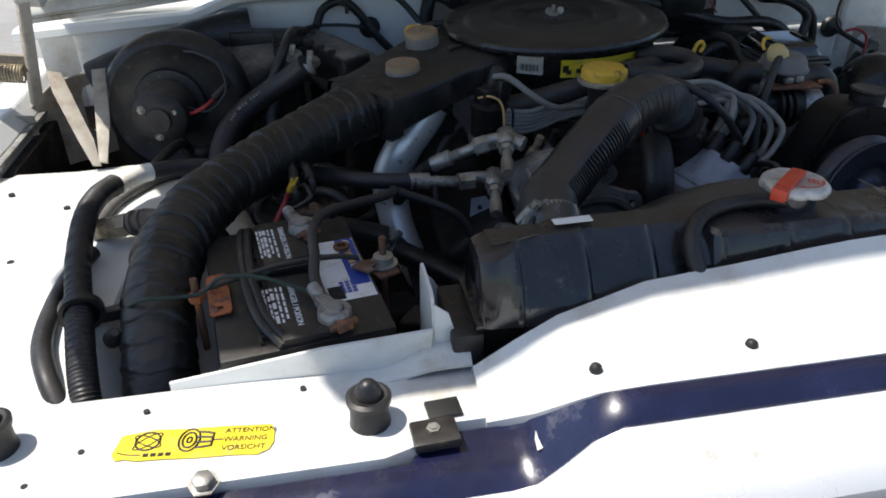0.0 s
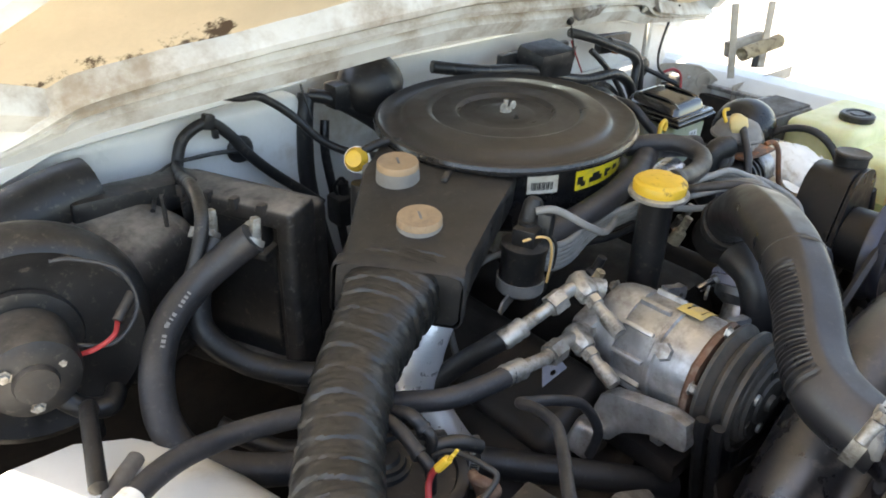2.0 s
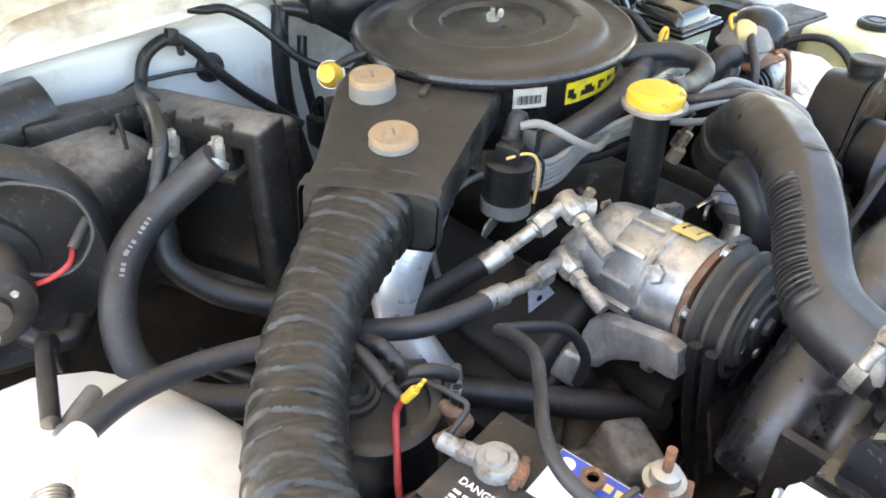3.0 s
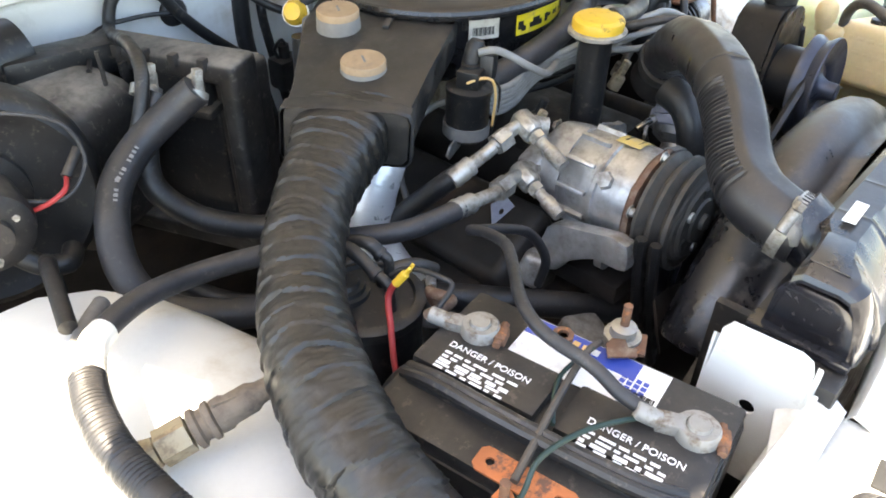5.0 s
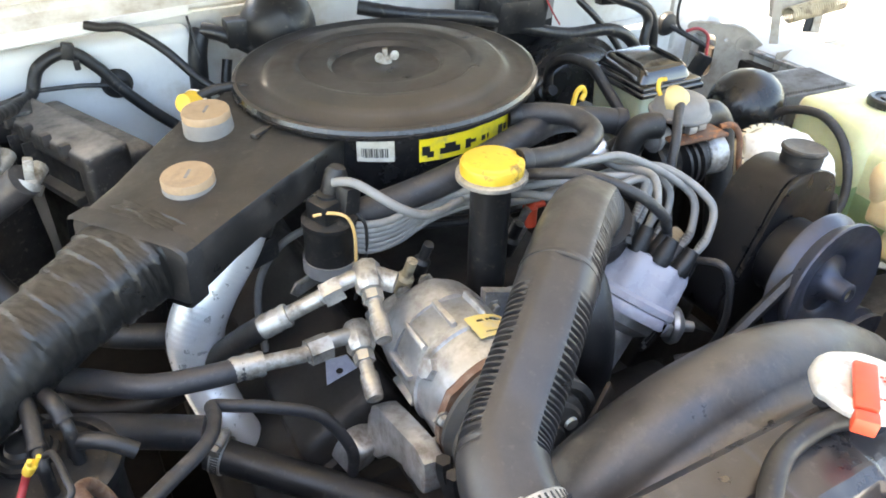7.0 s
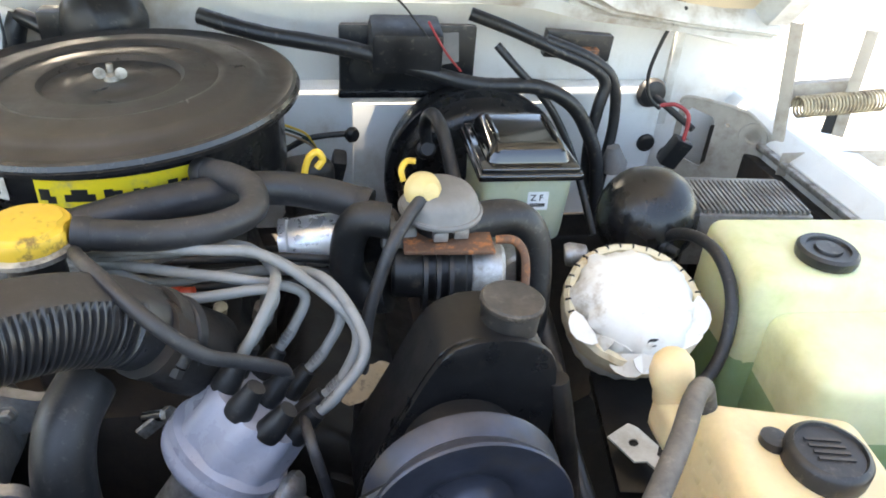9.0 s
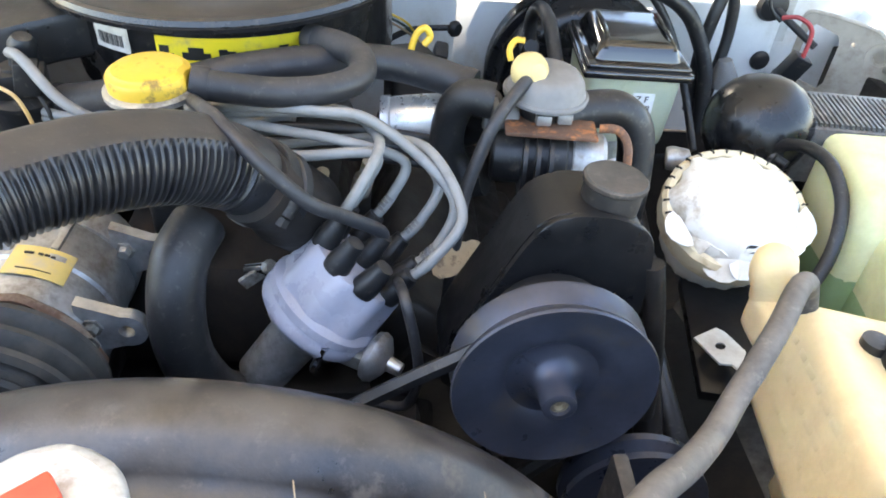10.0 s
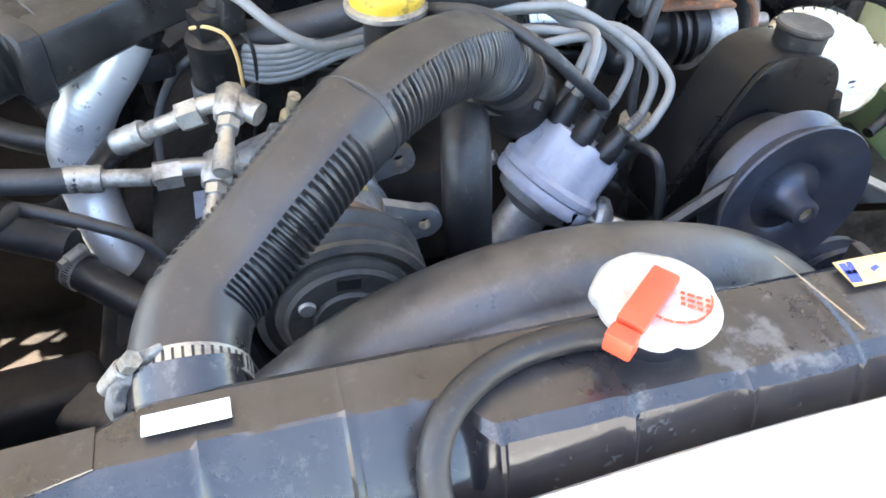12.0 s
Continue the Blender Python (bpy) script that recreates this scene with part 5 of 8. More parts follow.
# ---------- distributor and plug leads ----------
D0, DA = Vector((0.552, 0.902, 1.070)), Vector((0.60, 0.13, 0.80)).normalized()
di = thing("distributor", D0, "blue-grey distributor with black boots and grey plug leads", "distributor")
part("shaft_housing", Shape().lathe([(0, -0.08), (0.022, -0.08), (0.024, -0.02), (0.040, -0.01), (0.043, 0.0), (0, 0.0)], D0, DA, 28), M_ALU, di)
part("base_ring", Shape().lathe([(0, 0), (0.0505, 0), (0.0520, 0.003), (0.0520, 0.010), (0.0500, 0.013), (0, 0.013)], D0, DA, 40), M_DIST, di)
part("cap", Shape().lathe([(0, 0.014), (0.0520, 0.014), (0.0520, 0.021), (0.0485, 0.025), (0.0465, 0.060), (0.0435, 0.067), (0.022, 0.069), (0, 0.069)], D0, DA, 64, lambda a, h: 1.0 - (0.075 if h > 0.022 else 0.0) * (0.5 + 0.5 * math.cos(8 * a))), M_DIST, di, "blue-grey cap with moulded towers")
q = Vector((0, 0, 1)).rotation_difference(DA).to_matrix()


def on_cap(r, deg, h):
    a = radians(deg)
    return D0 + q @ Vector((r * math.cos(a), r * math.sin(a), h))


for k in range(8):
    deg = 5 + 45 * k
    b0, b1 = on_cap(0.035, deg, 0.064), on_cap(0.039, deg, 0.102)
    bo = part("boot", Shape().lathe([(0, 0), (0.0108, 0), (0.0112, 0.004), (0.0100, 0.015), (0.0090, 0.018), (0.0074, 0.030), (0, 0.031)], b0, b1 - b0, 16), M_RUBBER, di, "black rubber boot")
part("boot", Shape().lathe([(0, 0), (0.0105, 0), (0.0105, 0.014), (0.0085, 0.018), (0.0072, 0.032), (0, 0.033)], on_cap(0, 0, 0.067), DA, 16), M_RUBBER, di)
part("vacuum_advance", Shape().lathe([(0, 0), (0.012, 0), (0.021, 0.004), (0.023, 0.009), (0.021, 0.014), (0.012, 0.020), (0.007, 0.022), (0.006, 0.034), (0, 0.034)], (0.598, 0.880, 1.050), (0.75, -0.40, -0.12), 26), M_ALU, di, "zinc vacuum advance unit")
part("advance_bracket", Shape().box((0.035, 0.022, 0.016), (0.586, 0.876, 1.054), rot=(0, 10, -20), bevel=0.004), M_ZINC, di)
part("cap_clip", Shape().sweep([(0.567, 0.856, 1.082), (0.561, 0.858, 1.066), (0.556, 0.863, 1.050), (0.558, 0.872, 1.038)], 0.006, 10, 8, lambda s, a, m: 0.3 + 0.7 * abs(math.sin(a))), M_CHROME, di, "bright spring clip")
leads = [(325, (0.022, 0.024, 0.026), [(0.646, 0.968, 1.196), (0.605, 1.000, 1.188), (0.55, 1.022, 1.170), (0.49, 1.032, 1.160)]),
         (5, (0.010, 0.022, 0.036), [(0.602, 0.978, 1.214), (0.552, 0.990, 1.217), (0.475, 1.010, 1.207)]),
         (50, (0.012, 0.018, 0.030), [(0.604, 0.990, 1.205), (0.55, 1.004, 1.208), (0.475, 1.016, 1.198)]),
         (95, (0.008, 0.012, 0.026), [(0.572, 0.970, 1.202), (0.53, 0.986, 1.199), (0.470, 1.016, 1.190)]),
         (140, (0.006, 0.010, 0.022), [(0.540, 0.960, 1.192), (0.508, 0.976, 1.188), (0.465, 1.020, 1.183)]),
         (185, (0.016, 0.030, 0.020), [(0.600, 0.994, 1.196), (0.578, 1.014, 1.204), (0.54, 1.022, 1.200), (0.475, 1.028, 1.178)])]
for k, (deg, swing, pts_) in enumerate(leads):
    tail = [(0.40, 1.055, 1.180 - 0.005 * k), (0.34, 1.050, 1.168 - 0.006 * k), (0.30, 1.055, 1.170 - 0.006 * k), (0.285 - 0.005 * k, 1.09, 1.160)]
    ld = thing("plug_lead", on_cap(0.039, deg, 0.092), "grey silicone plug lead arching from the distributor", "lead", "plug leads")
    v0, v1 = on_cap(0.039, deg, 0.093), on_cap(0.042, deg, 0.116)
    part("insulation", Shape().sweep([v0, v1, v1 + Vector(swing), *pts_, *tail], 0.0045, 10), M_WIRE, ld)
    for b in range(4):
        part("print_bar", Shape().lathe([(0.0038, -0.0014), (0.0048, -0.0014), (0.0048, 0.0014), (0.0038, 0.0014), (0.0038, -0.0014)], v0.lerp(v1, 0.35 + b * 0.16), v1 - v0, 10), M_GREYPIPE, ld)
hose("coil_lead", [on_cap(0, 0, 0.082), on_cap(0.004, 200, 0.100), (0.580, 0.893, 1.182), (0.556, 0.876, 1.206), (0.524, 0.882, 1.234), (0.490, 0.915, 1.248), (0.466, 0.955, 1.238), (0.44, 1.02, 1.21)], 0.0056, M_RUBBER_GREY, "dark ignition lead crossing over the hose", "lead", seg=10)
hose("coil_top_lead", [(0.282, 1.062, 1.222), (0.30, 1.045, 1.224), (0.335, 1.02, 1.200), (0.37, 1.02, 1.182), (0.42, 1.04, 1.176)], 0.0048, M_WIRE, "grey lead from the ignition coil", "lead", seg=10)
hose("thin_vacuum_tube", [on_cap(0.03, 330, 0.08), (0.628, 0.845, 1.14), (0.640, 0.835, 1.08), (0.632, 0.84, 1.03), (0.605, 0.86, 1.01)], 0.0042, M_RUBBER_GREY, "thin black vacuum tube beside the distributor", "hose", seg=10)
red = thing("red_vacuum_switch", (0.512, 1.035, 1.12), "red plastic temperature switch on the manifold", "switch")
part("stem", Shape().lathe([(0, 0), (0.009, 0), (0.009, 0.024), (0.006, 0.026), (0.006, 0.036), (0, 0.036)], (0.512, 1.035, 1.122), (0, 0, 1), 14), M_RED, red)
part("nozzle", Shape().rod((0.512, 1.035, 1.145), (0.529, 1.030, 1.149), 0.004, seg=10), M_RED, red)

# ---------- upper radiator hose ----------
def upper_hose(s, a, m):
    """Ribbed on the flanks, smooth along the raised crown, with plain ends and a plain belt between."""
    ribbed = min(1.0, max(0.0, (s - 0.22) * 60), max(0.0, (0.89 - s) * 60), abs(s - 0.535) * 60 - 1.0)
    off = abs((a - 0.04 + math.pi) % (2 * math.pi) - math.pi)
    flank = max(0.0, min(1.0, (off - (0.56 if math.sin(a) > 0 else 0.74)) * 14))
    if math.sin(a) < 0 and s > 0.53:
        flank = 0.0
    wave = 0.5 + 0.5 * max(-1.0, min(1.0, 2.0 * math.cos(2 * math.pi * m / 0.0050)))
    crown = min(1.0, 0.93 / max(0.3, math.cos(min(off, 1.2)))) if off < 0.5 else 1.0
    return crown * (1.0 - 0.11 * max(0.0, ribbed) * flank * wave + 0.022 * math.exp(-((off - 0.50) / 0.06) ** 2) * max(0.0, ribbed))


uh = thing("upper_radiator_hose", (0.33, 0.78, 1.16), "thick black ribbed radiator hose between radiator and engine", "hose")
part("hose_wall", Shape().sweep([(0.243, 0.640, 1.184), (0.2445, 0.669, 1.190), (0.254, 0.700, 1.198), (0.279, 0.725, 1.207), (0.316, 0.754, 1.229), (0.361, 0.793, 1.247), (0.410, 0.838, 1.248), (0.458, 0.881, 1.235), (0.496, 0.915, 1.207), (0.522, 0.940, 1.168)],
     [0.0305, 0.031, 0.031, 0.031, 0.031, 0.0315, 0.032, 0.0325, 0.0325, 0.0315], 56, 84, upper_hose), M_HOSE, uh, smooth=50)
sm = [Vector((0.2435 + 0.0335 * math.cos(a), 0.656 - 0.004 * k, 1.187 + 0.0335 * math.sin(a))) for k, a in enumerate((1.75, 2.05, 2.4, 2.75, 3.05))]
part("sealant_smear", Shape().sweep(sm, [0.002, 0.0045, 0.0055, 0.006, 0.003], 16, 12, lambda s, a, m: 1.0 + 0.35 * noise.noise(Vector((m * 120, math.cos(a) * 1.5, math.sin(a) * 1.5)))), M_SEALANT, uh, "greyish lump of sealant on the clamp")
part("moulded_belt", Shape().lathe([(0.030, -0.003), (0.0322, -0.002), (0.0325, 0.0), (0.0322, 0.002), (0.030, 0.003), (0.030, -0.003)], (0.361, 0.793, 1.2468), (0.74, 0.66, 0.15), 40), M_HOSE, uh)
part("end_cuff", Shape().lathe([(0.031, -0.006), (0.0342, -0.004), (0.0342, 0.004), (0.031, 0.006), (0.031, -0.006)], (0.524, 0.936, 1.173), (0.55, 0.55, -0.6), 40), M_HOSE, uh)
clamp_band((0.2435, 0.656, 1.1875), (0, 0.97, 0.2), 0.0315, screw=(-0.7, 0, 0.5))
clamp_band((0.512, 0.931, 1.184), (0.5, 0.55, -0.65), 0.034, screw=(0.3, -0.6, 0.2), metal=M_DUSTY, label="dark greasy hose clamp")
for nm_, p_, d_ in (("clamp_screw", (0.501, 0.938, 1.090), (0.6, -0.3, 0.35)),):
    cw = thing(nm_, p_, "bright hose clamp screw at the thermostat", "clamp")
    part("barrel", Shape().rod(Vector(p_) - Vector(d_) * 0.016, Vector(p_) + Vector(d_) * 0.016, 0.0055, seg=14, bevel=0.001), M_CHROME, cw)
    part("head", Shape().rod(Vector(p_) + Vector(d_) * 0.016, Vector(p_) + Vector(d_) * 0.024, 0.0068, seg=6), M_ZINC, cw)
    part("band_end", Shape().box((0.020, 0.004, 0.012), Vector(p_) - Vector((0.004, 0.006, 0.006)), rot=(0, -30, 20), bevel=0.001), M_ZINC, cw)
hl = thing("hose_label", (0.49, 0.88, 1.21), "yellowed paper label on the hose end", "label")
hq = Vector((0, 0, 1)).rotation_difference(Vector((0.55, 0.48, -0.50)).normalized()).to_matrix()
part("paper", Shape().sheet([[Vector((0.499, 0.921, 1.193)) + hq @ Vector((0.0336 * math.cos(a), 0.0336 * math.sin(a), hh)) for hh in (-0.006, 0.0, 0.006)] for a in [3.7 + k * 0.12 for k in range(8)]], 0.0005), M_CREAMRIM, hl)

# ---------- radiator ----------
ra = thing("radiator", (0.465, 0.605, 0.60), "black painted radiator with a pressed top tank", "radiator")
rows = []
RX0, RX1 = 0.146, 0.800
for i in range(331):
    x = RX0 + (RX1 - RX0) * i / 330
    ph_ = ((x - 0.119) / 0.066) % 1.0
    bay = math.floor((x - 0.119) / 0.066)
    ridge_ = 0.0030 * max(0.0, math.cos(2 * math.pi * ph_)) ** 60
    bulge = 0.0007 * math.sin(math.pi * ph_) + 0.0016 * math.sin(bay * 2.4) * min(1.0, 8 * ph_, 8 * (1 - ph_))
    e = min(1.0, (x - RX0) / 0.018, (RX1 - x) / 0.018)
    e = math.sqrt(max(0.0, e * (2 - e)))
    n_ = max(1 / (1 + math.exp(-(x - 0.374) / 0.003)), ease((0.202 - x) / 0.042))
    left = 1 / (1 + math.exp((x - 0.216) / 0.006))
    t = 1.2062 + 0.010 * e
    wob = 0.0016 * noise.noise(Vector((x * 60, 0.3, 0)))
    fr = ridge_ + bulge
    long_, square = [(0.552, 1.148), (0.555, 1.163), (0.567, 1.184), (0.580, 1.1995), (0.5925, 1.2115), (0.5975, 1.2155)], [(0.5545, 1.148), (0.555, 1.165), (0.559, 1.186), (0.5635, 1.200), (0.5685, 1.2105), (0.577, 1.215)]
    row = [(x, (a[0] * (1 - n_) + b[0] * n_) - fr * (1.0 if k < 5 else 0.4) + (1 - e) * 0.008, (a[1] * (1 - n_) + b[1] * n_) - (1 - e) * 0.008 * k / 5 + (wob if k > 3 else 0)) for k, (a, b) in enumerate(zip(long_, square))]
    rear = 0.634 - 0.013 * left
    row += [(x, 0.600, t + ridge_ * 0.4 - 0.0015 * n_ * math.exp(-((x - 0.46) / 0.05) ** 2)), (x, rear - 0.008, t), (x, rear - 0.001, t - 0.006), (x, rear + 0.003, 1.18), (x, rear + 0.006, 1.148)]
    rows.append(row)
tank = part("top_tank", Shape().sheet(rows, 0.003, (0, 0, -1)), M_TANK, ra, "black pressed top tank with creases", smooth=16)
for x, f in ((RX1 - 0.002, 1),):
    part("tank_end", Shape().plate([(0, 0), (0.085, 0), (0.080, 0.045), (0.073, 0.054), (0.028, 0.054), (0.004, 0.036)], (x, 0.5545, 1.149), (0, 1, 0), (0, 0, 1), 0.004, bevel=0.0015), M_TANK, tank)
part("tank_end", Shape().plate([(0, 0), (0.075, 0), (0.072, 0.040), (0.066, 0.050), (0.030, 0.050), (0.018, 0.046), (0.008, 0.034), (0.003, 0.014)], (RX0 + 0.003, 0.556, 1.149), (0, 1, 0), (0, 0, 1), 0.004, bevel=0.0015), M_TANK, tank)
part("tank_flange", Shape().box((0.656, 0.084, 0.008), (0.47, 0.599, 1.146), bevel=0.002), M_TANK, ra)
part("core", Shape().box((0.66, 0.05, 0.46), (0.47, 0.60, 0.912), bevel=0.003), M_IRON, ra)
part("side_column", Shape().box((0.03, 0.09, 0.48), (0.135, 0.60, 0.90), bevel=0.004), M_BLACK, ra)
part("side_column", Shape().box((0.03, 0.09, 0.48), (0.805, 0.60, 0.90), bevel=0.004), M_BLACK, ra)
part("hose_neck", Shape().lathe([(0, 0), (0.030, 0), (0.030, 0.04), (0, 0.04)], (0.244, 0.624, 1.178), (0, 0.85, 0.5), 24), M_TANK, ra)
part("end_emboss", Shape().plate([(0.0, 0.0), (0.048, 0.012), (0.048, 0.034), (0.0, 0.031)], (0.1605, 0.5845, 1.2160), (1, 0, 0.01), (0, 1, 0), 0.0024, bevel=0.001), M_TANK, tank)
part("white_tape", Shape().box((0.0385, 0.0108, 0.0008), (0.2475, 0.6115, 1.2203), rot=(0, 0, 1.5), bevel=0), M_PAPER, tank, "white strip label")
part("gold_line", Shape().box((0.0007, 0.062, 0.0006), (0.581, 0.611, 1.2199), rot=(0, 0, 12), bevel=0), M_TAG, tank)
part("gold_line", Shape().box((0.0005, 0.05, 0.0005), (0.662, 0.611, 1.2199), rot=(0, 0, 4), bevel=0), M_TAG, tank)
ol = part("sticker", Shape().box((0.039, 0.0195, 0.0008), (0.6235, 0.6185, 1.2200), rot=(0, 0, 0), bevel=0), M_OLABEL, tank, "orange sticker with a blue emblem")
for dx, w, hgt, rz in ((-0.022, 0.004, 0.015, -8), (-0.0165, 0.003, 0.016, -14), (-0.019, 0.007, 0.003, 0), (0.002, 0.006, 0.003, 20), (0.018, 0.0015, 0.004, 0)):
    part("emblem", Shape().box((w, hgt, 0.0006), (0.6235 + dx * 0.75, 0.6185, 1.2206), rot=(0, 0, rz), bevel=0), M_BLABEL, ol)
part("tank_step", Shape().box((0.03, 0.06, 0.045), (0.700, 0.575, 1.184), rot=(0, 0, 30), bevel=0.008), M_TANK, tank)
rc = part("filler_neck", Shape().lathe([(0, 0), (0.024, 0), (0.023, 0.026), (0, 0.026)], (0.479, 0.614, 1.209), seg=28), M_TANK, ra)
rc = part("pressure_cap", Shape().lathe([(0.027, 0.004), (0.032, 0.004), (0.0333, 0.007), (0.0325, 0.011), (0.030, 0.0135), (0.026, 0.0145), (0.024, 0.0135), (0, 0.0145)], (0.479, 0.614, 1.227), (0.02, 0.03, 1), 56,
     lambda a, h: 1.0 + 0.018 * math.sin(5 * a) + 0.012 * math.sin(9 * a + 1) - (0.07 * max(0.0, math.cos(4 * a + 0.5)) ** 10 if h < 0.012 else 0.0)), M_TIN, ra, "bright scalloped steel cap with a red lever")
part("lever", Shape().box((0.015, 0.043, 0.006), (0.4695, 0.608, 1.2445), rot=(3, 0, -52), bevel=0.002), M_RED, rc, "red plastic lever")
part("lever_hook", Shape().box((0.015, 0.010, 0.013), (0.4475, 0.5908, 1.2385), rot=(3, 0, -52), bevel=0.002), M_RED, rc)
for row_ in range(3):
    for k in range(4):
        w = 0.0022 + 0.0008 * ((k * 5 + row_ * 3) % 3)
        part("print_bar", Shape().box((w, 0.0016, 0.0004), (0.4865 + 0.0032 * k + 0.0018 * row_, 0.6060 - 0.0026 * k + 0.0034 * row_ - 0.003, 1.2420), rot=(2, 0, -40), bevel=0), M_RED, rc)
for k in range(9):
    a = radians(200 + k * 17)
    part("print_bar", Shape().box((0.005, 0.0012, 0.0004), (0.479 + 0.019 * math.cos(a) + 0.006, 0.614 + 0.019 * math.sin(a) - 0.004, 1.2422), rot=(2, 0, math.degrees(a) + 90), bevel=0), M_RED, rc)
hose("overflow_tube", [(0.466, 0.604, 1.222), (0.440, 0.610, 1.2235), (0.400, 0.606, 1.2235), (0.368, 0.590, 1.2225), (0.352, 0.572, 1.212), (0.350, 0.556, 1.194), (0.360, 0.546, 1.174), (0.378, 0.542, 1.158), (0.41, 0.5425, 1.150), (0.50, 0.543, 1.148), (0.62, 0.546, 1.148)], 0.0078, M_RUBBER, "black rubber overflow tube curling over the radiator", seg=16)

# fan shroud: a rolled hood over the fan, with a flat skirt to the radiator
SX, SZ, SR = 0.490, 0.875, 0.290
rows = []
for i in range(37):
    a = radians(152 - i * 124 / 36)
    c_, s_ = math.cos(a), math.sin(a)
    row = []
    for y, rr in ((0.650, 0.012), (0.660, 0.004), (0.672, 0.014), (0.684, 0.026), (0.700, 0.031), (0.718, 0.028), (0.734, 0.016), (0.746, -0.004), (0.752, -0.03)):
        row.append((SX + (SR + rr) * c_, y, SZ + (SR + rr) * s_))
    rows.append(row)
shroud = thing("fan_shroud", (SX, 0.70, 0.65), "dusty black rounded fan shroud behind the radiator", "fan shroud")
part("rolled_hood", Shape().sheet(rows, 0.003, (0, 0, -1)), M_SHROUD, shroud, smooth=80)
part("left_skirt", Shape().box((0.012, 0.044, 0.34), (0.215, 0.667, 0.93), bevel=0.004), M_DUSTY, shroud)
part("right_skirt", Shape().box((0.012, 0.10, 0.34), (0.775, 0.695, 0.93), bevel=0.004), M_DUSTY, shroud)
fan = thing("cooling_fan", (0.48, 0.765, 0.92), "dark engine cooling fan at rest inside the shroud", "fan")
part("hub", Shape().lathe([(0, 0), (0.06, 0), (0.06, 0.03), (0, 0.035)], (0.48, 0.78, 0.92), (0, -1, 0), 28), M_IRON, fan)
for k in range(7):
    a = 2 * math.pi * k / 7 + 0.2
    part("blade", Shape().box((0.15, 0.004, 0.07), (0.48 + 0.135 * math.cos(a), 0.765, 0.92 + 0.135 * math.sin(a)), rot=(25, -math.degrees(a), 0), bevel=0.001), M_IRON, fan)

# ---------- battery ----------
BR = 8.5
BM = pose(-0.0275, 0.709, 0.005, 0, 0, BR)


def bp(x, y, z):
    return BM @ Vector((x, y, z))


ba = thing("battery", (-0.022, 0.705, 0.905), "black car battery with a blue and white label and worn terminals", "battery")
part("case", Shape().box((0.172, 0.248, 0.205), bp(0, 0, 1.005), rot=(0, 0, BR), bevel=0.005), M_BLACK, ba)
part("top", Shape().box((0.168, 0.244, 0.016), bp(0, 0, 1.114), rot=(0, 0, BR), bevel=0.004), M_BLACK, ba)
for yy in (-0.064, 0.064):
    cv = part("cell_cover", Shape().box((0.052, 0.112, 0.010), bp(0.0, yy, 1.126), rot=(0, 0, BR), bevel=0.004), M_BLACK, ba)
lettering("DANGER / POISON", 0.0088, BM @ pose(0.000, 0.101, 1.1314, 0, 0, -90), M_WHITEINK, ba)
lettering("DANGER / POISON", 0.0088, BM @ pose(-0.008, -0.027, 1.1314, 0, 0, -90), M_WHITEINK, ba)
random.seed(4)
for y0, x0 in ((0.0, 0.0), (-0.128, -0.008)):
    for j, xx in enumerate((-0.007 + x0, -0.012 + x0, -0.017 + x0, -0.021 + x0, -0.025 + x0)):
        y = 0.099 + y0
        while y > 0.040 + y0:
            w = random.uniform(0.004, 0.013)
            part("print_bar", Shape().box((0.0024 if j != 2 else 0.0036, w, 0.0004), bp(xx, y - w / 2, 1.1315), (0, 0, BR), 0), M_WHITEINK, ba)
            y -= w + random.uniform(0.002, 0.006)
for yy in (-0.10, -0.05, 0.0, 0.05, 0.10):
    part("cross_rib", Shape().box((0.014, 0.003, 0.006), bp(-0.037, yy, 1.124), rot=(0, 0, BR), bevel=0.001), M_BLACK, ba)
for xx in (-0.030, -0.044):
    part("long_rib", Shape().box((0.003, 0.22, 0.006), bp(xx, 0, 1.124), rot=(0, 0, BR), bevel=0.001), M_BLACK, ba)
part("carry_strap", Shape().sweep([bp(-0.036, 0.118, 1.124), bp(-0.040, 0.085, 1.134), bp(-0.044, 0.03, 1.137), bp(-0.044, -0.03, 1.137), bp(-0.038, -0.085, 1.133), bp(-0.022, -0.118, 1.124)], 0.0085, 14, 10, lambda s, a, m: 0.35 + 0.65 * abs(math.sin(a))), M_BLACK, ba, "black flexible carrying strap")
lbl = part("label", Shape().box((0.052, 0.125, 0.0008), bp(0.054, 0.0, 1.1228), rot=(0, 0, BR), bevel=0), M_PAPER, ba, "white label with a blue band")
part("blue_band", Shape().box((0.020, 0.100, 0.0007), bp(0.069, 0.012, 1.1234), rot=(0, 0, BR), bevel=0), M_BLABEL, lbl)
part("emblem", Shape().lathe([(0, 0), (0.006, 0), (0.006, 0.0006), (0, 0.0006)], bp(0.069, 0.052, 1.1237), seg=18), M_PAPER, lbl)
for k in range(5):
    part("emblem_bar", Shape().box((0.007, 0.006, 0.0005), bp(0.069, 0.036 - k * 0.009, 1.1239), rot=(0, 0, BR + 6 * (k % 2)), bevel=0), M_OLABEL if k < 4 else M_PAPER, lbl)
for r_ in range(4):
    for c_ in range(3):
        part("blue_square", Shape().box((0.0045, 0.0045, 0.0005), bp(0.048 + c_ * 0.006, -0.030 - r_ * 0.006, 1.1234), rot=(0, 0, BR), bevel=0), M_BLABEL, lbl)
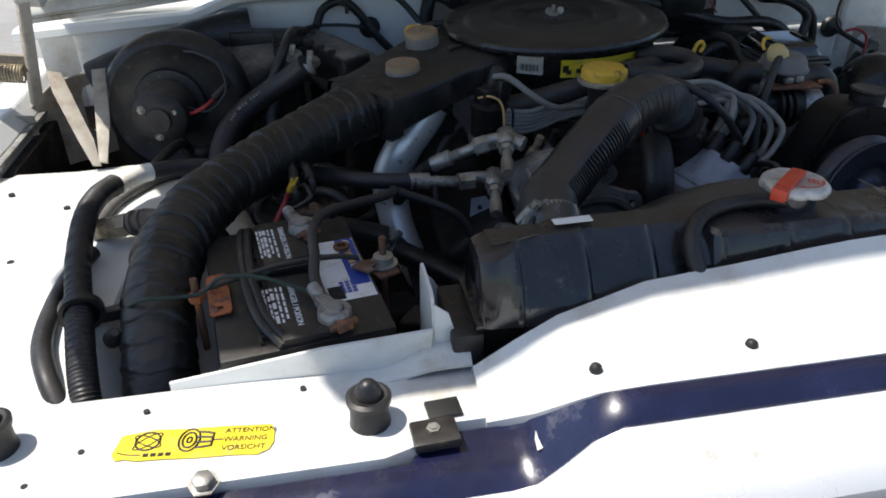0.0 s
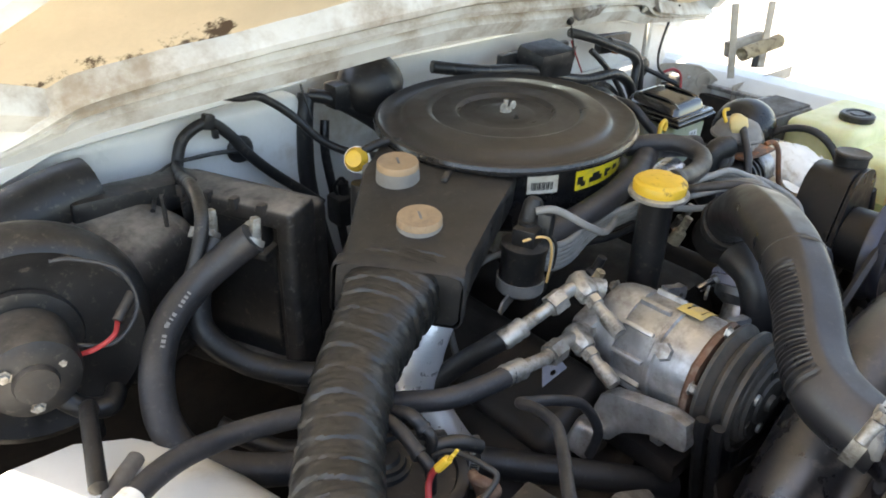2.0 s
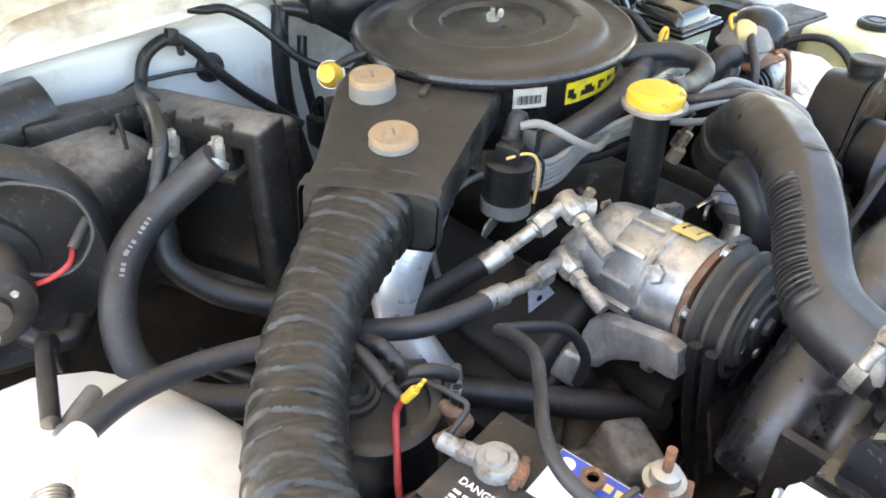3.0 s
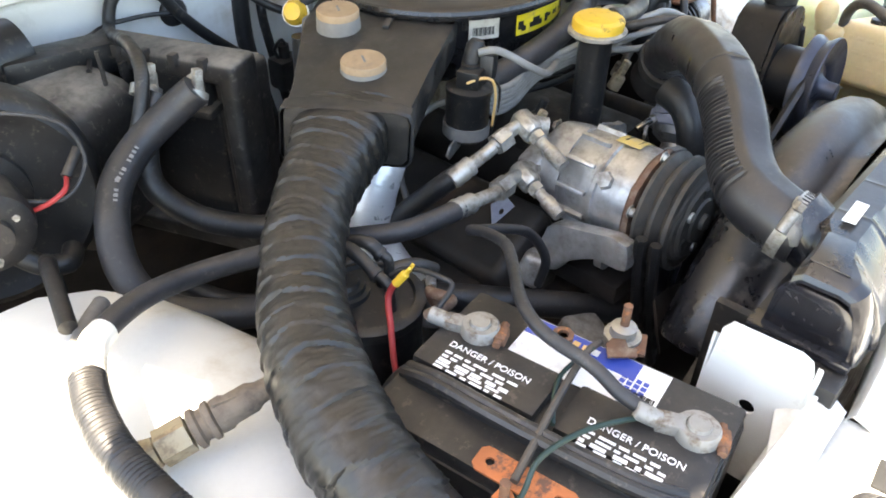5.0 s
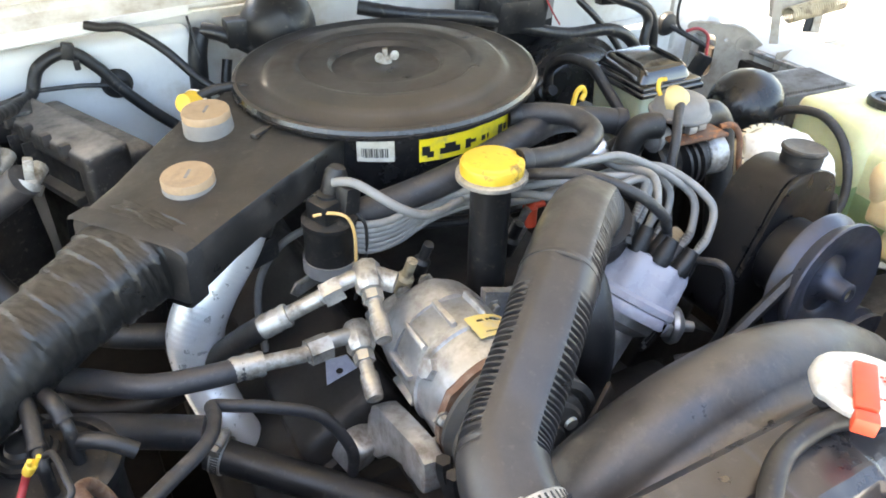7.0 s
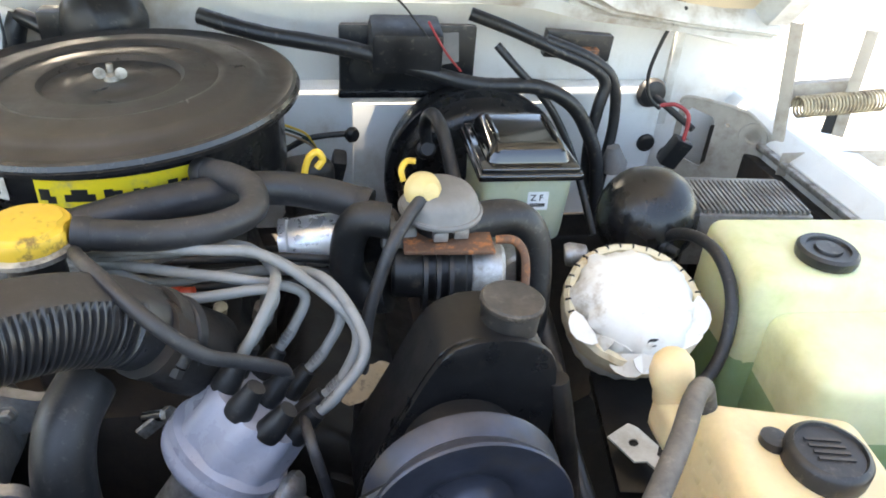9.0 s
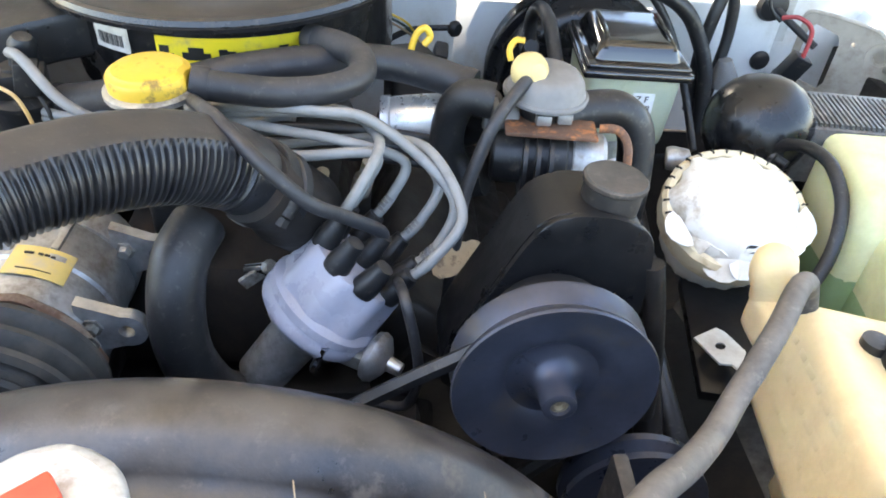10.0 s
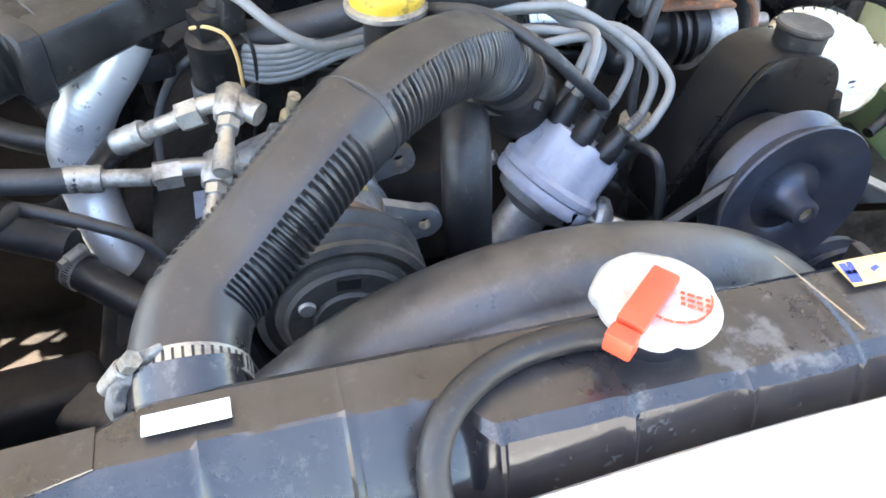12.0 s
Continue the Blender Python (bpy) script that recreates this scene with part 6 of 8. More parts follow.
for r_ in range(14):
    part("barcode_bar", Shape().box((0.016, 0.0008 + 0.0006 * (r_ % 3), 0.0005), bp(0.040, -0.036 - r_ * 0.0018, 1.1234), rot=(0, 0, BR), bevel=0), M_INK, lbl)
for nm, yy in (("rear", 0.088), ("front", -0.098)):
    tm = thing("battery_terminal", bp(0.028, yy, 1.122), "corroded lead battery clamp bolted to its post", "battery terminal", "battery terminals")
    p = bp(0.028, yy, 1.122)
    part("post", Shape().lathe([(0, 0), (0.010, 0), (0.009, 0.020), (0.008, 0.022), (0, 0.022)], p, seg=20), M_CORRODED, tm)
    part("clamp", Shape().lathe([(0.0095, 0.004), (0.0165, 0.004), (0.0170, 0.007), (0.0165, 0.017), (0.015, 0.019), (0.0095, 0.019), (0.0095, 0.004)], p, (0.03, 0.02, 1), 24), M_CORRODED, tm, "dull lead clamp")
    dirn = Vector((-0.35, 0.85, 0)) if nm == "rear" else Vector((-0.40, 0.85, 0.1))
    dirn.normalize()
    part("clamp_arm", Shape().box((0.015, 0.022, 0.012), p + dirn * 0.020 + Vector((0, 0, 0.012)), rot=(0, 0, math.degrees(math.atan2(-dirn.x, dirn.y))), bevel=0.003), M_CORRODED, tm)
    part("cable_barrel", Shape().rod(p + dirn * 0.027 + Vector((0, 0, 0.012)), p + dirn * 0.046 + Vector((0, 0, 0.015)), 0.0072, seg=16, bevel=0.001), M_CORRODED, tm)
    s2 = Vector((dirn.y, -dirn.x, 0))
    part("pinch_bolt", Shape().rod(p - dirn * 0.018 - s2 * 0.014 + Vector((0, 0, 0.012)), p - dirn * 0.018 + s2 * 0.014 + Vector((0, 0, 0.012)), 0.0036, seg=10), M_RUSTDARK, tm, "rusted pinch bolt")
    part("pinch_jaw", Shape().box((0.017, 0.012, 0.011), p - dirn * 0.018 + Vector((0, 0, 0.011)), rot=(0, 0, math.degrees(math.atan2(-dirn.x, dirn.y))), bevel=0.003), M_RUSTDARK, tm)
t1, t2 = bp(0.028, 0.088, 1.134), bp(0.028, -0.098, 1.134)
hose("battery_cable", [t2 + Vector((-0.012, 0.032, 0.004)), (-0.002, 0.672, 1.150), (0.000, 0.700, 1.158), (0.000, 0.748, 1.163), (0.016, 0.782, 1.165), (0.054, 0.819, 1.155), (0.092, 0.858, 1.142), (0.106, 0.893, 1.131), (0.108, 0.916, 1.122), (0.126, 0.918, 1.112), (0.158, 0.912, 1.100), (0.197, 0.903, 1.078), (0.219, 0.892, 1.035), (0.222, 0.90, 0.99)], 0.0058, M_RUBBER_GREY, "black battery cable draped over the battery", "cable")
hose("battery_cable", [t1 + Vector((-0.016, 0.040, 0.002)), (-0.002, 0.843, 1.154), (-0.002, 0.858, 1.157), (-0.006, 0.880, 1.155), (-0.010, 0.896, 1.149), (-0.016, 0.905, 1.140)], 0.0026, M_RUBBER, "thin black battery lead", "cable")
hose("battery_cable", [t1 + Vector((-0.018, 0.044, 0.0)), (0.004, 0.848, 1.131), (0.001, 0.868, 1.131), (0.010, 0.880, 1.118), (0.020, 0.876, 1.085), (0.022, 0.865, 1.04)], 0.0052, M_BROWN, "rust-brown battery cable end behind the terminal", "cable")
# hold-down
hd = thing("battery_hold_down", bp(-0.08, 0.02, 1.122), "rusted battery hold-down strap with an orange end plate", "battery clamp")
hole2 = [[(0.015 + 0.0035 * math.cos(a * math.pi / 5), yy + 0.0035 * math.sin(a * math.pi / 5)) for a in range(10)] for yy in (0.008, 0.062)]
part("end_plate", Shape().plate([(0.006, -0.003), (0.024, -0.003), (0.026, 0.001), (0.026, 0.069), (0.022, 0.073), (0.008, 0.073), (0.004, 0.068), (0.004, 0.0)], bp(-0.091, -0.048, 1.126), BM.to_3x3() @ Vector((1, 0, 0.05)), BM.to_3x3() @ Vector((0, 1, 0)), 0.002, holes=hole2), M_ORANGE, hd, "orange rusted end plate")
part("strap", Shape().sweep([bp(-0.085, -0.010, 1.134), bp(-0.04, -0.006, 1.140), bp(0.0, -0.002, 1.142), bp(0.05, 0.002, 1.138), bp(0.075, 0.0, 1.132)], 0.0032, 8), M_DUSTY, hd)
part("hook_bolt", Shape().rod(bp(-0.098, -0.010, 1.06), bp(-0.098, -0.010, 1.148), 0.0038, seg=10), M_RUSTDARK, hd)
part("hook_nut", Shape().rod(bp(-0.098, -0.010, 1.122), bp(-0.098, -0.010, 1.130), 0.0085, seg=6), M_ORANGE, hd)
part("rear_plate", Shape().plate([(0, 0), (0.024, 0.002), (0.025, 0.011), (0.018, 0.012), (0.017, 0.021), (0.006, 0.022), (0.0, 0.015)], bp(0.064, -0.012, 1.130), BM.to_3x3() @ Vector((0.5, -0.85, 0)), BM.to_3x3() @ Vector((0.85, 0.5, 0.02)), 0.002), M_BROWN, hd, "rusted retaining plate")
part("orange_nut", Shape().lathe([(0.005, 0), (0.0095, 0), (0.0095, 0.004), (0.005, 0.004), (0.005, 0)], bp(0.062, 0.028, 1.132), seg=8), M_RUSTDARK, hd)
part("stud", Shape().rod((0.073, 0.714, 1.03), (0.073, 0.714, 1.164), 0.0038, seg=12), M_RUSTDARK, hd)
part("washer", Shape().lathe([(0, 0), (0.016, 0), (0.016, 0.0025), (0.0115, 0.003), (0.011, 0.011), (0.006, 0.013), (0, 0.013)], (0.073, 0.714, 1.130), seg=20), M_ZINC, hd)
part("tray_arm", Shape().box((0.026, 0.032, 0.004), (0.072, 0.708, 1.127), rot=(0, 0, 25), bevel=0.0015), M_RUSTDARK, hd)
tray = thing("battery_tray", (-0.022, 0.705, 0.885), "dark steel battery tray under the battery", "tray")
part("pan", Shape().box((0.20, 0.29, 0.012), bp(0, 0, 0.895), rot=(0, 0, BR), bevel=0.003), M_IRON, tray)
hose("earth_wire", [bp(0.018, -0.06, 1.135), bp(-0.03, -0.035, 1.150), bp(-0.07, -0.02, 1.150), (-0.12, 0.675, 1.140), (-0.175, 0.675, 1.14), (-0.20, 0.70, 1.11)], 0.0022, M_GREENWIRE, "thin dark green wire lying across the battery", "wire", seg=8)
hose("green_wire", [bp(0.06, 0.0, 1.137), bp(0.01, 0.006, 1.142), bp(-0.03, -0.01, 1.138)], 0.002, M_GREENWIRE, "thin dark green wire lying across the battery", "wire", seg=8)


# ---------- heater side ----------
hb = thing("heater_box", (-0.01, 1.40, 0.92), "dusty black heater box against the firewall", "heater box")
HE = Vector((0.40, -0.917, 0)).normalized()
HN = Vector((-0.917, -0.40, 0))
HR = math.degrees(math.atan2(HE.y, HE.x))
hc = Vector((0.066, 1.395, 0))
part("main_case", Shape().box((0.225, 0.05, 0.27), hc - HN * 0.020 + Vector((0, 0, 1.055)), rot=(0, 0, HR), bevel=0.014, seg=3), M_HEATER, hb)
for dz, hh in ((1.192, 0.028), (0.935, 0.03)):
    part("face_flange", Shape().box((0.238, 0.056, hh), hc + HN * 0.020 + Vector((0, 0, dz)), rot=(3, 0, HR), bevel=0.009, seg=3), M_HEATER, hb)
part("face_flange", Shape().box((0.026, 0.056, 0.27), hc + HE * 0.106 + HN * 0.020 + Vector((0, 0, 1.062)), rot=(0, 0, HR), bevel=0.009, seg=3), M_HEATER, hb)
part("inner_rim", Shape().box((0.012, 0.030, 0.22), hc + HE * 0.078 + HN * 0.010 + Vector((0, 0, 1.060)), rot=(0, 0, HR), bevel=0.004), M_BROWNRIM, hb)
part("core_face", Shape().box((0.17, 0.02, 0.20), hc - HE * 0.02 + HN * 0.006 + Vector((0, 0, 1.045)), rot=(0, 0, HR), bevel=0.006, seg=3), M_BLACK, hb)
part("core_ledge", Shape().box((0.10, 0.05, 0.012), hc + HE * 0.03 + HN * 0.028 + Vector((0, 0, 1.138)), rot=(8, 0, HR), bevel=0.005), M_DUSTY, hb)
for k in range(5):
    part("lid_clip", Shape().box((0.010, 0.012, 0.016), hc + HE * (-0.09 + 0.042 * k) + HN * 0.048 + Vector((0, 0, 1.203)), rot=(0, 0, HR), bevel=0.002), M_DUSTY, hb)
part("pipe_plate", Shape().box((0.10, 0.02, 0.07), hc + HE * 0.02 + HN * 0.030 + Vector((0, 0, 1.165)), rot=(0, 0, HR), bevel=0.005), M_BLACK, hb)
for k in range(3):
    part("fin", Shape().box((0.004, 0.04, 0.06), hc + HE * (-0.075 + 0.035 * k) + HN * 0.04 + Vector((0, 0, 1.16)), rot=(0, 0, HR), bevel=0.001), M_DUSTY, hb)
part("transition", Shape().box((0.15, 0.16, 0.22), (-0.085, 1.43, 1.085), rot=(8, -6, 20), bevel=0.05, seg=5), M_HEATER, hb)
part("lever_box", Shape().box((0.16, 0.05, 0.04), (-0.05, 1.45, 1.195), rot=(0, 3, 0), bevel=0.008), M_BLACK, hb)
part("top_duct", Shape().sweep([(-0.088, 1.478, 1.212), (-0.125, 1.474, 1.208), (-0.20, 1.465, 1.192), (-0.30, 1.45, 1.165), (-0.38, 1.44, 1.14)], [0.040, 0.042, 0.042, 0.040, 0.036], 24), M_BLACK, hb, "black round air duct")
part("clip_post", Shape().rod((-0.045, 1.36, 1.19), (-0.045, 1.36, 1.232), 0.003, seg=8), M_BLACK, hb)
for x, z in ((0.012, 1.207), (-0.017, 1.206)):
    ho = part("hose_spigot", Shape().rod((x + 0.012, 1.277 + (0.052 if x < 0 else 0), z - 0.006), (x - 0.004, 1.248 + (0.052 if x < 0 else 0), z - 0.014), 0.010, seg=14), M_ZINC, hb)
    part("clamp_screw", Shape().box((0.010, 0.010, 0.024), (x + 0.003, 1.252 + (0.052 if x < 0 else 0), z + 0.006), rot=(0, 10, 0), bevel=0.002), M_ZINC, hb, "bright zinc clamp screw")
    part("clamp_ring", Shape().lathe([(0.015, 0), (0.018, 0), (0.018, 0.012), (0.015, 0.012), (0.015, 0)], (x - 0.002, 1.258 + (0.052 if x < 0 else 0), z - 0.010), (-0.5, -0.3, -0.7), 22), M_ZINC, hb)

bw = thing("heater_blower", (-0.235, 1.33, 0.98), "round black heater blower housing with its motor", "blower")
part("scroll", Shape().lathe([(0, 0), (0.120, 0), (0.127, 0.006), (0.130, 0.02), (0.128, 0.045), (0.121, 0.058), (0.112, 0.062), (0.104, 0.058), (0.085, 0.050), (0.060, 0.050), (0, 0.050)], (-0.215, 1.375, 1.117), (-0.12, -1, 0.04), 64), M_BLACK, bw)
part("motor_flange", Shape().lathe([(0, 0), (0.062, 0), (0.060, 0.006), (0.050, 0.008), (0, 0.008)], (-0.231, 1.324, 1.127), (-0.12, -1, 0.04), 36), M_BLACK, bw)
part("motor", Shape().lathe([(0, 0), (0.046, 0), (0.047, 0.055), (0.044, 0.066), (0.036, 0.071), (0.022, 0.073), (0.020, 0.080), (0, 0.081)], (-0.232, 1.316, 1.127), (-0.12, -1, 0.0), 36), M_DUSTY, bw, "dusty blower motor")
for k in range(3):
    a = k * 2.09 + 0.4
    part("motor_screw", Shape().bolt((-0.241 + 0.030 * math.cos(a), 1.246, 1.127 + 0.030 * math.sin(a)), (-0.12, -1, 0), 0.005, 0.004), M_ZINC, bw)
part("vent_tube", Shape().sweep([(-0.225, 1.27, 1.09), (-0.205, 1.255, 1.068), (-0.18, 1.25, 1.06), (-0.165, 1.27, 1.06)], 0.012, 14), M_BLACK, bw)
part("red_wire", Shape().sweep([(-0.195, 1.262, 1.128), (-0.178, 1.25, 1.136), (-0.160, 1.245, 1.147), (-0.150, 1.26, 1.152)], 0.0028, 8), M_REDWIRE, bw, "red wire")
part("lead", Shape().sweep([(-0.200, 1.27, 1.14), (-0.160, 1.25, 1.135), (-0.128, 1.255, 1.165), (-0.135, 1.27, 1.205), (-0.17, 1.29, 1.222), (-0.19, 1.30, 1.222)], 0.0024, 8), M_RUBBER_GREY, bw)
part("lead_boot", Shape().rod((-0.150, 1.26, 1.152), (-0.125, 1.275, 1.17), 0.006, seg=10), M_DUSTY, bw)

hh1 = thing("heater_hose", (0.0, 1.15, 0.98), "thick black heater hose looping down from the heater box", "hose", "heater hoses")
HPTS = [(0.009, 1.248, 1.203), (-0.016, 1.262, 1.182), (-0.060, 1.268, 1.154), (-0.105, 1.250, 1.128), (-0.136, 1.215, 1.098), (-0.148, 1.180, 1.062), (-0.136, 1.150, 1.030), (-0.100, 1.120, 1.012), (-0.050, 1.090, 1.004), (0.02, 1.06, 0.998), (0.07, 1.035, 0.995), (0.105, 1.02, 0.99)]
part("hose_wall", Shape().sweep(HPTS, 0.0185, 20), M_RUBBER_GREY, hh1)
hdir = Vector((-0.22, -0.75, 0.62)).normalized()
for k in range(13):
    if k in (4, 9):
        continue
    f = 0.25 + k * 0.105
    a_, b_ = Vector(HPTS[2 + int(f)]), Vector(HPTS[3 + int(f)])
    ax_ = (b_ - a_).normalized()
    nn_ = (hdir - ax_ * hdir.dot(ax_)).normalized()
    bar_ = Shape()
    bar_._moved(bmesh.ops.create_cube(bar_.bm, size=1.0, matrix=Matrix.Diagonal((0.0022 + 0.0008 * (k % 3), 0.0045, 0.0006, 1)))["verts"], frame_at(a_.lerp(b_, f % 1) + nn_ * 0.0196, ax_, nn_.cross(ax_)))
    part("print_bar", bar_, M_WIRE, hh1, smooth=0)
hose("heater_hose", [(-0.014, 1.292, 1.192), (-0.045, 1.285, 1.150), (-0.060, 1.265, 1.10), (-0.035, 1.235, 1.060), (0.005, 1.20, 1.040), (0.05, 1.17, 1.032), (0.11, 1.14, 1.03)], 0.0150, M_RUBBER, "thick black heater hose looping down from the heater box", group="heater hoses", seg=20)
lh = thing("lower_coolant_hose", (0.20, 0.91, 0.97), "straight black coolant hose with a bright clamp", "hose")
part("hose_wall", Shape().sweep([(0.104, 0.990, 0.992), (0.146, 0.954, 0.983), (0.201, 0.909, 0.969), (0.251, 0.869, 0.956), (0.306, 0.834, 0.934)], 0.0175, 20), M_RUBBER, lh)
part("end_lip", Shape().lathe([(0.016, 0), (0.0182, 0), (0.0186, 0.002), (0.0182, 0.004), (0.016, 0.004), (0.016, 0)], (0.107, 0.9875, 0.9914), (0.75, -0.65, -0.16), 24), M_RUBBER, lh)
clamp_band((0.114, 0.983, 0.990), (0.75, -0.65, -0.15), 0.0182, screw=(0, 0, 1))

# firewall wiring on the heater side
hose("firewall_harness", [(-0.080, 1.292, 1.11), (-0.058, 1.280, 1.160), (-0.036, 1.288, 1.200), (-0.022, 1.308, 1.226), (-0.008, 1.36, 1.232), (0.012, 1.44, 1.212), (0.032, 1.497, 1.205), (0.050, 1.505, 1.237), (0.088, 1.508, 1.250), (0.118, 1.508, 1.226), (0.142, 1.506, 1.192), (0.175, 1.50, 1.155), (0.215, 1.49, 1.118), (0.245, 1.47, 1.09)], 0.0085, M_BLACK, "black wiring harness looped on the white firewall", "wiring", "firewall wiring", shape=ribs(0.004, 0.06), steps=26)
gm = thing("grommet", (0.140, 1.515, 1.193), "round black rubber grommet in the firewall", "grommet", "grommets")
part("disc", Shape().lathe([(0, 0), (0.020, 0), (0.0215, 0.003), (0.019, 0.009), (0.012, 0.013), (0, 0.014)], (0.140, 1.526, 1.193), (0, -1, 0), 28), M_RUBBER, gm)
hose("thin_cable", [(0.140, 1.51, 1.194), (0.10, 1.505, 1.203), (0.06, 1.50, 1.207), (0.028, 1.498, 1.207), (0.0, 1.48, 1.203), (-0.045, 1.40, 1.195)], 0.0032, M_BLACK, "thin black cable from the firewall grommet", "cable", seg=8)
ck = thing("harness_clip", (0.088, 1.51, 1.255), "black plastic harness clip", "clip")
part("loop", Shape().box((0.016, 0.014, 0.022), (0.088, 1.506, 1.252), rot=(0, 15, 0), bevel=0.003), M_BLACK, ck)
part("tie", Shape().box((0.008, 0.010, 0.014), (0.095, 1.502, 1.234), bevel=0.002), M_BLACK, ck)
hose("hood_washer_tube", [(0.115, 1.50, 1.285), (0.135, 1.495, 1.280), (0.165, 1.49, 1.276), (0.205, 1.48, 1.245), (0.245, 1.46, 1.200), (0.285, 1.43, 1.178), (0.32, 1.40, 1.176)], 0.0062, M_RUBBER, "black washer tube coming over the cowl", seg=12)
hose("cowl_wire", [(0.248, 1.52, 1.29), (0.250, 1.515, 1.262), (0.255, 1.50, 1.22)], 0.0018, M_INK, "thin black wire at the cowl", "wire", seg=8)
for dx, z0 in ((0.0, 1.25), (0.032, 1.20)):
    hose("vertical_harness", [(0.268 + dx, 1.535, z0 - 0.0), (0.255 + dx * 1.1, 1.525, z0 - 0.04), (0.250 + dx * 1.3, 1.52, 1.12), (0.255 + dx * 1.3, 1.50, 1.03), (0.26 + dx, 1.46, 0.93)], 0.014 - dx * 0.2, M_BLACK, "thick black harness dropping down the firewall", "wiring", "firewall wiring")
hose("harness_across", [(0.268, 1.53, 1.25), (0.30, 1.515, 1.24), (0.36, 1.50, 1.20), (0.40, 1.47, 1.16)], 0.011, M_BLACK, "thick black harness behind the air cleaner", "wiring")
yc = thing("yellow_vacuum_valve", (0.202, 1.306, 1.22), "yellow capped vacuum valve beside the snorkel", "valve")
part("cap", Shape().lathe([(0, 0), (0.016, 0), (0.0165, 0.004), (0.013, 0.010), (0.011, 0.020), (0, 0.022)], (0.203, 1.312, 1.228), (-0.6, -0.5, 0.35), 22), M_YELLOW, yc, "bright yellow cap")
part("ring", Shape().lathe([(0.014, -0.004), (0.018, -0.004), (0.018, 0.001), (0.014, 0.001), (0.014, -0.004)], (0.203, 1.312, 1.228), (-0.6, -0.5, 0.35), 22), M_PAPER, yc)
part("tube", Shape().sweep([(0.205, 1.31, 1.236), (0.235, 1.305, 1.245), (0.265, 1.30, 1.242), (0.275, 1.29, 1.225)], 0.006, 12), M_RUBBER, yc)
part("bracket", Shape().plate([(0, 0), (0.04, 0), (0.05, 0.015), (0.03, 0.03), (0.0, 0.022)], (0.190, 1.285, 1.218), (0.7, -0.7, 0), (0.5, 0.5, 0.25), 0.003), M_GREYCAP, yc)
part("loop", Shape().sweep([(0.215, 1.275, 1.225), (0.185, 1.265, 1.222), (0.175, 1.245, 1.212), (0.20, 1.23, 1.205), (0.235, 1.225, 1.20)], 0.0045, 10), M_RUBBER, yc)
part("drop_tube", Shape().sweep([(0.185, 1.28, 1.21), (0.183, 1.28, 1.16), (0.183, 1.275, 1.10), (0.19, 1.27, 1.0)], 0.013, 14), M_BLACK, yc)
rl = thing("relay_cluster", (0.27, 1.44, 1.08), "black connectors clustered on the firewall", "connector")
part("block", Shape().box((0.05, 0.04, 0.05), (0.272, 1.445, 1.085), bevel=0.008), M_BLACK, rl)
part("block_neck", Shape().rod((0.27, 1.445, 1.105), (0.268, 1.445, 1.13), 0.009, seg=12), M_BLACK, rl)

# vacuum reservoir behind the air cleaner
vr = thing("vacuum_reservoir", (0.375, 1.50, 1.20), "round black vacuum reservoir on the firewall", "vacuum reservoir", "vacuum reservoirs")
part("ball", Shape().lathe([(0, -0.055), (0.020, -0.052), (0.040, -0.038), (0.052, -0.018), (0.055, 0.0), (0.056, 0.003), (0.055, 0.006), (0.050, 0.024), (0.036, 0.044), (0.018, 0.053), (0, 0.055)], (0.377, 1.515, 1.248), (0.9, 0.1, 0.35), 40), M_BLACK, vr)
part("snout", Shape().box((0.04, 0.035, 0.040), (0.318, 1.515, 1.245), bevel=0.005), M_BLACK, vr)

# ---------- fender side hoses ----------
hose("conduit", [(-0.262, 0.995, 1.128), (-0.275, 0.95, 1.131), (-0.280, 0.90, 1.126), (-0.272, 0.82, 1.116), (-0.258, 0.75, 1.108), (-0.245, 0.69, 1.10), (-0.232, 0.63, 1.085), (-0.225, 0.60, 1.06)], 0.0145, M_RUBBER, "black corrugated conduit over the white inner fender", "conduit", shape=ribs(0.0040, 0.07), steps=40, seg=20)
hose("drain_hose", [(-0.272, 0.87, 1.095), (-0.287, 0.83, 1.09), (-0.290, 0.76, 1.09), (-0.284, 0.69, 1.09), (-0.265, 0.635, 1.085), (-0.245, 0.60, 1.06)], 0.0105, M_RUBBER, "thinner black hose beside the conduit", seg=14)
cs = thing("conduit_tie", (-0.248, 0.725, 1.095), "black strap round the conduit with small connectors", "strap")
part("band", Shape().lathe([(0.018, 0), (0.023, 0), (0.023, 0.010), (0.018, 0.010), (0.018, 0)], (-0.250, 0.725, 1.105), (0.2, -0.95, -0.1), 24), M_RUBBER, cs)
part("connector", Shape().box((0.036, 0.014, 0.014), (-0.218, 0.732, 1.092), rot=(0, 0, 12), bevel=0.004), M_BLACK, cs)
part("valve", Shape().lathe([(0, 0), (0.008, 0), (0.010, 0.008), (0.007, 0.020), (0.004, 0.026), (0, 0.026)], (-0.217, 0.690, 1.084), (0.3, -0.4, 0.6), 16), M_DUSTY, cs)
bf = thing("brass_line_fitting", (-0.225, 0.94, 1.075), "dull brass pipe coupling with a black plug above the inner fender", "fitting")
b0, b1 = Vector((-0.262, 0.913, 1.104)), Vector((-0.162, 0.884, 1.128))
ax = (b1 - b0).normalized()
part("pipe", Shape().sweep([(-0.195, 1.13, 1.083), (-0.235, 1.09, 1.087), (-0.268, 1.03, 1.090), (-0.283, 0.97, 1.090), (-0.280, 0.925, 1.090), b0], 0.0085, 14), M_GREYPIPE, bf, "stained grey pipe")
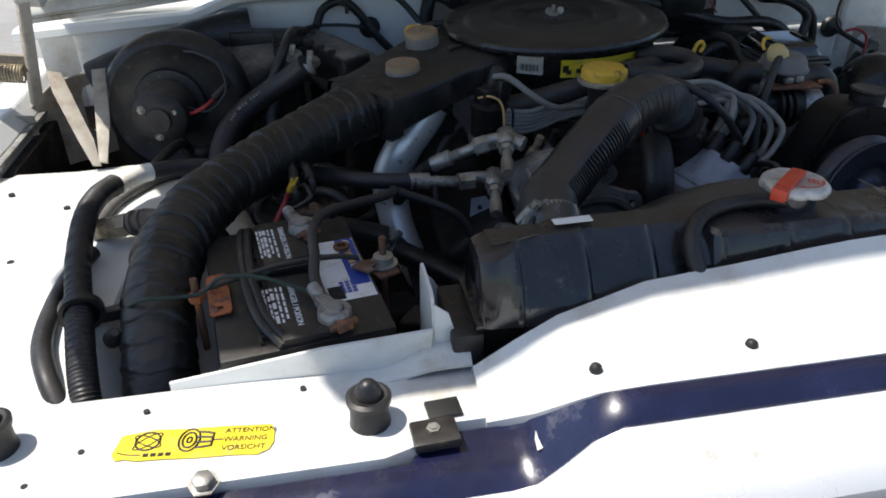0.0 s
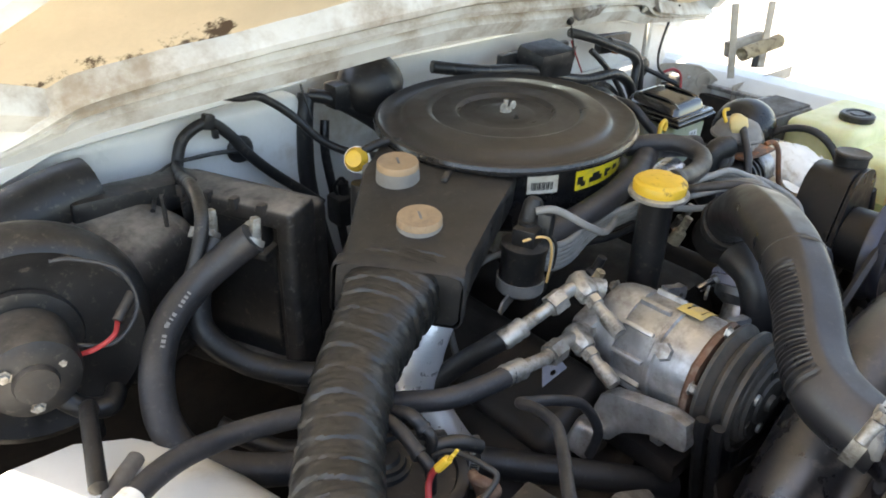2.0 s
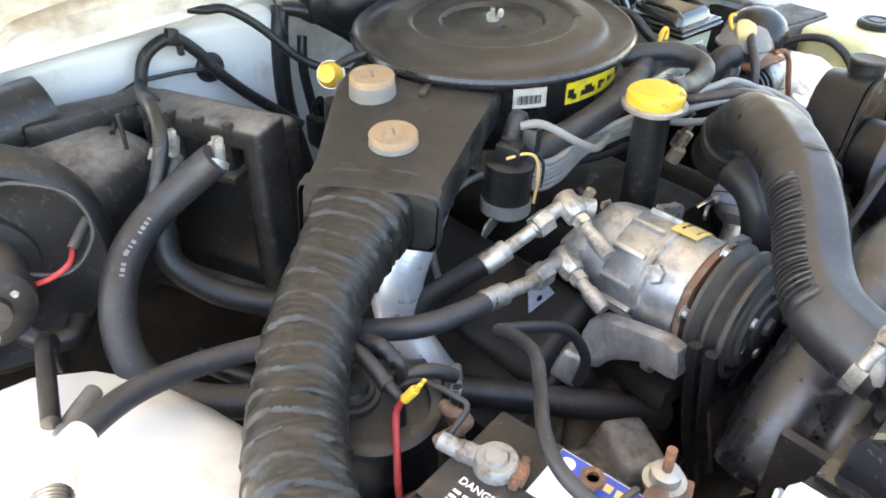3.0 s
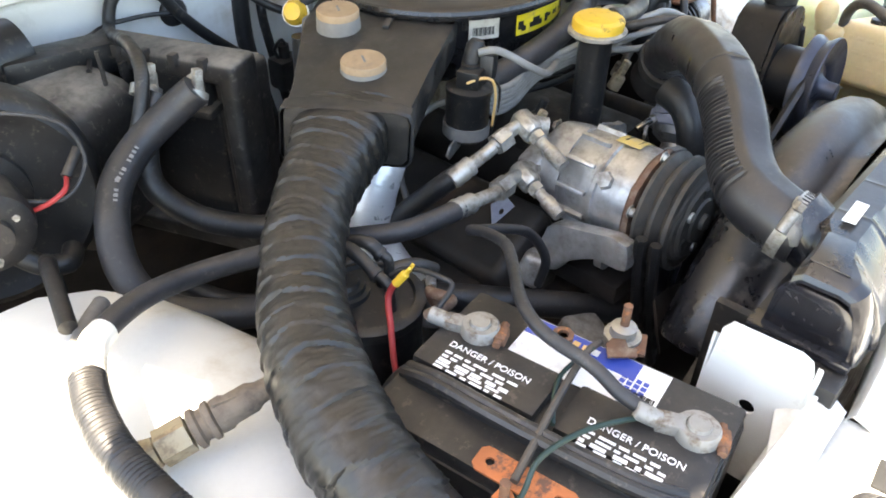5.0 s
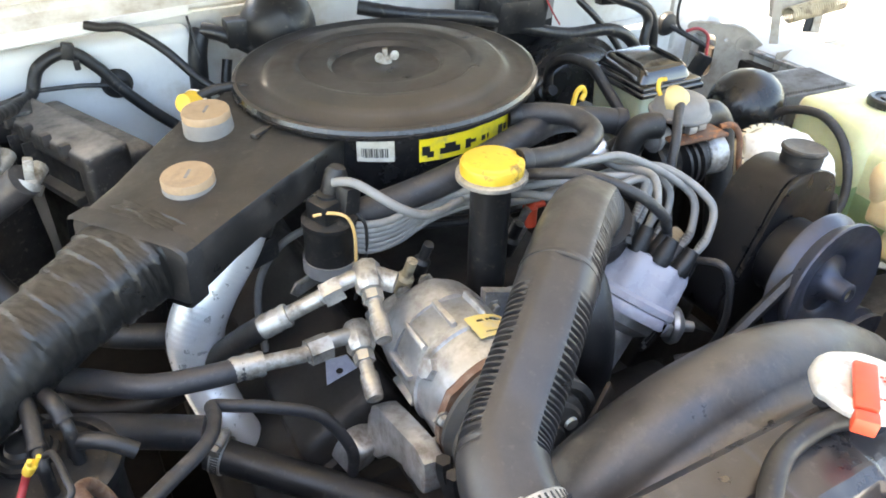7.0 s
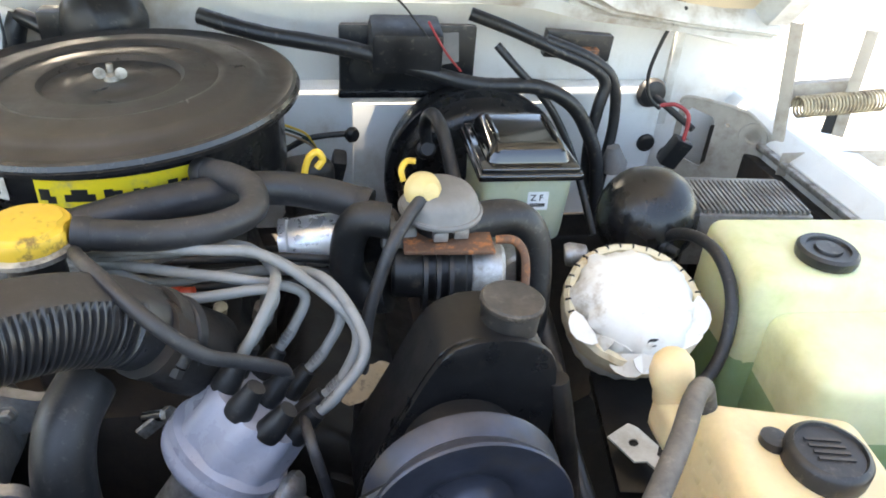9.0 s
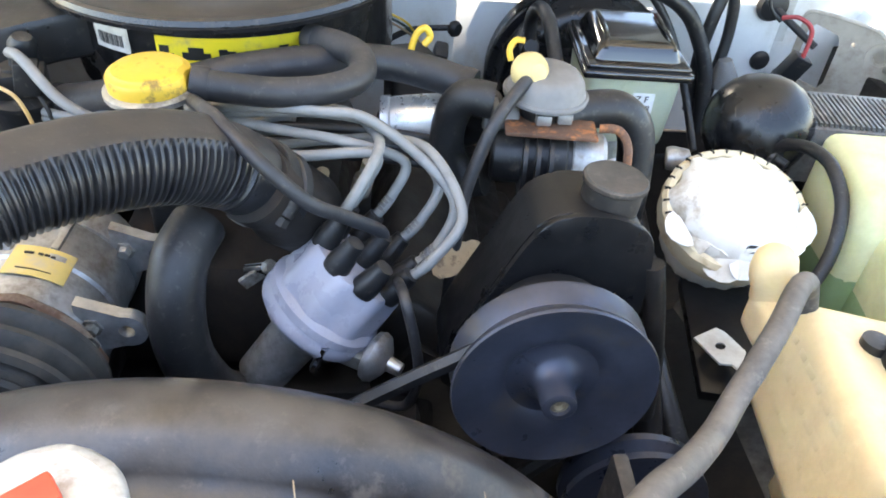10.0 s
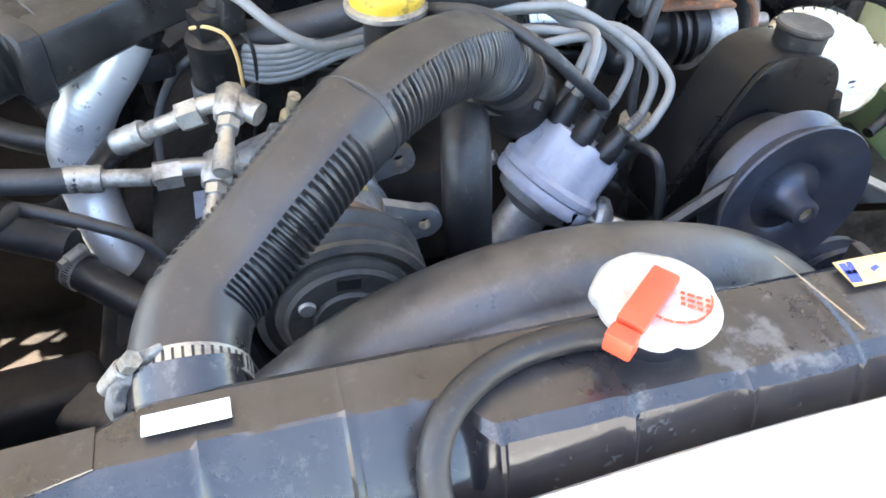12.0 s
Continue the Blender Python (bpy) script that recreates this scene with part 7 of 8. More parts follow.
part("elbow", Shape().lathe([(0, 0), (0.013, 0), (0.014, 0.01), (0.012, 0.018), (0, 0.018)], b0 - ax * 0.01, ax, 18), M_BRASS, bf)
part("hex_nut", Shape().rod(b0 + ax * 0.010, b0 + ax * 0.034, 0.0155, seg=6), M_BRASS, bf)
part("collar", Shape().lathe([(0, 0), (0.013, 0), (0.0165, 0.002), (0.0165, 0.006), (0.013, 0.008), (0.013, 0.012), (0.016, 0.014), (0.016, 0.018), (0.012, 0.02), (0, 0.02)], b0 + ax * 0.036, ax, 22), M_TANPLUG, bf)
part("plug", Shape().lathe([(0, 0), (0.014, 0), (0.0145, 0.008), (0.0125, 0.012), (0.0125, 0.030), (0.0095, 0.036), (0.0085, 0.052), (0, 0.053)], b0 + ax * 0.056, ax, 18), M_TANPLUG, bf)
part("plug_key", Shape().box((0.03, 0.006, 0.006), b0 + ax * 0.07 + Vector((0, 0, 0.011)), rot=(0, 0, math.degrees(math.atan2(ax.y, ax.x))), bevel=0.001), M_TANPLUG, bf)
part("tail", Shape().sweep([b1, b1 + ax * 0.02, (-0.12, 0.875, 1.11), (-0.10, 0.88, 1.06)], 0.006, 10), M_RUBBER, bf)
hose("speed_cable", [(-0.196, 1.262, 1.02), (-0.200, 1.245, 1.066), (-0.208, 1.215, 1.094), (-0.222, 1.16, 1.100), (-0.238, 1.10, 1.098)], 0.0085, M_RUBBER, "short black hose at the back of the inner fender", seg=12)
wr = thing("hose_sleeve", (-0.250, 1.02, 1.12), "white tape sleeve on the refrigerant hose", "sleeve")
part("tape", Shape().sweep([(-0.2245, 1.0465, 1.1205), (-0.238, 1.036, 1.122), (-0.250, 1.016, 1.1235), (-0.2605, 0.993, 1.1245)], 0.0128, 18), M_CLOTH, wr)

# vapour canister behind the battery
cn = thing("vapour_canister", (-0.022, 0.932, 0.93), "black plastic vapour canister with small nozzles", "canister")
part("can", Shape().lathe([(0, 0), (0.050, 0), (0.052, 0.004), (0.052, 0.150), (0.056, 0.152), (0.057, 0.156), (0.056, 0.162), (0.050, 0.166), (0.046, 0.166), (0.044, 0.162), (0.030, 0.163), (0, 0.164)], (-0.022, 0.932, 0.940), (0, 0, 1), 40), M_BLACK, cn)
part("purge_valve", Shape().lathe([(0, 0), (0.024, 0), (0.024, 0.006), (0.020, 0.007), (0.019, 0.011), (0.015, 0.012), (0.013, 0.016), (0.006, 0.018), (0, 0.018)], (-0.034, 0.951, 1.103), (0, 0, 1), 26), M_BLACK, cn)
for foot, end, back in (((-0.020, 0.906, 1.132), (-0.024, 0.960, 1.148), (-0.040, 1.000, 1.120)), ((0.002, 0.929, 1.136), (-0.006, 0.956, 1.148), (-0.020, 1.005, 1.120))):
    e_, f_ = Vector(end), Vector(foot)
    part("nozzle", Shape().sweep([(f_.x, f_.y - 0.004, 1.098), (f_.x, f_.y - 0.003, 1.118), f_, f_ + (e_ - f_) * 0.35], 0.0052, 12), M_BLACK, cn)
    tube = part("nozzle_hose", Shape().sweep([f_ + (e_ - f_) * 0.2, e_, back, (back[0] + 0.01, back[1] + 0.03, 1.06)], 0.0068, 14), M_RUBBER, cn, "black rubber hose pushed on a nozzle")
    part("hose_lip", Shape().lathe([(0.0055, 0), (0.0076, 0), (0.0080, 0.002), (0.0076, 0.005), (0.0055, 0.005), (0.0055, 0)], f_ + (e_ - f_) * 0.2, e_ - f_, 16), M_RUBBER, tube)
part("outlet", Shape().sweep([(0.000, 0.936, 1.098), (0.002, 0.931, 1.116), (0.010, 0.924, 1.124), (0.026, 0.914, 1.124), (0.044, 0.906, 1.112)], 0.0068, 14), M_BLACK, cn)
yt = thing("yellow_crimp", (-0.018, 0.888, 1.136), "yellow crimp connector with a red wire", "connector")
part("crimp", Shape().rod((-0.027, 0.888, 1.146), (-0.021, 0.880, 1.160), 0.0042, seg=12, bevel=0.001), M_YELLOW, yt)
for dx in (-0.0032, 0.0032):
    part("crimp_prong", Shape().rod((-0.021 + dx * 0.6, 0.880, 1.159), (-0.018 + dx, 0.876 + dx * 0.3, 1.168), 0.0017, seg=10), M_YELLOW, yt)
part("red_lead", Shape().sweep([(-0.027, 0.8885, 1.147), (-0.033, 0.891, 1.132), (-0.045, 0.876, 1.115), (-0.056, 0.862, 1.097), (-0.061, 0.853, 1.078), (-0.062, 0.850, 1.03), (-0.06, 0.85, 0.97)], 0.0031, 10), M_REDWIRE, yt, "red wire")
hose("small_loop_hose", [(-0.08, 0.86, 1.05), (-0.07, 0.85, 1.08), (-0.05, 0.848, 1.085), (-0.03, 0.85, 1.06)], 0.006, M_RUBBER, "small black hose beside the battery", seg=10)
st_ = thing("steering_pump_bracket", (0.10, 0.85, 0.9), "dark greasy cast bracket deep behind the battery", "bracket")
part("casting", Shape().box((0.10, 0.06, 0.05), (0.085, 0.86, 0.955), rot=(0, 15, 20), bevel=0.015, seg=3), M_IRON, st_)
part("cast_lug", Shape().box((0.060, 0.075, 0.06), (0.226, 0.826, 0.930), rot=(8, 12, -22), bevel=0.012, seg=3, taper=0.9), M_MODULE, st_, "light grey cast lug")
part("cast_lug", Shape().box((0.062, 0.060, 0.06), (0.178, 0.842, 0.915), rot=(6, 4, -14), bevel=0.012, seg=3, taper=0.9), M_GRIME, st_)
part("casting_arm", Shape().box((0.06, 0.05, 0.05), (0.135, 0.83, 0.95), rot=(0, -10, -25), bevel=0.012, seg=3), M_DUSTY, st_)

# ---------- brake booster and master cylinder ----------
bo = thing("brake_booster", (0.895, 1.47, 0.97), "large gloss black brake booster on the firewall", "brake booster")
BC = Vector((0.885, 1.40, 1.040))
part("shell", Shape().lathe([(0, 0), (0.128, 0), (0.134, 0.01), (0.134, 0.046), (0.139, 0.049), (0.1395, 0.056), (0.137, 0.060), (0.127, 0.061), (0.123, 0.066), (0.121, 0.078), (0.114, 0.088), (0.104, 0.092), (0.085, 0.095), (0.045, 0.099), (0, 0.099)], (BC.x, 1.500, BC.z), (0, -1, 0.02), 64), M_GLOSS, bo)
part("check_valve", Shape().lathe([(0, 0), (0.014, 0), (0.014, 0.02), (0.009, 0.022), (0.009, 0.045), (0, 0.045)], (0.80, 1.415, 1.10), (-0.1, -1, 0.5), 16), M_BLACK, bo)
mc = thing("master_cylinder", (0.89, 1.27, 1.03), "pale green brake fluid reservoir with a gloss black lid", "master cylinder")
MR = -1
part("reservoir", Shape().box((0.104, 0.110, 0.096), (0.893, 1.272, 1.110), rot=(0, 0, MR), bevel=0.016, seg=4, taper=1.08), M_PALE, mc, "pale green translucent reservoir")
part("lid_flange", Shape().box((0.127, 0.136, 0.010), (0.891, 1.268, 1.164), rot=(1, 0, MR), bevel=0.0048, seg=4), M_LACQUER, mc)
part("flange_step", Shape().box((0.119, 0.128, 0.008), (0.891, 1.268, 1.1715), rot=(1, 0, MR), bevel=0.003, seg=3), M_LACQUER, mc)
part("lid", Shape().box((0.110, 0.120, 0.028), (0.891, 1.272, 1.182), rot=(3, 0, MR), bevel=0.013, seg=5, taper=0.80), M_LACQUER, mc, "gloss black lid")
for sx in (-1, 1):
    part("lid_rib", Shape().sweep([(0.891 + sx * 0.040, 1.222, 1.186), (0.891 + sx * 0.036, 1.245, 1.196), (0.891 + sx * 0.036, 1.30, 1.199)], 0.003, 8, 6), M_LACQUER, mc)
part("cylinder", Shape().rod((0.885, 1.42, 1.045), (0.888, 1.18, 1.040), 0.030, seg=24, bevel=0.004), M_ALU, mc)
zf = part("sticker", Shape().box((0.026, 0.0008, 0.024), (0.905, 1.2125, 1.126), rot=(-4, 0, MR), bevel=0), M_PAPER, mc, "small white sticker")
zm = frame_at((0.8950, 1.2120, 1.127), (math.cos(radians(MR)), math.sin(radians(MR)), 0), (0, 0.06, 1))
lettering("Z F", 0.0115, zm @ pose(0, 0, 0.0008), M_INK, zf)
for k in range(8):
    part("bar", Shape().box((0.0014, 0.0006, 0.005), zm @ Vector((0.001 + k * 0.0024, -0.006, 0.0008)), rot=(0, 0, MR), bevel=0), M_INK, zf)
hose("booster_hose", [(0.797, 1.392, 1.122), (0.793, 1.385, 1.155), (0.794, 1.345, 1.184), (0.796, 1.290, 1.189), (0.801, 1.255, 1.166), (0.805, 1.217, 1.136), (0.806, 1.19, 1.10), (0.805, 1.16, 1.05)], 0.0085, M_RUBBER, "black vacuum hose curving to the booster", seg=14)

# vacuum ball
vb = thing("vacuum_ball", (1.025, 1.16, 1.07), "glossy black vacuum ball beside the brake reservoir", "vacuum reservoir", "vacuum reservoirs")
VB = Vector((1.030, 1.175, 1.122))
part("ball", Shape().lathe([(0, -0.060), (0.012, -0.059), (0.024, -0.055), (0.036, -0.048), (0.046, -0.039), (0.054, -0.026), (0.059, -0.012), (0.0602, -0.003), (0.0606, 0.0), (0.0606, 0.003), (0.0598, 0.008), (0.057, 0.020), (0.050, 0.034), (0.040, 0.046), (0.028, 0.055), (0.014, 0.060), (0, 0.061)], VB, (0.85, -0.2, 0.45), 48), M_GLOSS, vb)
part("nipple", Shape().lathe([(0, 0), (0.010, 0), (0.008, 0.008), (0.005, 0.010), (0.005, 0.022), (0, 0.022)], VB + Vector((-0.003, -0.052, -0.006)), (0.6, -0.8, -0.1), 14), M_BLACK, vb)
part("stem", Shape().rod((1.022, 1.16, 1.0), (1.022, 1.158, 1.085), 0.012, seg=12), M_BLACK, vb)
hose("ball_tube", [(1.026, 1.128, 1.118), (1.036, 1.108, 1.138), (1.046, 1.080, 1.148), (1.051, 1.048, 1.147), (1.053, 1.014, 1.126), (1.044, 0.986, 1.092), (1.022, 0.965, 1.06), (0.985, 0.95, 1.045)], 0.0068, M_RUBBER, "black tube curling from the vacuum ball", seg=12)

# finned module box
fb = thing("finned_module", (1.15, 1.18, 1.06), "grey finned aluminium ignition module behind the tank", "module")
part("end_plate", Shape().box((0.004, 0.09, 0.06), (1.073, 1.192, 1.105), rot=(0, 0, -6), bevel=0.001), M_SATIN, fb)
part("case", Shape().box((0.15, 0.10, 0.07), (1.150, 1.185, 1.105), rot=(0, 0, -6), bevel=0.004), M_MODULE, fb)
for k in range(24):
    part("fin", Shape().box((0.0028, 0.078, 0.006), (1.0845 + k * 0.0058, 1.1855 - 0.0006 * k, 1.142), rot=(0, 0, -6), bevel=0), M_MODULE, fb)

# white canister top
wc = thing("white_canister", (0.965, 1.055, 0.97), "dirty white plastic canister top with a scalloped rim", "canister")
WN = Vector((-0.06, -0.40, 0.91)).normalized()
part("bowl", Shape().lathe([(0, -0.075), (0.050, -0.075), (0.060, -0.05), (0.064, -0.012), (0.066, 0.0), (0, 0.0)], (0.961, 1.037, 1.095), WN, 40, lambda a, h: 1 + 0.02 * math.cos(20 * a)), M_CLOTH, wc)
part("dome", Shape().lathe([(0.0615, -0.004), (0.0625, 0.010), (0.060, 0.018), (0.052, 0.027), (0.038, 0.034), (0.018, 0.037), (0, 0.0375)], (0.961, 1.037, 1.095), WN, 56, lambda a, h: 1 + 0.022 * math.cos(18 * a) + 0.03 * math.sin(3 * a) + 0.16 * noise.noise(Vector((math.cos(a) * 3, math.sin(a) * 3, h * 60)))), M_CLOTH, wc)
qw = Vector((0, 0, 1)).rotation_difference(WN.normalized()).to_matrix()
part("rim_band", Shape().lathe([(0.062, -0.018), (0.0725, -0.016), (0.0745, -0.004), (0.074, 0.008), (0.070, 0.0125), (0.064, 0.011), (0.062, 0.0), (0.062, -0.018)], (0.961, 1.037, 1.095), WN, 96, lambda a, h: 1 + 0.006 * math.cos(24 * a) + 0.012 * math.sin(2 * a)), M_CREAMRIM, wc, "yellowed cream rim")
for k in range(16):
    a = 0.05 + k * 0.21
    part("rim_slot", Shape().plate([(-0.0007, -0.003), (0.0007, -0.003), (0.0007, 0.003), (-0.0007, 0.003)], Vector((0.961, 1.037, 1.095)) + qw @ Vector((0.0700 * math.cos(a), 0.0700 * math.sin(a), 0.0118)), qw @ Vector((-math.sin(a), math.cos(a), 0)), qw @ Vector((math.cos(a), math.sin(a), -0.35)), 0.003), M_INK, wc)
random.seed(11)
for k in range(9):
    a = -2.75 + k * 0.27
    w_, h_ = random.uniform(0.014, 0.030), random.uniform(0.014, 0.032)
    flap = smooth_loop([(-w_, 0), (w_, random.uniform(-0.006, 0.004)), (w_ * 0.9, h_ * 0.6), (w_ * random.uniform(-0.3, 0.5), h_), (-w_ * 0.8, h_ * random.uniform(0.4, 0.9))], 1)
    d = qw @ Vector((math.cos(a), math.sin(a), 0))
    up_ = (qw @ Vector((0, 0, 1)) * random.uniform(-0.9, 0.6) + d * random.uniform(0.1, 0.8)).normalized()
    side_ = qw @ Vector((-math.sin(a), math.cos(a), random.uniform(-0.5, 0.5)))
    part("torn_flap", Shape().plate(flap, Vector((0.961, 1.037, 1.095)) + d * random.uniform(0.052, 0.066) + qw @ Vector((0, 0, random.uniform(0.004, 0.022))), side_, up_, 0.0012), M_CLOTH, wc)
part("dark_tear", Shape().plate(smooth_loop([(-0.008, -0.002), (-0.001, -0.005), (0.007, -0.004), (0.012, 0.000), (0.003, 0.003), (-0.005, 0.004)], 1), Vector((0.961, 1.037, 1.095)) + qw @ Vector((-0.002, -0.053, 0.026)), qw @ Vector((1, 0.1, 0)), qw @ Vector((0, 0.72, 0.65)), 0.004), M_INK, wc)

# ---------- power steering pump ----------
ps = thing("power_steering_pump", (0.74, 0.84, 1.0), "black power steering pump with a slate pulley", "pump")
PC = Vector((0.734, 0.786, 1.116))
PN = Vector((0.02, -1, 0.06)).normalized()
part("pulley", Shape().lathe([(0, -0.030), (0.068, -0.030), (0.0735, -0.029), (0.0735, -0.025), (0.066, -0.014), (0.0735, -0.003), (0.0745, 0.001), (0.0735, 0.003), (0.070, 0.001), (0.050, -0.003), (0.040, -0.005), (0.034, -0.010), (0.024, -0.010), (0.0175, -0.005), (0.0135, 0.003), (0.0122, 0.018), (0.0105, 0.019), (0.0070, 0.019), (0.0065, 0.012), (0, 0.012)], PC, PN, 64), M_PULLEY, ps, "slate pulley with a bright hub")
part("hub_nut", Shape().lathe([(0, 0.010), (0.0068, 0.010), (0.0068, 0.016), (0.004, 0.0165), (0.0036, 0.013), (0, 0.013)], PC, PN, 20), M_BRASS, ps)
shield = smooth_loop([(-0.088, -0.05), (-0.047, 0.033), (-0.026, 0.078), (-0.010, 0.099), (0.030, 0.1015), (0.064, 0.089), (0.071, 0.060), (0.071, -0.05), (-0.02, -0.085), (-0.075, -0.08)], 2)
part("reservoir", Shape().plate([(a * 0.97, b * 0.97) for a, b in shield], (0.740, 0.897, 1.110), (1, 0.02, 0), (0, 0.04, 1), 0.060, bevel=0.003), M_SATIN, ps, "black pressed steel reservoir")
part("mount_plate", Shape().plate(shield, (0.742, 0.862, 1.110), (1, 0.02, 0), (0, 0.04, 1), 0.006, bevel=0.0016), M_SATIN, ps)
part("pump_body", Shape().rod((0.738, 0.80, 1.118), (0.740, 0.862, 1.116), 0.046, seg=32, bevel=0.006), M_SATIN, ps)
part("side_brace", Shape().sweep([(0.815, 0.868, 1.165), (0.826, 0.864, 1.12), (0.838, 0.860, 1.06), (0.845, 0.858, 1.0)], 0.009, 10, 8), M_IRON, ps)
part("filler_neck", Shape().lathe([(0, 0), (0.020, 0), (0.0205, 0.03), (0, 0.03)], (0.776, 0.895, 1.170), (0.05, 0.02, 1), 26), M_BLACK, ps)
part("filler_cap", Shape().lathe([(0, 0), (0.0215, 0), (0.0225, 0.003), (0.0228, 0.022), (0.0245, 0.0235), (0.0245, 0.027), (0.023, 0.0285), (0.019, 0.0275), (0, 0.027)], (0.778, 0.894, 1.197), (0.06, 0.02, 1), 36), M_DUSTY, ps, "black filler cap with a worn rim")
part("cap_rim", Shape().lathe([(0.0242, 0.0235), (0.0250, 0.0245), (0.0248, 0.0270), (0.0242, 0.0275), (0.0242, 0.0235)], (0.778, 0.894, 1.197), (0.06, 0.02, 1), 36), M_BROWNRIM, ps)
single("drive_belt", Shape().sweep([(0.738, 0.798, 1.175), (0.701, 0.798, 1.165), (0.678, 0.798, 1.142), (0.636, 0.798, 1.112), (0.596, 0.798, 1.082), (0.536, 0.798, 1.037), (0.476, 0.798, 0.997)], 0.0065, 6, 8), M_RUBBER, "worn black rubber drive belt", "belt", "drive belts")
single("drive_belt", Shape().sweep([(0.796, 0.798, 1.062), (0.756, 0.798, 1.027), (0.696, 0.798, 0.957), (0.596, 0.798, 0.857)], 0.0065, 6, 8), M_RUBBER, "worn black rubber drive belt", "belt", "drive belts")
hose("pressure_hose", [(0.82, 0.90, 1.14), (0.835, 0.91, 1.10), (0.845, 0.89, 1.04), (0.855, 0.85, 0.97), (0.86, 0.80, 0.90)], 0.0135, M_RUBBER, "black power steering hose going down", group="steering hoses", seg=16)
hose("return_hose", [(0.865, 1.10, 1.10), (0.875, 1.02, 1.05), (0.865, 0.95, 1.03), (0.87, 0.88, 1.0), (0.89, 0.82, 0.95)], 0.011, M_RUBBER, "black power steering hose going down", group="steering hoses", seg=16)
idl = thing("lower_pulley", (0.80, 0.80, 0.99), "dark lower belt pulley", "pulley")
part("wheel", Shape().lathe([(0, 0), (0.060, 0), (0.060, 0.006), (0.052, 0.012), (0.060, 0.018), (0.060, 0.024), (0.02, 0.022), (0, 0.022)], (0.82, 0.80, 0.985), (0, -1, 0.05), 40), M_PULLEY, idl)
tag = thing("paper_tag", (0.68, 0.955, 1.07), "stained tan paper tag on the valve cover", "tag")
part("sheet", Shape().plate(smooth_loop([(0, 0), (0.022, 0.002), (0.028, 0.010), (0.05, 0.008), (0.054, 0.026), (0.040, 0.036), (0.028, 0.032), (0.01, 0.040), (-0.005, 0.02)], 1), (0.655, 0.935, 1.085), (0.85, 0.3, -0.15), (0.0, 0.75, 0.6), 0.0012), M_TAG, tag)

# ---------- air valve group at the rear right of the engine ----------
av = thing("air_control_valve", (0.745, 1.04, 1.14), "grey vacuum control valve with a straw plug and rusty strap", "valve")
part("lower_body", Shape().rod((0.708, 1.047, 1.15), (0.8, 1.037, 1.15), 0.026, seg=26, bevel=0.003), M_BLACK, av)
part("mid_ring", Shape().rod((0.736, 1.044, 1.15), (0.778, 1.04, 1.15), 0.029, seg=26, bevel=0.002), M_BLACK, av)
for k in range(3):
    part("moulded_rib", Shape().rod((0.735 + k * 0.012, 1.0318, 1.150), (0.739 + k * 0.012, 1.0314, 1.150), 0.031, seg=26), M_BLACK, av)
part("alu_body", Shape().rod((0.78, 1.04, 1.15), (0.814, 1.036, 1.15), 0.028, seg=26, bevel=0.004), M_ALU, av)
part("upper_body", Shape().lathe([(0, 0), (0.022, 0), (0.022, 0.030), (0.026, 0.034), (0, 0.034)], (0.753, 1.057, 1.172), (0, 0, 1), 26), M_BLACK, av)
part("port", Shape().box((0.014, 0.010, 0.010), (0.75, 1.032, 1.196), bevel=0.002), M_ALU, av)
part("port", Shape().box((0.014, 0.010, 0.010), (0.77, 1.036, 1.196), bevel=0.002), M_ALU, av)
part("diaphragm", Shape().lathe([(0, 0), (0.036, 0), (0.0395, 0.002), (0.040, 0.005), (0.0385, 0.007), (0.037, 0.007), (0.0355, 0.010), (0.034, 0.017), (0.029, 0.024), (0.024, 0.026), (0.010, 0.0275), (0, 0.0275)], (0.754, 1.06, 1.205), (0.02, -0.04, 1), 40), M_GREYCAP, av, "grey diaphragm housing")
part("strap", Shape().box((0.084, 0.034, 0.0045), (0.758, 1.032, 1.187), rot=(0, 0, -4), bevel=0.002), M_RUSTDARK, av, "rusty steel strap")
part("pipe", Shape().sweep([(0.803, 1.032, 1.189), (0.82, 1.027, 1.19), (0.83, 1.02, 1.175), (0.832, 1.012, 1.14), (0.836, 1.002, 1.1)], 0.0042, 10), M_RUSTDARK, av, "rusted thin pipe")
plug = part("straw_plug", Shape().lathe([(0, 0), (0.012, 0), (0.017, 0.003), (0.0175, 0.010), (0.015, 0.016), (0.008, 0.024), (0, 0.025)], (0.733, 1.062, 1.228), (0.25, -0.65, 0.25), 24), M_STRAW, av, "straw-yellow rubber plug")
part("yellow_clip", Shape().sweep([(0.719, 1.064, 1.236), (0.717, 1.068, 1.245), (0.722, 1.072, 1.252), (0.73, 1.07, 1.253)], 0.0028, 8), M_YELLOW, av)
part("side_pipe", Shape().rod((0.698, 1.052, 1.185), (0.73, 1.054, 1.185), 0.013, seg=18, bevel=0.002), M_GREYCAP, av)
part("side_flange", Shape().rod((0.705, 1.052, 1.185), (0.71, 1.052, 1.185), 0.0185, seg=22), M_GREYCAP, av)
hose("air_hose", [(0.772, 1.06, 1.185), (0.800, 1.070, 1.188), (0.832, 1.074, 1.186), (0.852, 1.072, 1.165), (0.858, 1.064, 1.12), (0.855, 1.05, 1.07), (0.85, 1.03, 1.0)], 0.0185, M_RUBBER, "thick black air hose bending down from the valve", group="air hoses", seg=18)
hose("air_hose", [(0.705, 1.045, 1.205), (0.680, 1.050, 1.205), (0.668, 1.055, 1.18), (0.668, 1.055, 1.145), (0.685, 1.048, 1.12), (0.705, 1.04, 1.125)], 0.0165, M_RUBBER, "thick black air hose bending down from the valve", group="air hoses", seg=18)
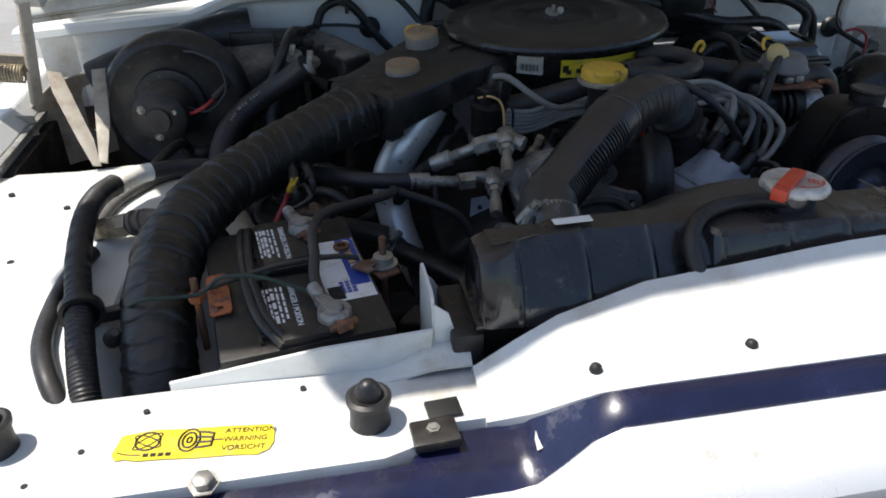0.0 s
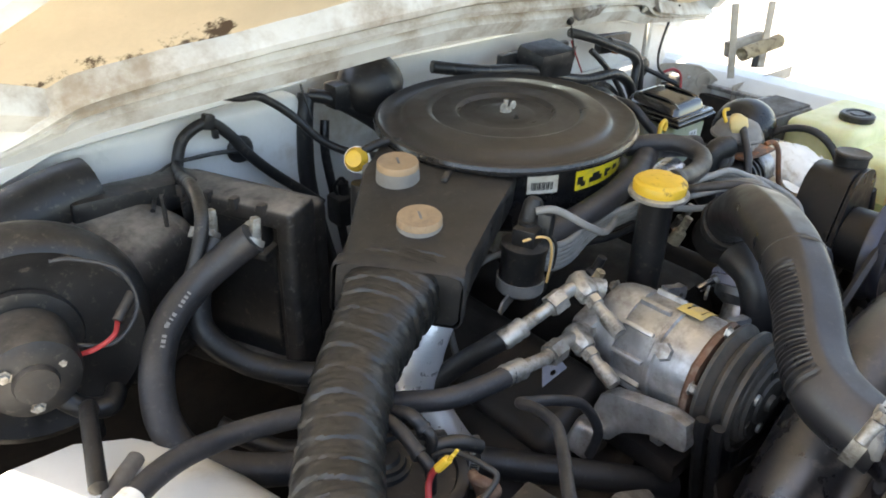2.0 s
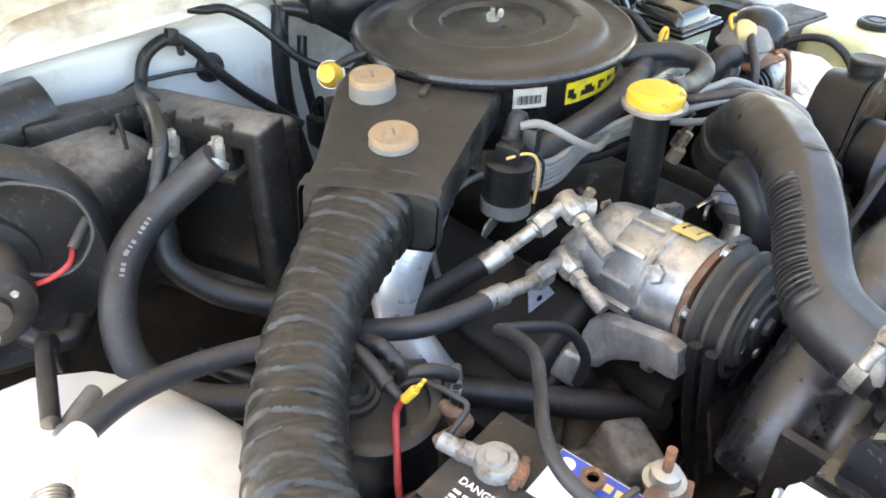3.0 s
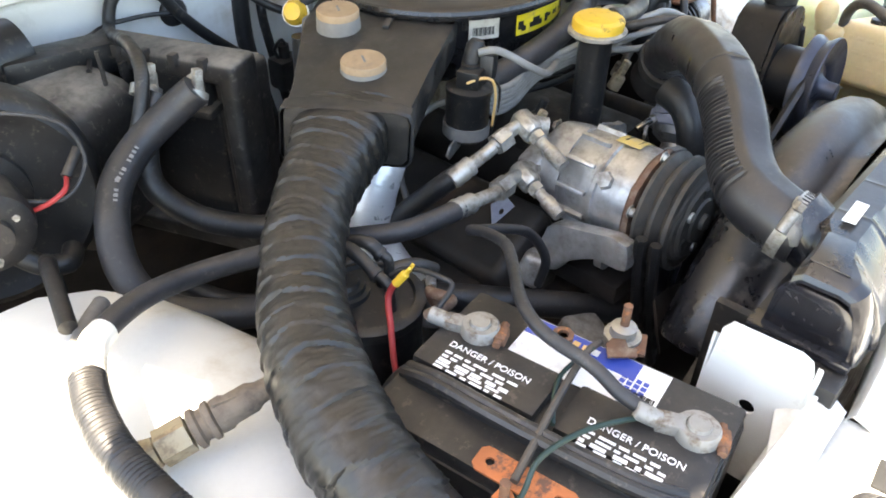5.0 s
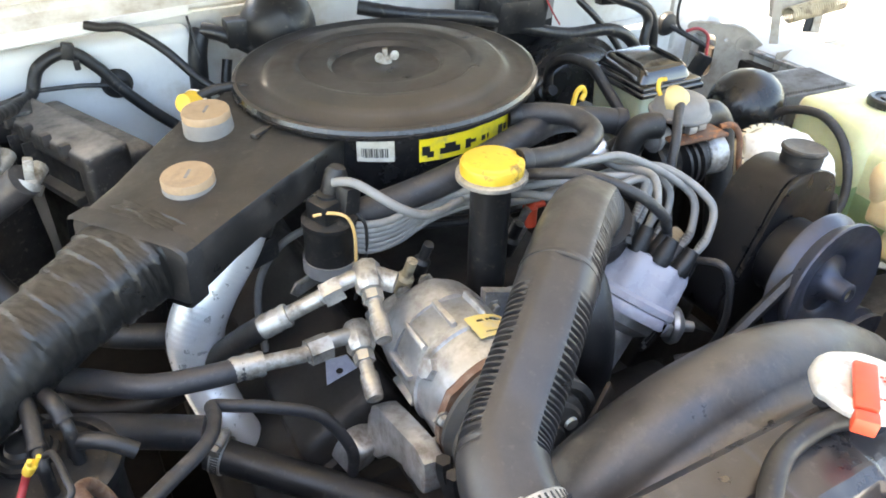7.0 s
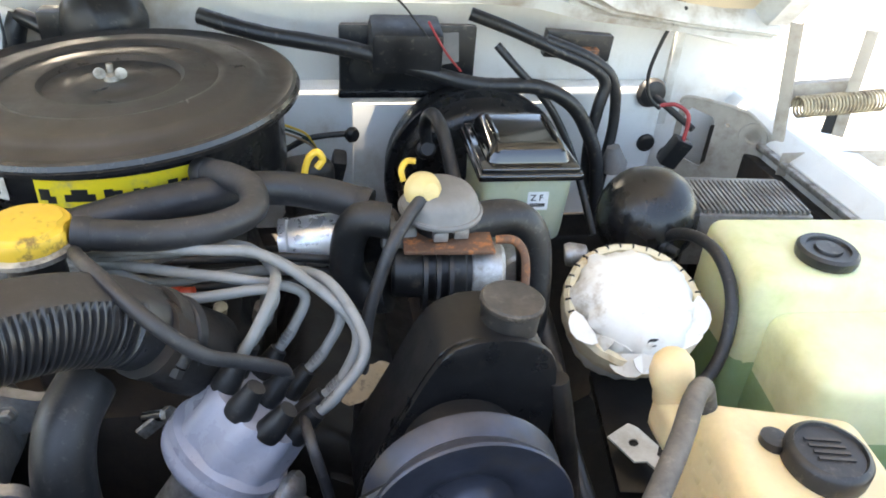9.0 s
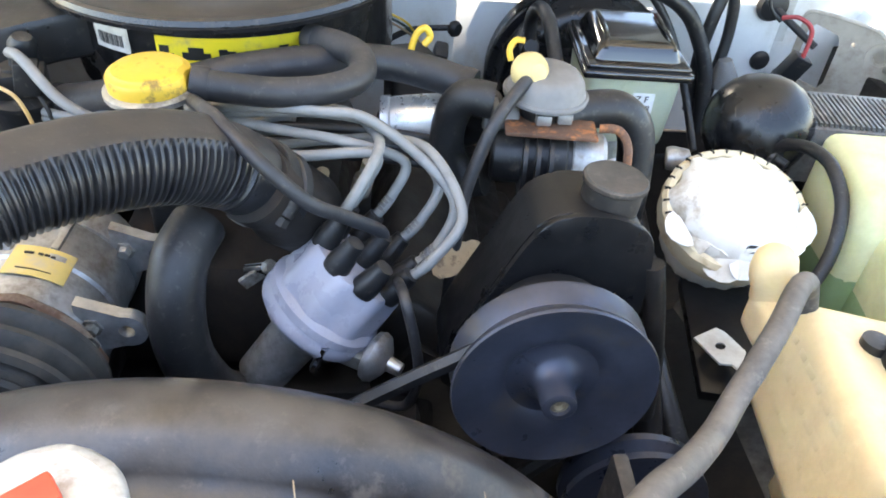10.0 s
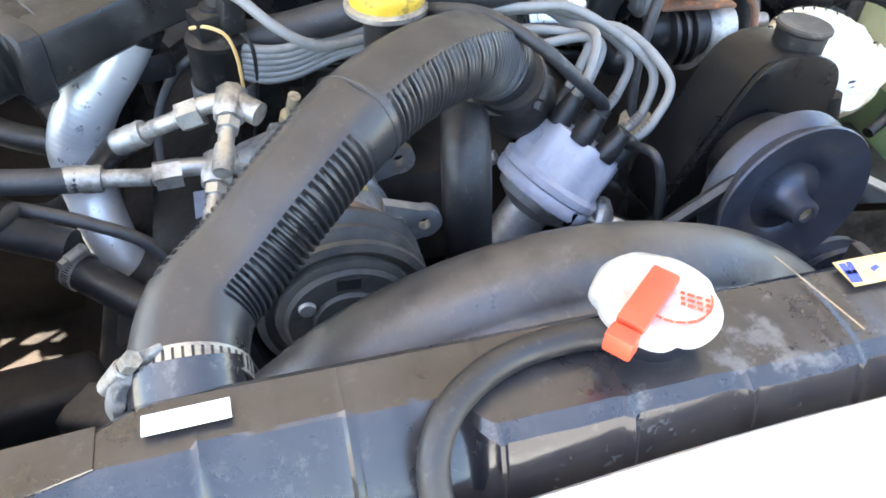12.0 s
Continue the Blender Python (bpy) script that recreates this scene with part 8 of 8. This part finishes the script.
hose("check_tube", [(0.737, 1.046, 1.232), (0.722, 1.032, 1.221), (0.704, 1.012, 1.202), (0.692, 1.000, 1.176), (0.680, 0.985, 1.14), (0.672, 0.96, 1.08), (0.668, 0.93, 1.0)], 0.006, M_RUBBER_GREY, "thin grey rubber tube below the straw plug", seg=12)
ct = thing("bright_pipe_sleeve", (0.636, 1.085, 1.12), "bright aluminium sleeve on the air pipe", "sleeve")
part("tube", Shape().lathe([(0, 0), (0.0245, 0), (0.025, 0.008), (0.0235, 0.010), (0.0245, 0.030), (0.0245, 0.058), (0.0255, 0.060), (0.0255, 0.064), (0.022, 0.066), (0, 0.066)], (0.605, 1.110, 1.142), (0.95, -0.05, 0.12), 32, lambda a, h: 1.12), M_SLEEVE, ct)
part("end_cap", Shape().lathe([(0, 0), (0.012, 0), (0.014, 0.006), (0.010, 0.024), (0, 0.028)], (0.914, 1.125, 1.105), (0.9, -0.2, 0.15), 18), M_ALU, ct)
hose("sleeve_hose", [(0.664, 1.094, 1.146), (0.685, 1.092, 1.150), (0.70, 1.085, 1.165), (0.70, 1.07, 1.19)], 0.019, M_RUBBER, "black hose joining the bright sleeve", seg=16)
cuffed_hose("crankcase_hose", [(0.30, 1.08, 1.165), (0.36, 1.065, 1.182), (0.42, 1.055, 1.200), (0.480, 1.060, 1.215), (0.54, 1.085, 1.215), (0.60, 1.110, 1.208), (0.655, 1.105, 1.200), (0.69, 1.09, 1.195)], 0.0165, M_RUBBER_GREY, "long black breather hose in front of the air cleaner", group="breather hoses", seg=18)
cuffed_hose("breather_hose", [(0.535, 1.115, 1.225), (0.560, 1.092, 1.232), (0.583, 1.062, 1.234), (0.585, 1.030, 1.230), (0.560, 1.008, 1.228), (0.520, 0.998, 1.228), (0.484, 0.990, 1.234), (0.456, 0.989, 1.238)], 0.0125, M_RUBBER_GREY, "black breather hose from the air cleaner to the filler cap", group="breather hoses", seg=18)
dip = thing("dipstick_handle", (0.582, 1.094, 1.2), "yellow dipstick handle behind the breather hose", "dipstick")
part("loop", Shape().sweep([(0.627, 1.119, 1.185), (0.63, 1.122, 1.215), (0.635, 1.124, 1.232), (0.643, 1.124, 1.238), (0.648, 1.124, 1.23), (0.642, 1.122, 1.222)], 0.0035, 10), M_YELLOW, dip)
for z in (1.165, 1.15, 1.135):
    hose("vacuum_tube", [(0.38, 1.075, z), (0.45, 1.06, z - 0.004), (0.52, 1.055, z), (0.60, 1.07, z - 0.01), (0.66, 1.075, z - 0.02)], 0.0045, M_RUBBER, "thin black vacuum tube over the manifold", "hose", "vacuum tubes", seg=10)
vc = thing("vacuum_fittings", (0.54, 1.03, 1.12), "small black and brass vacuum fittings on the manifold", "fitting")
for x, y, mt in ((0.47, 1.02, M_BLACK), (0.50, 1.045, M_ZINC), (0.545, 1.02, M_BRASS), (0.585, 1.04, M_ZINC), (0.36, 1.03, M_BLACK), (0.33, 1.01, M_BRASS)):
    part("nipple", Shape().lathe([(0, 0), (0.010, 0), (0.010, 0.02), (0.006, 0.024), (0.006, 0.045), (0, 0.046)], (x, y, 1.105), (0.2, -0.3, 1), 12), mt, vc)
for x, y, z, r_ in ((0.21, 1.12, 1.13, 20), (0.34, 1.10, 1.12, -15)):
    part("block", Shape().box((0.04, 0.03, 0.03), (x, y, z), rot=(0, 0, r_), bevel=0.006), M_BLACK, vc)
hose("grey_sense_tube", [(0.286, 1.105, 1.146), (0.262, 1.119, 1.138), (0.236, 1.129, 1.118), (0.213, 1.130, 1.087), (0.200, 1.115, 1.055), (0.196, 1.09, 1.01)], 0.0045, M_GREYPIPE, "thin grey tube beside the foil hose", seg=10)

# ---------- tanks ----------
at = thing("amber_tank", (1.03, 0.76, 0.95), "aged amber plastic overflow tank with a black cap", "tank", "fluid tanks")
part("bottle", Shape().box((0.1466, 0.1744, 0.095), (0.9741, 0.7561, 1.1019), rot=(0, 9, -6), bevel=0.016, seg=4, taper=0.9168), M_AMBER, at)
part("lower_body", Shape().box((0.085, 0.13, 0.125), (1.000, 0.755, 1.005), rot=(0, 4, -6), bevel=0.014, seg=3), M_AMBER, at)
part("neck", Shape().lathe([(0, 0), (0.0125, 0), (0.0130, 0.010), (0.0165, 0.020), (0.0172, 0.030), (0.0155, 0.040), (0.011, 0.046), (0.005, 0.0485), (0, 0.049)], (0.909, 0.860, 1.141), (-0.12, 0.03, 1), 28), M_AMBER, at)
part("neck_bridge", Shape().box((0.040, 0.040, 0.040), (0.917, 0.848, 1.128), bevel=0.012, seg=4), M_AMBER, at)
tm_ = pose(0.966, 0.757, 1.05, 0, 9, -6) @ pose(0, 0, 0, 0, 3.6, 0)
for r_ in range(3):
    for k in range(7):
        part("moulded_mark", Shape().box((0.003, 0.008 + 0.003 * ((k + r_) % 3), 0.006), tm_ @ Vector((-0.0722, 0.055 - k * 0.016, 0.074 - r_ * 0.021)), rot=(0, 12.6, -6), bevel=0.001), M_AMBER, at)
ca = part("cap", Shape().lathe([(0, 0), (0.029, 0), (0.030, 0.004), (0.030, 0.016), (0.028, 0.019), (0.025, 0.020), (0.024, 0.0175), (0, 0.0175)], (0.986, 0.774, 1.149), (0, 0, 1), 40), M_BLACK, at, "black moulded cap")
part("cap_tab", Shape().lathe([(0, 0), (0.010, 0), (0.010, 0.012), (0, 0.013)], (0.958, 0.796, 1.149), (0, 0, 1), 16), M_BLACK, ca)
for k in range(4):
    part("moulded_bar", Shape().box((0.026, 0.0025, 0.001), (0.986, 0.784 - k * 0.006, 1.1674), rot=(0, 0, -12), bevel=0), M_DUSTY, ca)
part("mount_bracket", Shape().box((0.02, 0.05, 0.09), (0.885, 0.645, 1.03), rot=(0, 0, -8), bevel=0.004), M_WHITE_DULL, at)
tab_hole = [(0.0055 * math.cos(a * math.pi / 6), 0.0045 * math.sin(a * math.pi / 6)) for a in range(12)]
part("bracket_tab", Shape().plate([(-0.015, -0.019), (0.014, -0.020), (0.018, -0.012), (0.017, 0.016), (0.007, 0.022), (0.007, 0.105), (-0.007, 0.105), (-0.007, 0.022), (-0.017, 0.016)], (0.922, 0.908, 1.036), (0.9, 0.44, 0), (0.44, -0.9, 0), 0.002, holes=(tab_hole,)), M_WHITE_DULL, at, "white steel bracket with a hole")
cuffed_hose("tank_hose", [(0.936, 0.835, 1.125), (0.924, 0.836, 1.162), (0.908, 0.824, 1.188), (0.887, 0.802, 1.200), (0.864, 0.772, 1.197), (0.840, 0.744, 1.190), (0.820, 0.722, 1.183), (0.798, 0.695, 1.188), (0.768, 0.662, 1.206), (0.736, 0.632, 1.224), (0.706, 0.600, 1.2295), (0.682, 0.572, 1.226), (0.668, 0.550, 1.200), (0.655, 0.543, 1.165), (0.63, 0.546, 1.144)], 0.0078, M_HOSE_TAN, "grey-brown rubber hose from the tank to the radiator", seg=18)
gt = thing("washer_tank", (1.16, 0.98, 0.932), "yellowed translucent washer tank with a black cap", "tank", "fluid tanks")
part("upper_body", Shape().box((0.22, 0.13, 0.22), (1.175, 1.045, 1.047), rot=(0, 0, -4), bevel=0.022, seg=4), M_LIME, gt)
part("lower_body", Shape().box((0.20, 0.13, 0.18), (1.18, 0.935, 1.027), rot=(0, 0, -8), bevel=0.022, seg=4), M_LIME, gt)
part("fluid_band", Shape().box((0.2215, 0.1315, 0.13), (1.175, 1.045, 1), rot=(0, 0, -4), bevel=0.022, seg=4), M_FLUID, gt, "green fluid showing through the plastic")
part("fluid_band", Shape().box((0.2015, 0.1315, 0.12), (1.18, 0.935, 0.995), rot=(0, 0, -8), bevel=0.022, seg=4), M_FLUID, gt, "green fluid showing through the plastic")
part("cap", Shape().lathe([(0, 0), (0.030, 0), (0.031, 0.004), (0.031, 0.010), (0.028, 0.013), (0.022, 0.013), (0.021, 0.010), (0.014, 0.010), (0.013, 0.013), (0, 0.013)], (1.152, 1.02, 1.158), (0, 0, 1), 36), M_BLACK, gt, "black round cap")
part("bracket_bar", Shape().box((0.10, 0.16, 0.012), (0.96, 0.94, 1.012), rot=(0, 0, -10), bevel=0.003), M_SATIN, gt)

# ---------- firewall on the driver's side ----------
vt = thing("vent_panel", (0.785, 1.52, 1.15), "black plastic panel with a blower grille on the firewall", "vent")
part("panel", Shape().box((0.20, 0.016, 0.11), (0.785, 1.518, 1.195), bevel=0.006), M_BLACK, vt)
part("rim", Shape().box((0.205, 0.010, 0.012), (0.785, 1.510, 1.148), bevel=0.004), M_GLOSS, vt)
part("motor", Shape().box((0.10, 0.07, 0.06), (0.775, 1.480, 1.232), rot=(10, 0, 0), bevel=0.010), M_BLACK, vt)
part("grille_disc", Shape().lathe([(0, 0), (0.026, 0), (0.026, 0.006), (0.020, 0.008), (0, 0.006)], (0.725, 1.510, 1.185), (0, -1, 0), 28), M_DUSTY, vt)
part("tag", Shape().plate([(0, 0), (0.03, 0.005), (0.025, 0.05), (0, 0.05)], (0.822, 1.470, 1.205), (1, 0.1, 0), (0, -0.2, 1), 0.001), M_GREYCAP, vt)
fz = thing("fuse_holder", (1.04, 1.52, 1.205), "black fuse holder on the white firewall", "fuse box")
part("case", Shape().box((0.105, 0.02, 0.040), (1.042, 1.515, 1.222), rot=(0, 4, 0), bevel=0.003), M_BLACK, fz)
part("fuse_block", Shape().box((0.04, 0.02, 0.020), (1.050, 1.502, 1.212), bevel=0.002), M_RUST, fz)
hose("main_harness", [(0.50, 1.50, 1.262), (0.58, 1.47, 1.248), (0.70, 1.46, 1.230), (0.80, 1.46, 1.200), (0.88, 1.455, 1.182), (0.965, 1.45, 1.180), (1.02, 1.45, 1.155), (1.055, 1.45, 1.11), (1.075, 1.44, 1.06), (1.08, 1.42, 0.98)], 0.0115, M_BLACK, "thick black main wiring harness across the firewall", "wiring", "firewall wiring", shape=ribs(0.0045, 0.05), steps=26)
hose("upper_harness", [(0.87, 1.50, 1.270), (0.93, 1.485, 1.252), (1.00, 1.475, 1.225), (1.050, 1.47, 1.205), (1.078, 1.47, 1.180), (1.072, 1.465, 1.14), (1.066, 1.46, 1.08), (1.07, 1.45, 1.0)], 0.0095, M_BLACK, "black wiring harness dropping beside the booster", "wiring", "firewall wiring")
hose("upper_harness", [(0.98, 1.48, 1.240), (1.05, 1.472, 1.215), (1.092, 1.472, 1.18), (1.104, 1.47, 1.12), (1.098, 1.46, 1.06), (1.09, 1.45, 1.0)], 0.0085, M_BLACK, "black wiring harness dropping beside the booster", "wiring", "firewall wiring")
hose("upper_harness", [(0.905, 1.47, 1.235), (0.935, 1.455, 1.205), (0.985, 1.45, 1.155), (1.020, 1.44, 1.10), (1.045, 1.42, 1.04), (1.055, 1.36, 0.98)], 0.006, M_BLACK, "black wiring harness dropping beside the booster", "wiring", "firewall wiring")
hose("hood_lamp_wire", [(1.165, 1.44, 1.30), (1.150, 1.45, 1.265), (1.138, 1.455, 1.205), (1.145, 1.455, 1.165), (1.165, 1.45, 1.145)], 0.0028, M_INK, "thin black wire hanging beside the firewall", "wire", seg=8)
hose("red_wire", [(0.80, 1.44, 1.275), (0.825, 1.44, 1.235), (0.85, 1.445, 1.205)], 0.0016, M_REDWIRE, "thin red wire behind the air cleaner", "wire", seg=8)
hose("red_wire", [(1.165, 1.45, 1.150), (1.185, 1.44, 1.155), (1.205, 1.43, 1.140), (1.20, 1.42, 1.10)], 0.0032, M_REDWIRE, "red wire on the firewall connector", "wire", seg=8)
gb = thing("grommet", (1.185, 1.52, 1.137), "round black rubber grommet in the firewall", "grommet", "grommets")
part("disc", Shape().lathe([(0, 0), (0.024, 0), (0.025, 0.004), (0.021, 0.012), (0.010, 0.016), (0, 0.017)], (1.185, 1.528, 1.142), (0, -1, 0), 28), M_RUBBER, gb)
part("stalk", Shape().rod((1.187, 1.515, 1.14), (1.23, 1.45, 1.11), 0.0055, seg=12), M_BLACK, gb)
part("plug", Shape().box((0.030, 0.022, 0.050), (1.196, 1.43, 1.082), rot=(10, 22, 0), bevel=0.004), M_BLACK, gb)
fh = thing("firewall_plug", (1.197, 1.528, 1.047), "small black plug in the firewall", "plug")
part("disc", Shape().lathe([(0, 0), (0.0155, 0), (0.015, 0.004), (0.010, 0.006), (0, 0.005)], (1.197, 1.53, 1.052), (0, -1, 0), 24), M_RUBBER, fh)
sg = thing("pale_sensor", (1.105, 1.46, 1.042), "pale conical sensor hanging in the harness", "sensor")
part("cone", Shape().lathe([(0, 0), (0.020, 0), (0.021, 0.012), (0.010, 0.040), (0, 0.042)], (1.111, 1.45, 1.044), (-0.2, 0, 1), 20), M_GREYCAP, sg)
gr = thing("firewall_grommet", (1.241, 1.531, 1.028), "round black rubber grommet in the white firewall", "grommet")
part("ring", Shape().lathe([(0, 0), (0.016, 0), (0.016, 0.003), (0.012, 0.006), (0.006, 0.004), (0, 0.004)], (1.241, 1.532, 1.028), (0, -1, 0), 24), M_RUBBER, gr)
kn = thing("cable_end", (0.690, 1.46, 1.09), "black knob on a cable behind the air cleaner", "cable")
part("knob", Shape().lathe([(0, 0), (0.010, 0.002), (0.012, 0.008), (0.009, 0.014), (0, 0.016)], (0.694, 1.465, 1.105), (0.7, -0.7, 0), 18), M_BLACK, kn)
part("cable", Shape().sweep([(0.692, 1.463, 1.105), (0.66, 1.46, 1.104), (0.63, 1.455, 1.10), (0.60, 1.45, 1.085)], 0.0045, 10), M_BLACK, kn)
for k, (m_, dz) in enumerate(((M_YELLOW, 0.0), (M_GREENWIRE, 0.006), (M_TAN, 0.012))):
    hose("loom_wire", [(0.595, 1.40, 1.15 - dz), (0.615, 1.43, 1.13 - dz), (0.635, 1.45, 1.11 - dz), (0.65, 1.46, 1.08)], 0.0018, m_, "thin coloured wire beside the air cleaner", "wire", "loom wires", seg=8)
blob = thing("throttle_bracket", (0.62, 1.38, 1.05), "dark throttle bracket behind the air cleaner", "bracket")
part("arm", Shape().box((0.06, 0.05, 0.09), (0.635, 1.36, 1.07), rot=(0, 0, 20), bevel=0.012, seg=3), M_DUSTY, blob)
part("lever", Shape().box((0.02, 0.03, 0.08), (0.672, 1.40, 1.07), rot=(20, 10, 0), bevel=0.006), M_DUSTY, blob)
hs = thing("hood_lamp", (0.77, 1.40, 1.33), "small lamp bracket with dangling wires under the hood", "lamp")
part("bracket", Shape().box((0.07, 0.05, 0.03), (0.77, 1.395, 1.355), rot=(40, 0, 8), bevel=0.005), M_ZINC, hs)
part("socket", Shape().rod((0.72, 1.40, 1.345), (0.735, 1.395, 1.325), 0.007, seg=12), M_BLACK, hs)
part("wire", Shape().sweep([(0.735, 1.395, 1.325), (0.76, 1.41, 1.305), (0.78, 1.42, 1.28), (0.80, 1.43, 1.255)], 0.0014, 6), M_INK, hs)
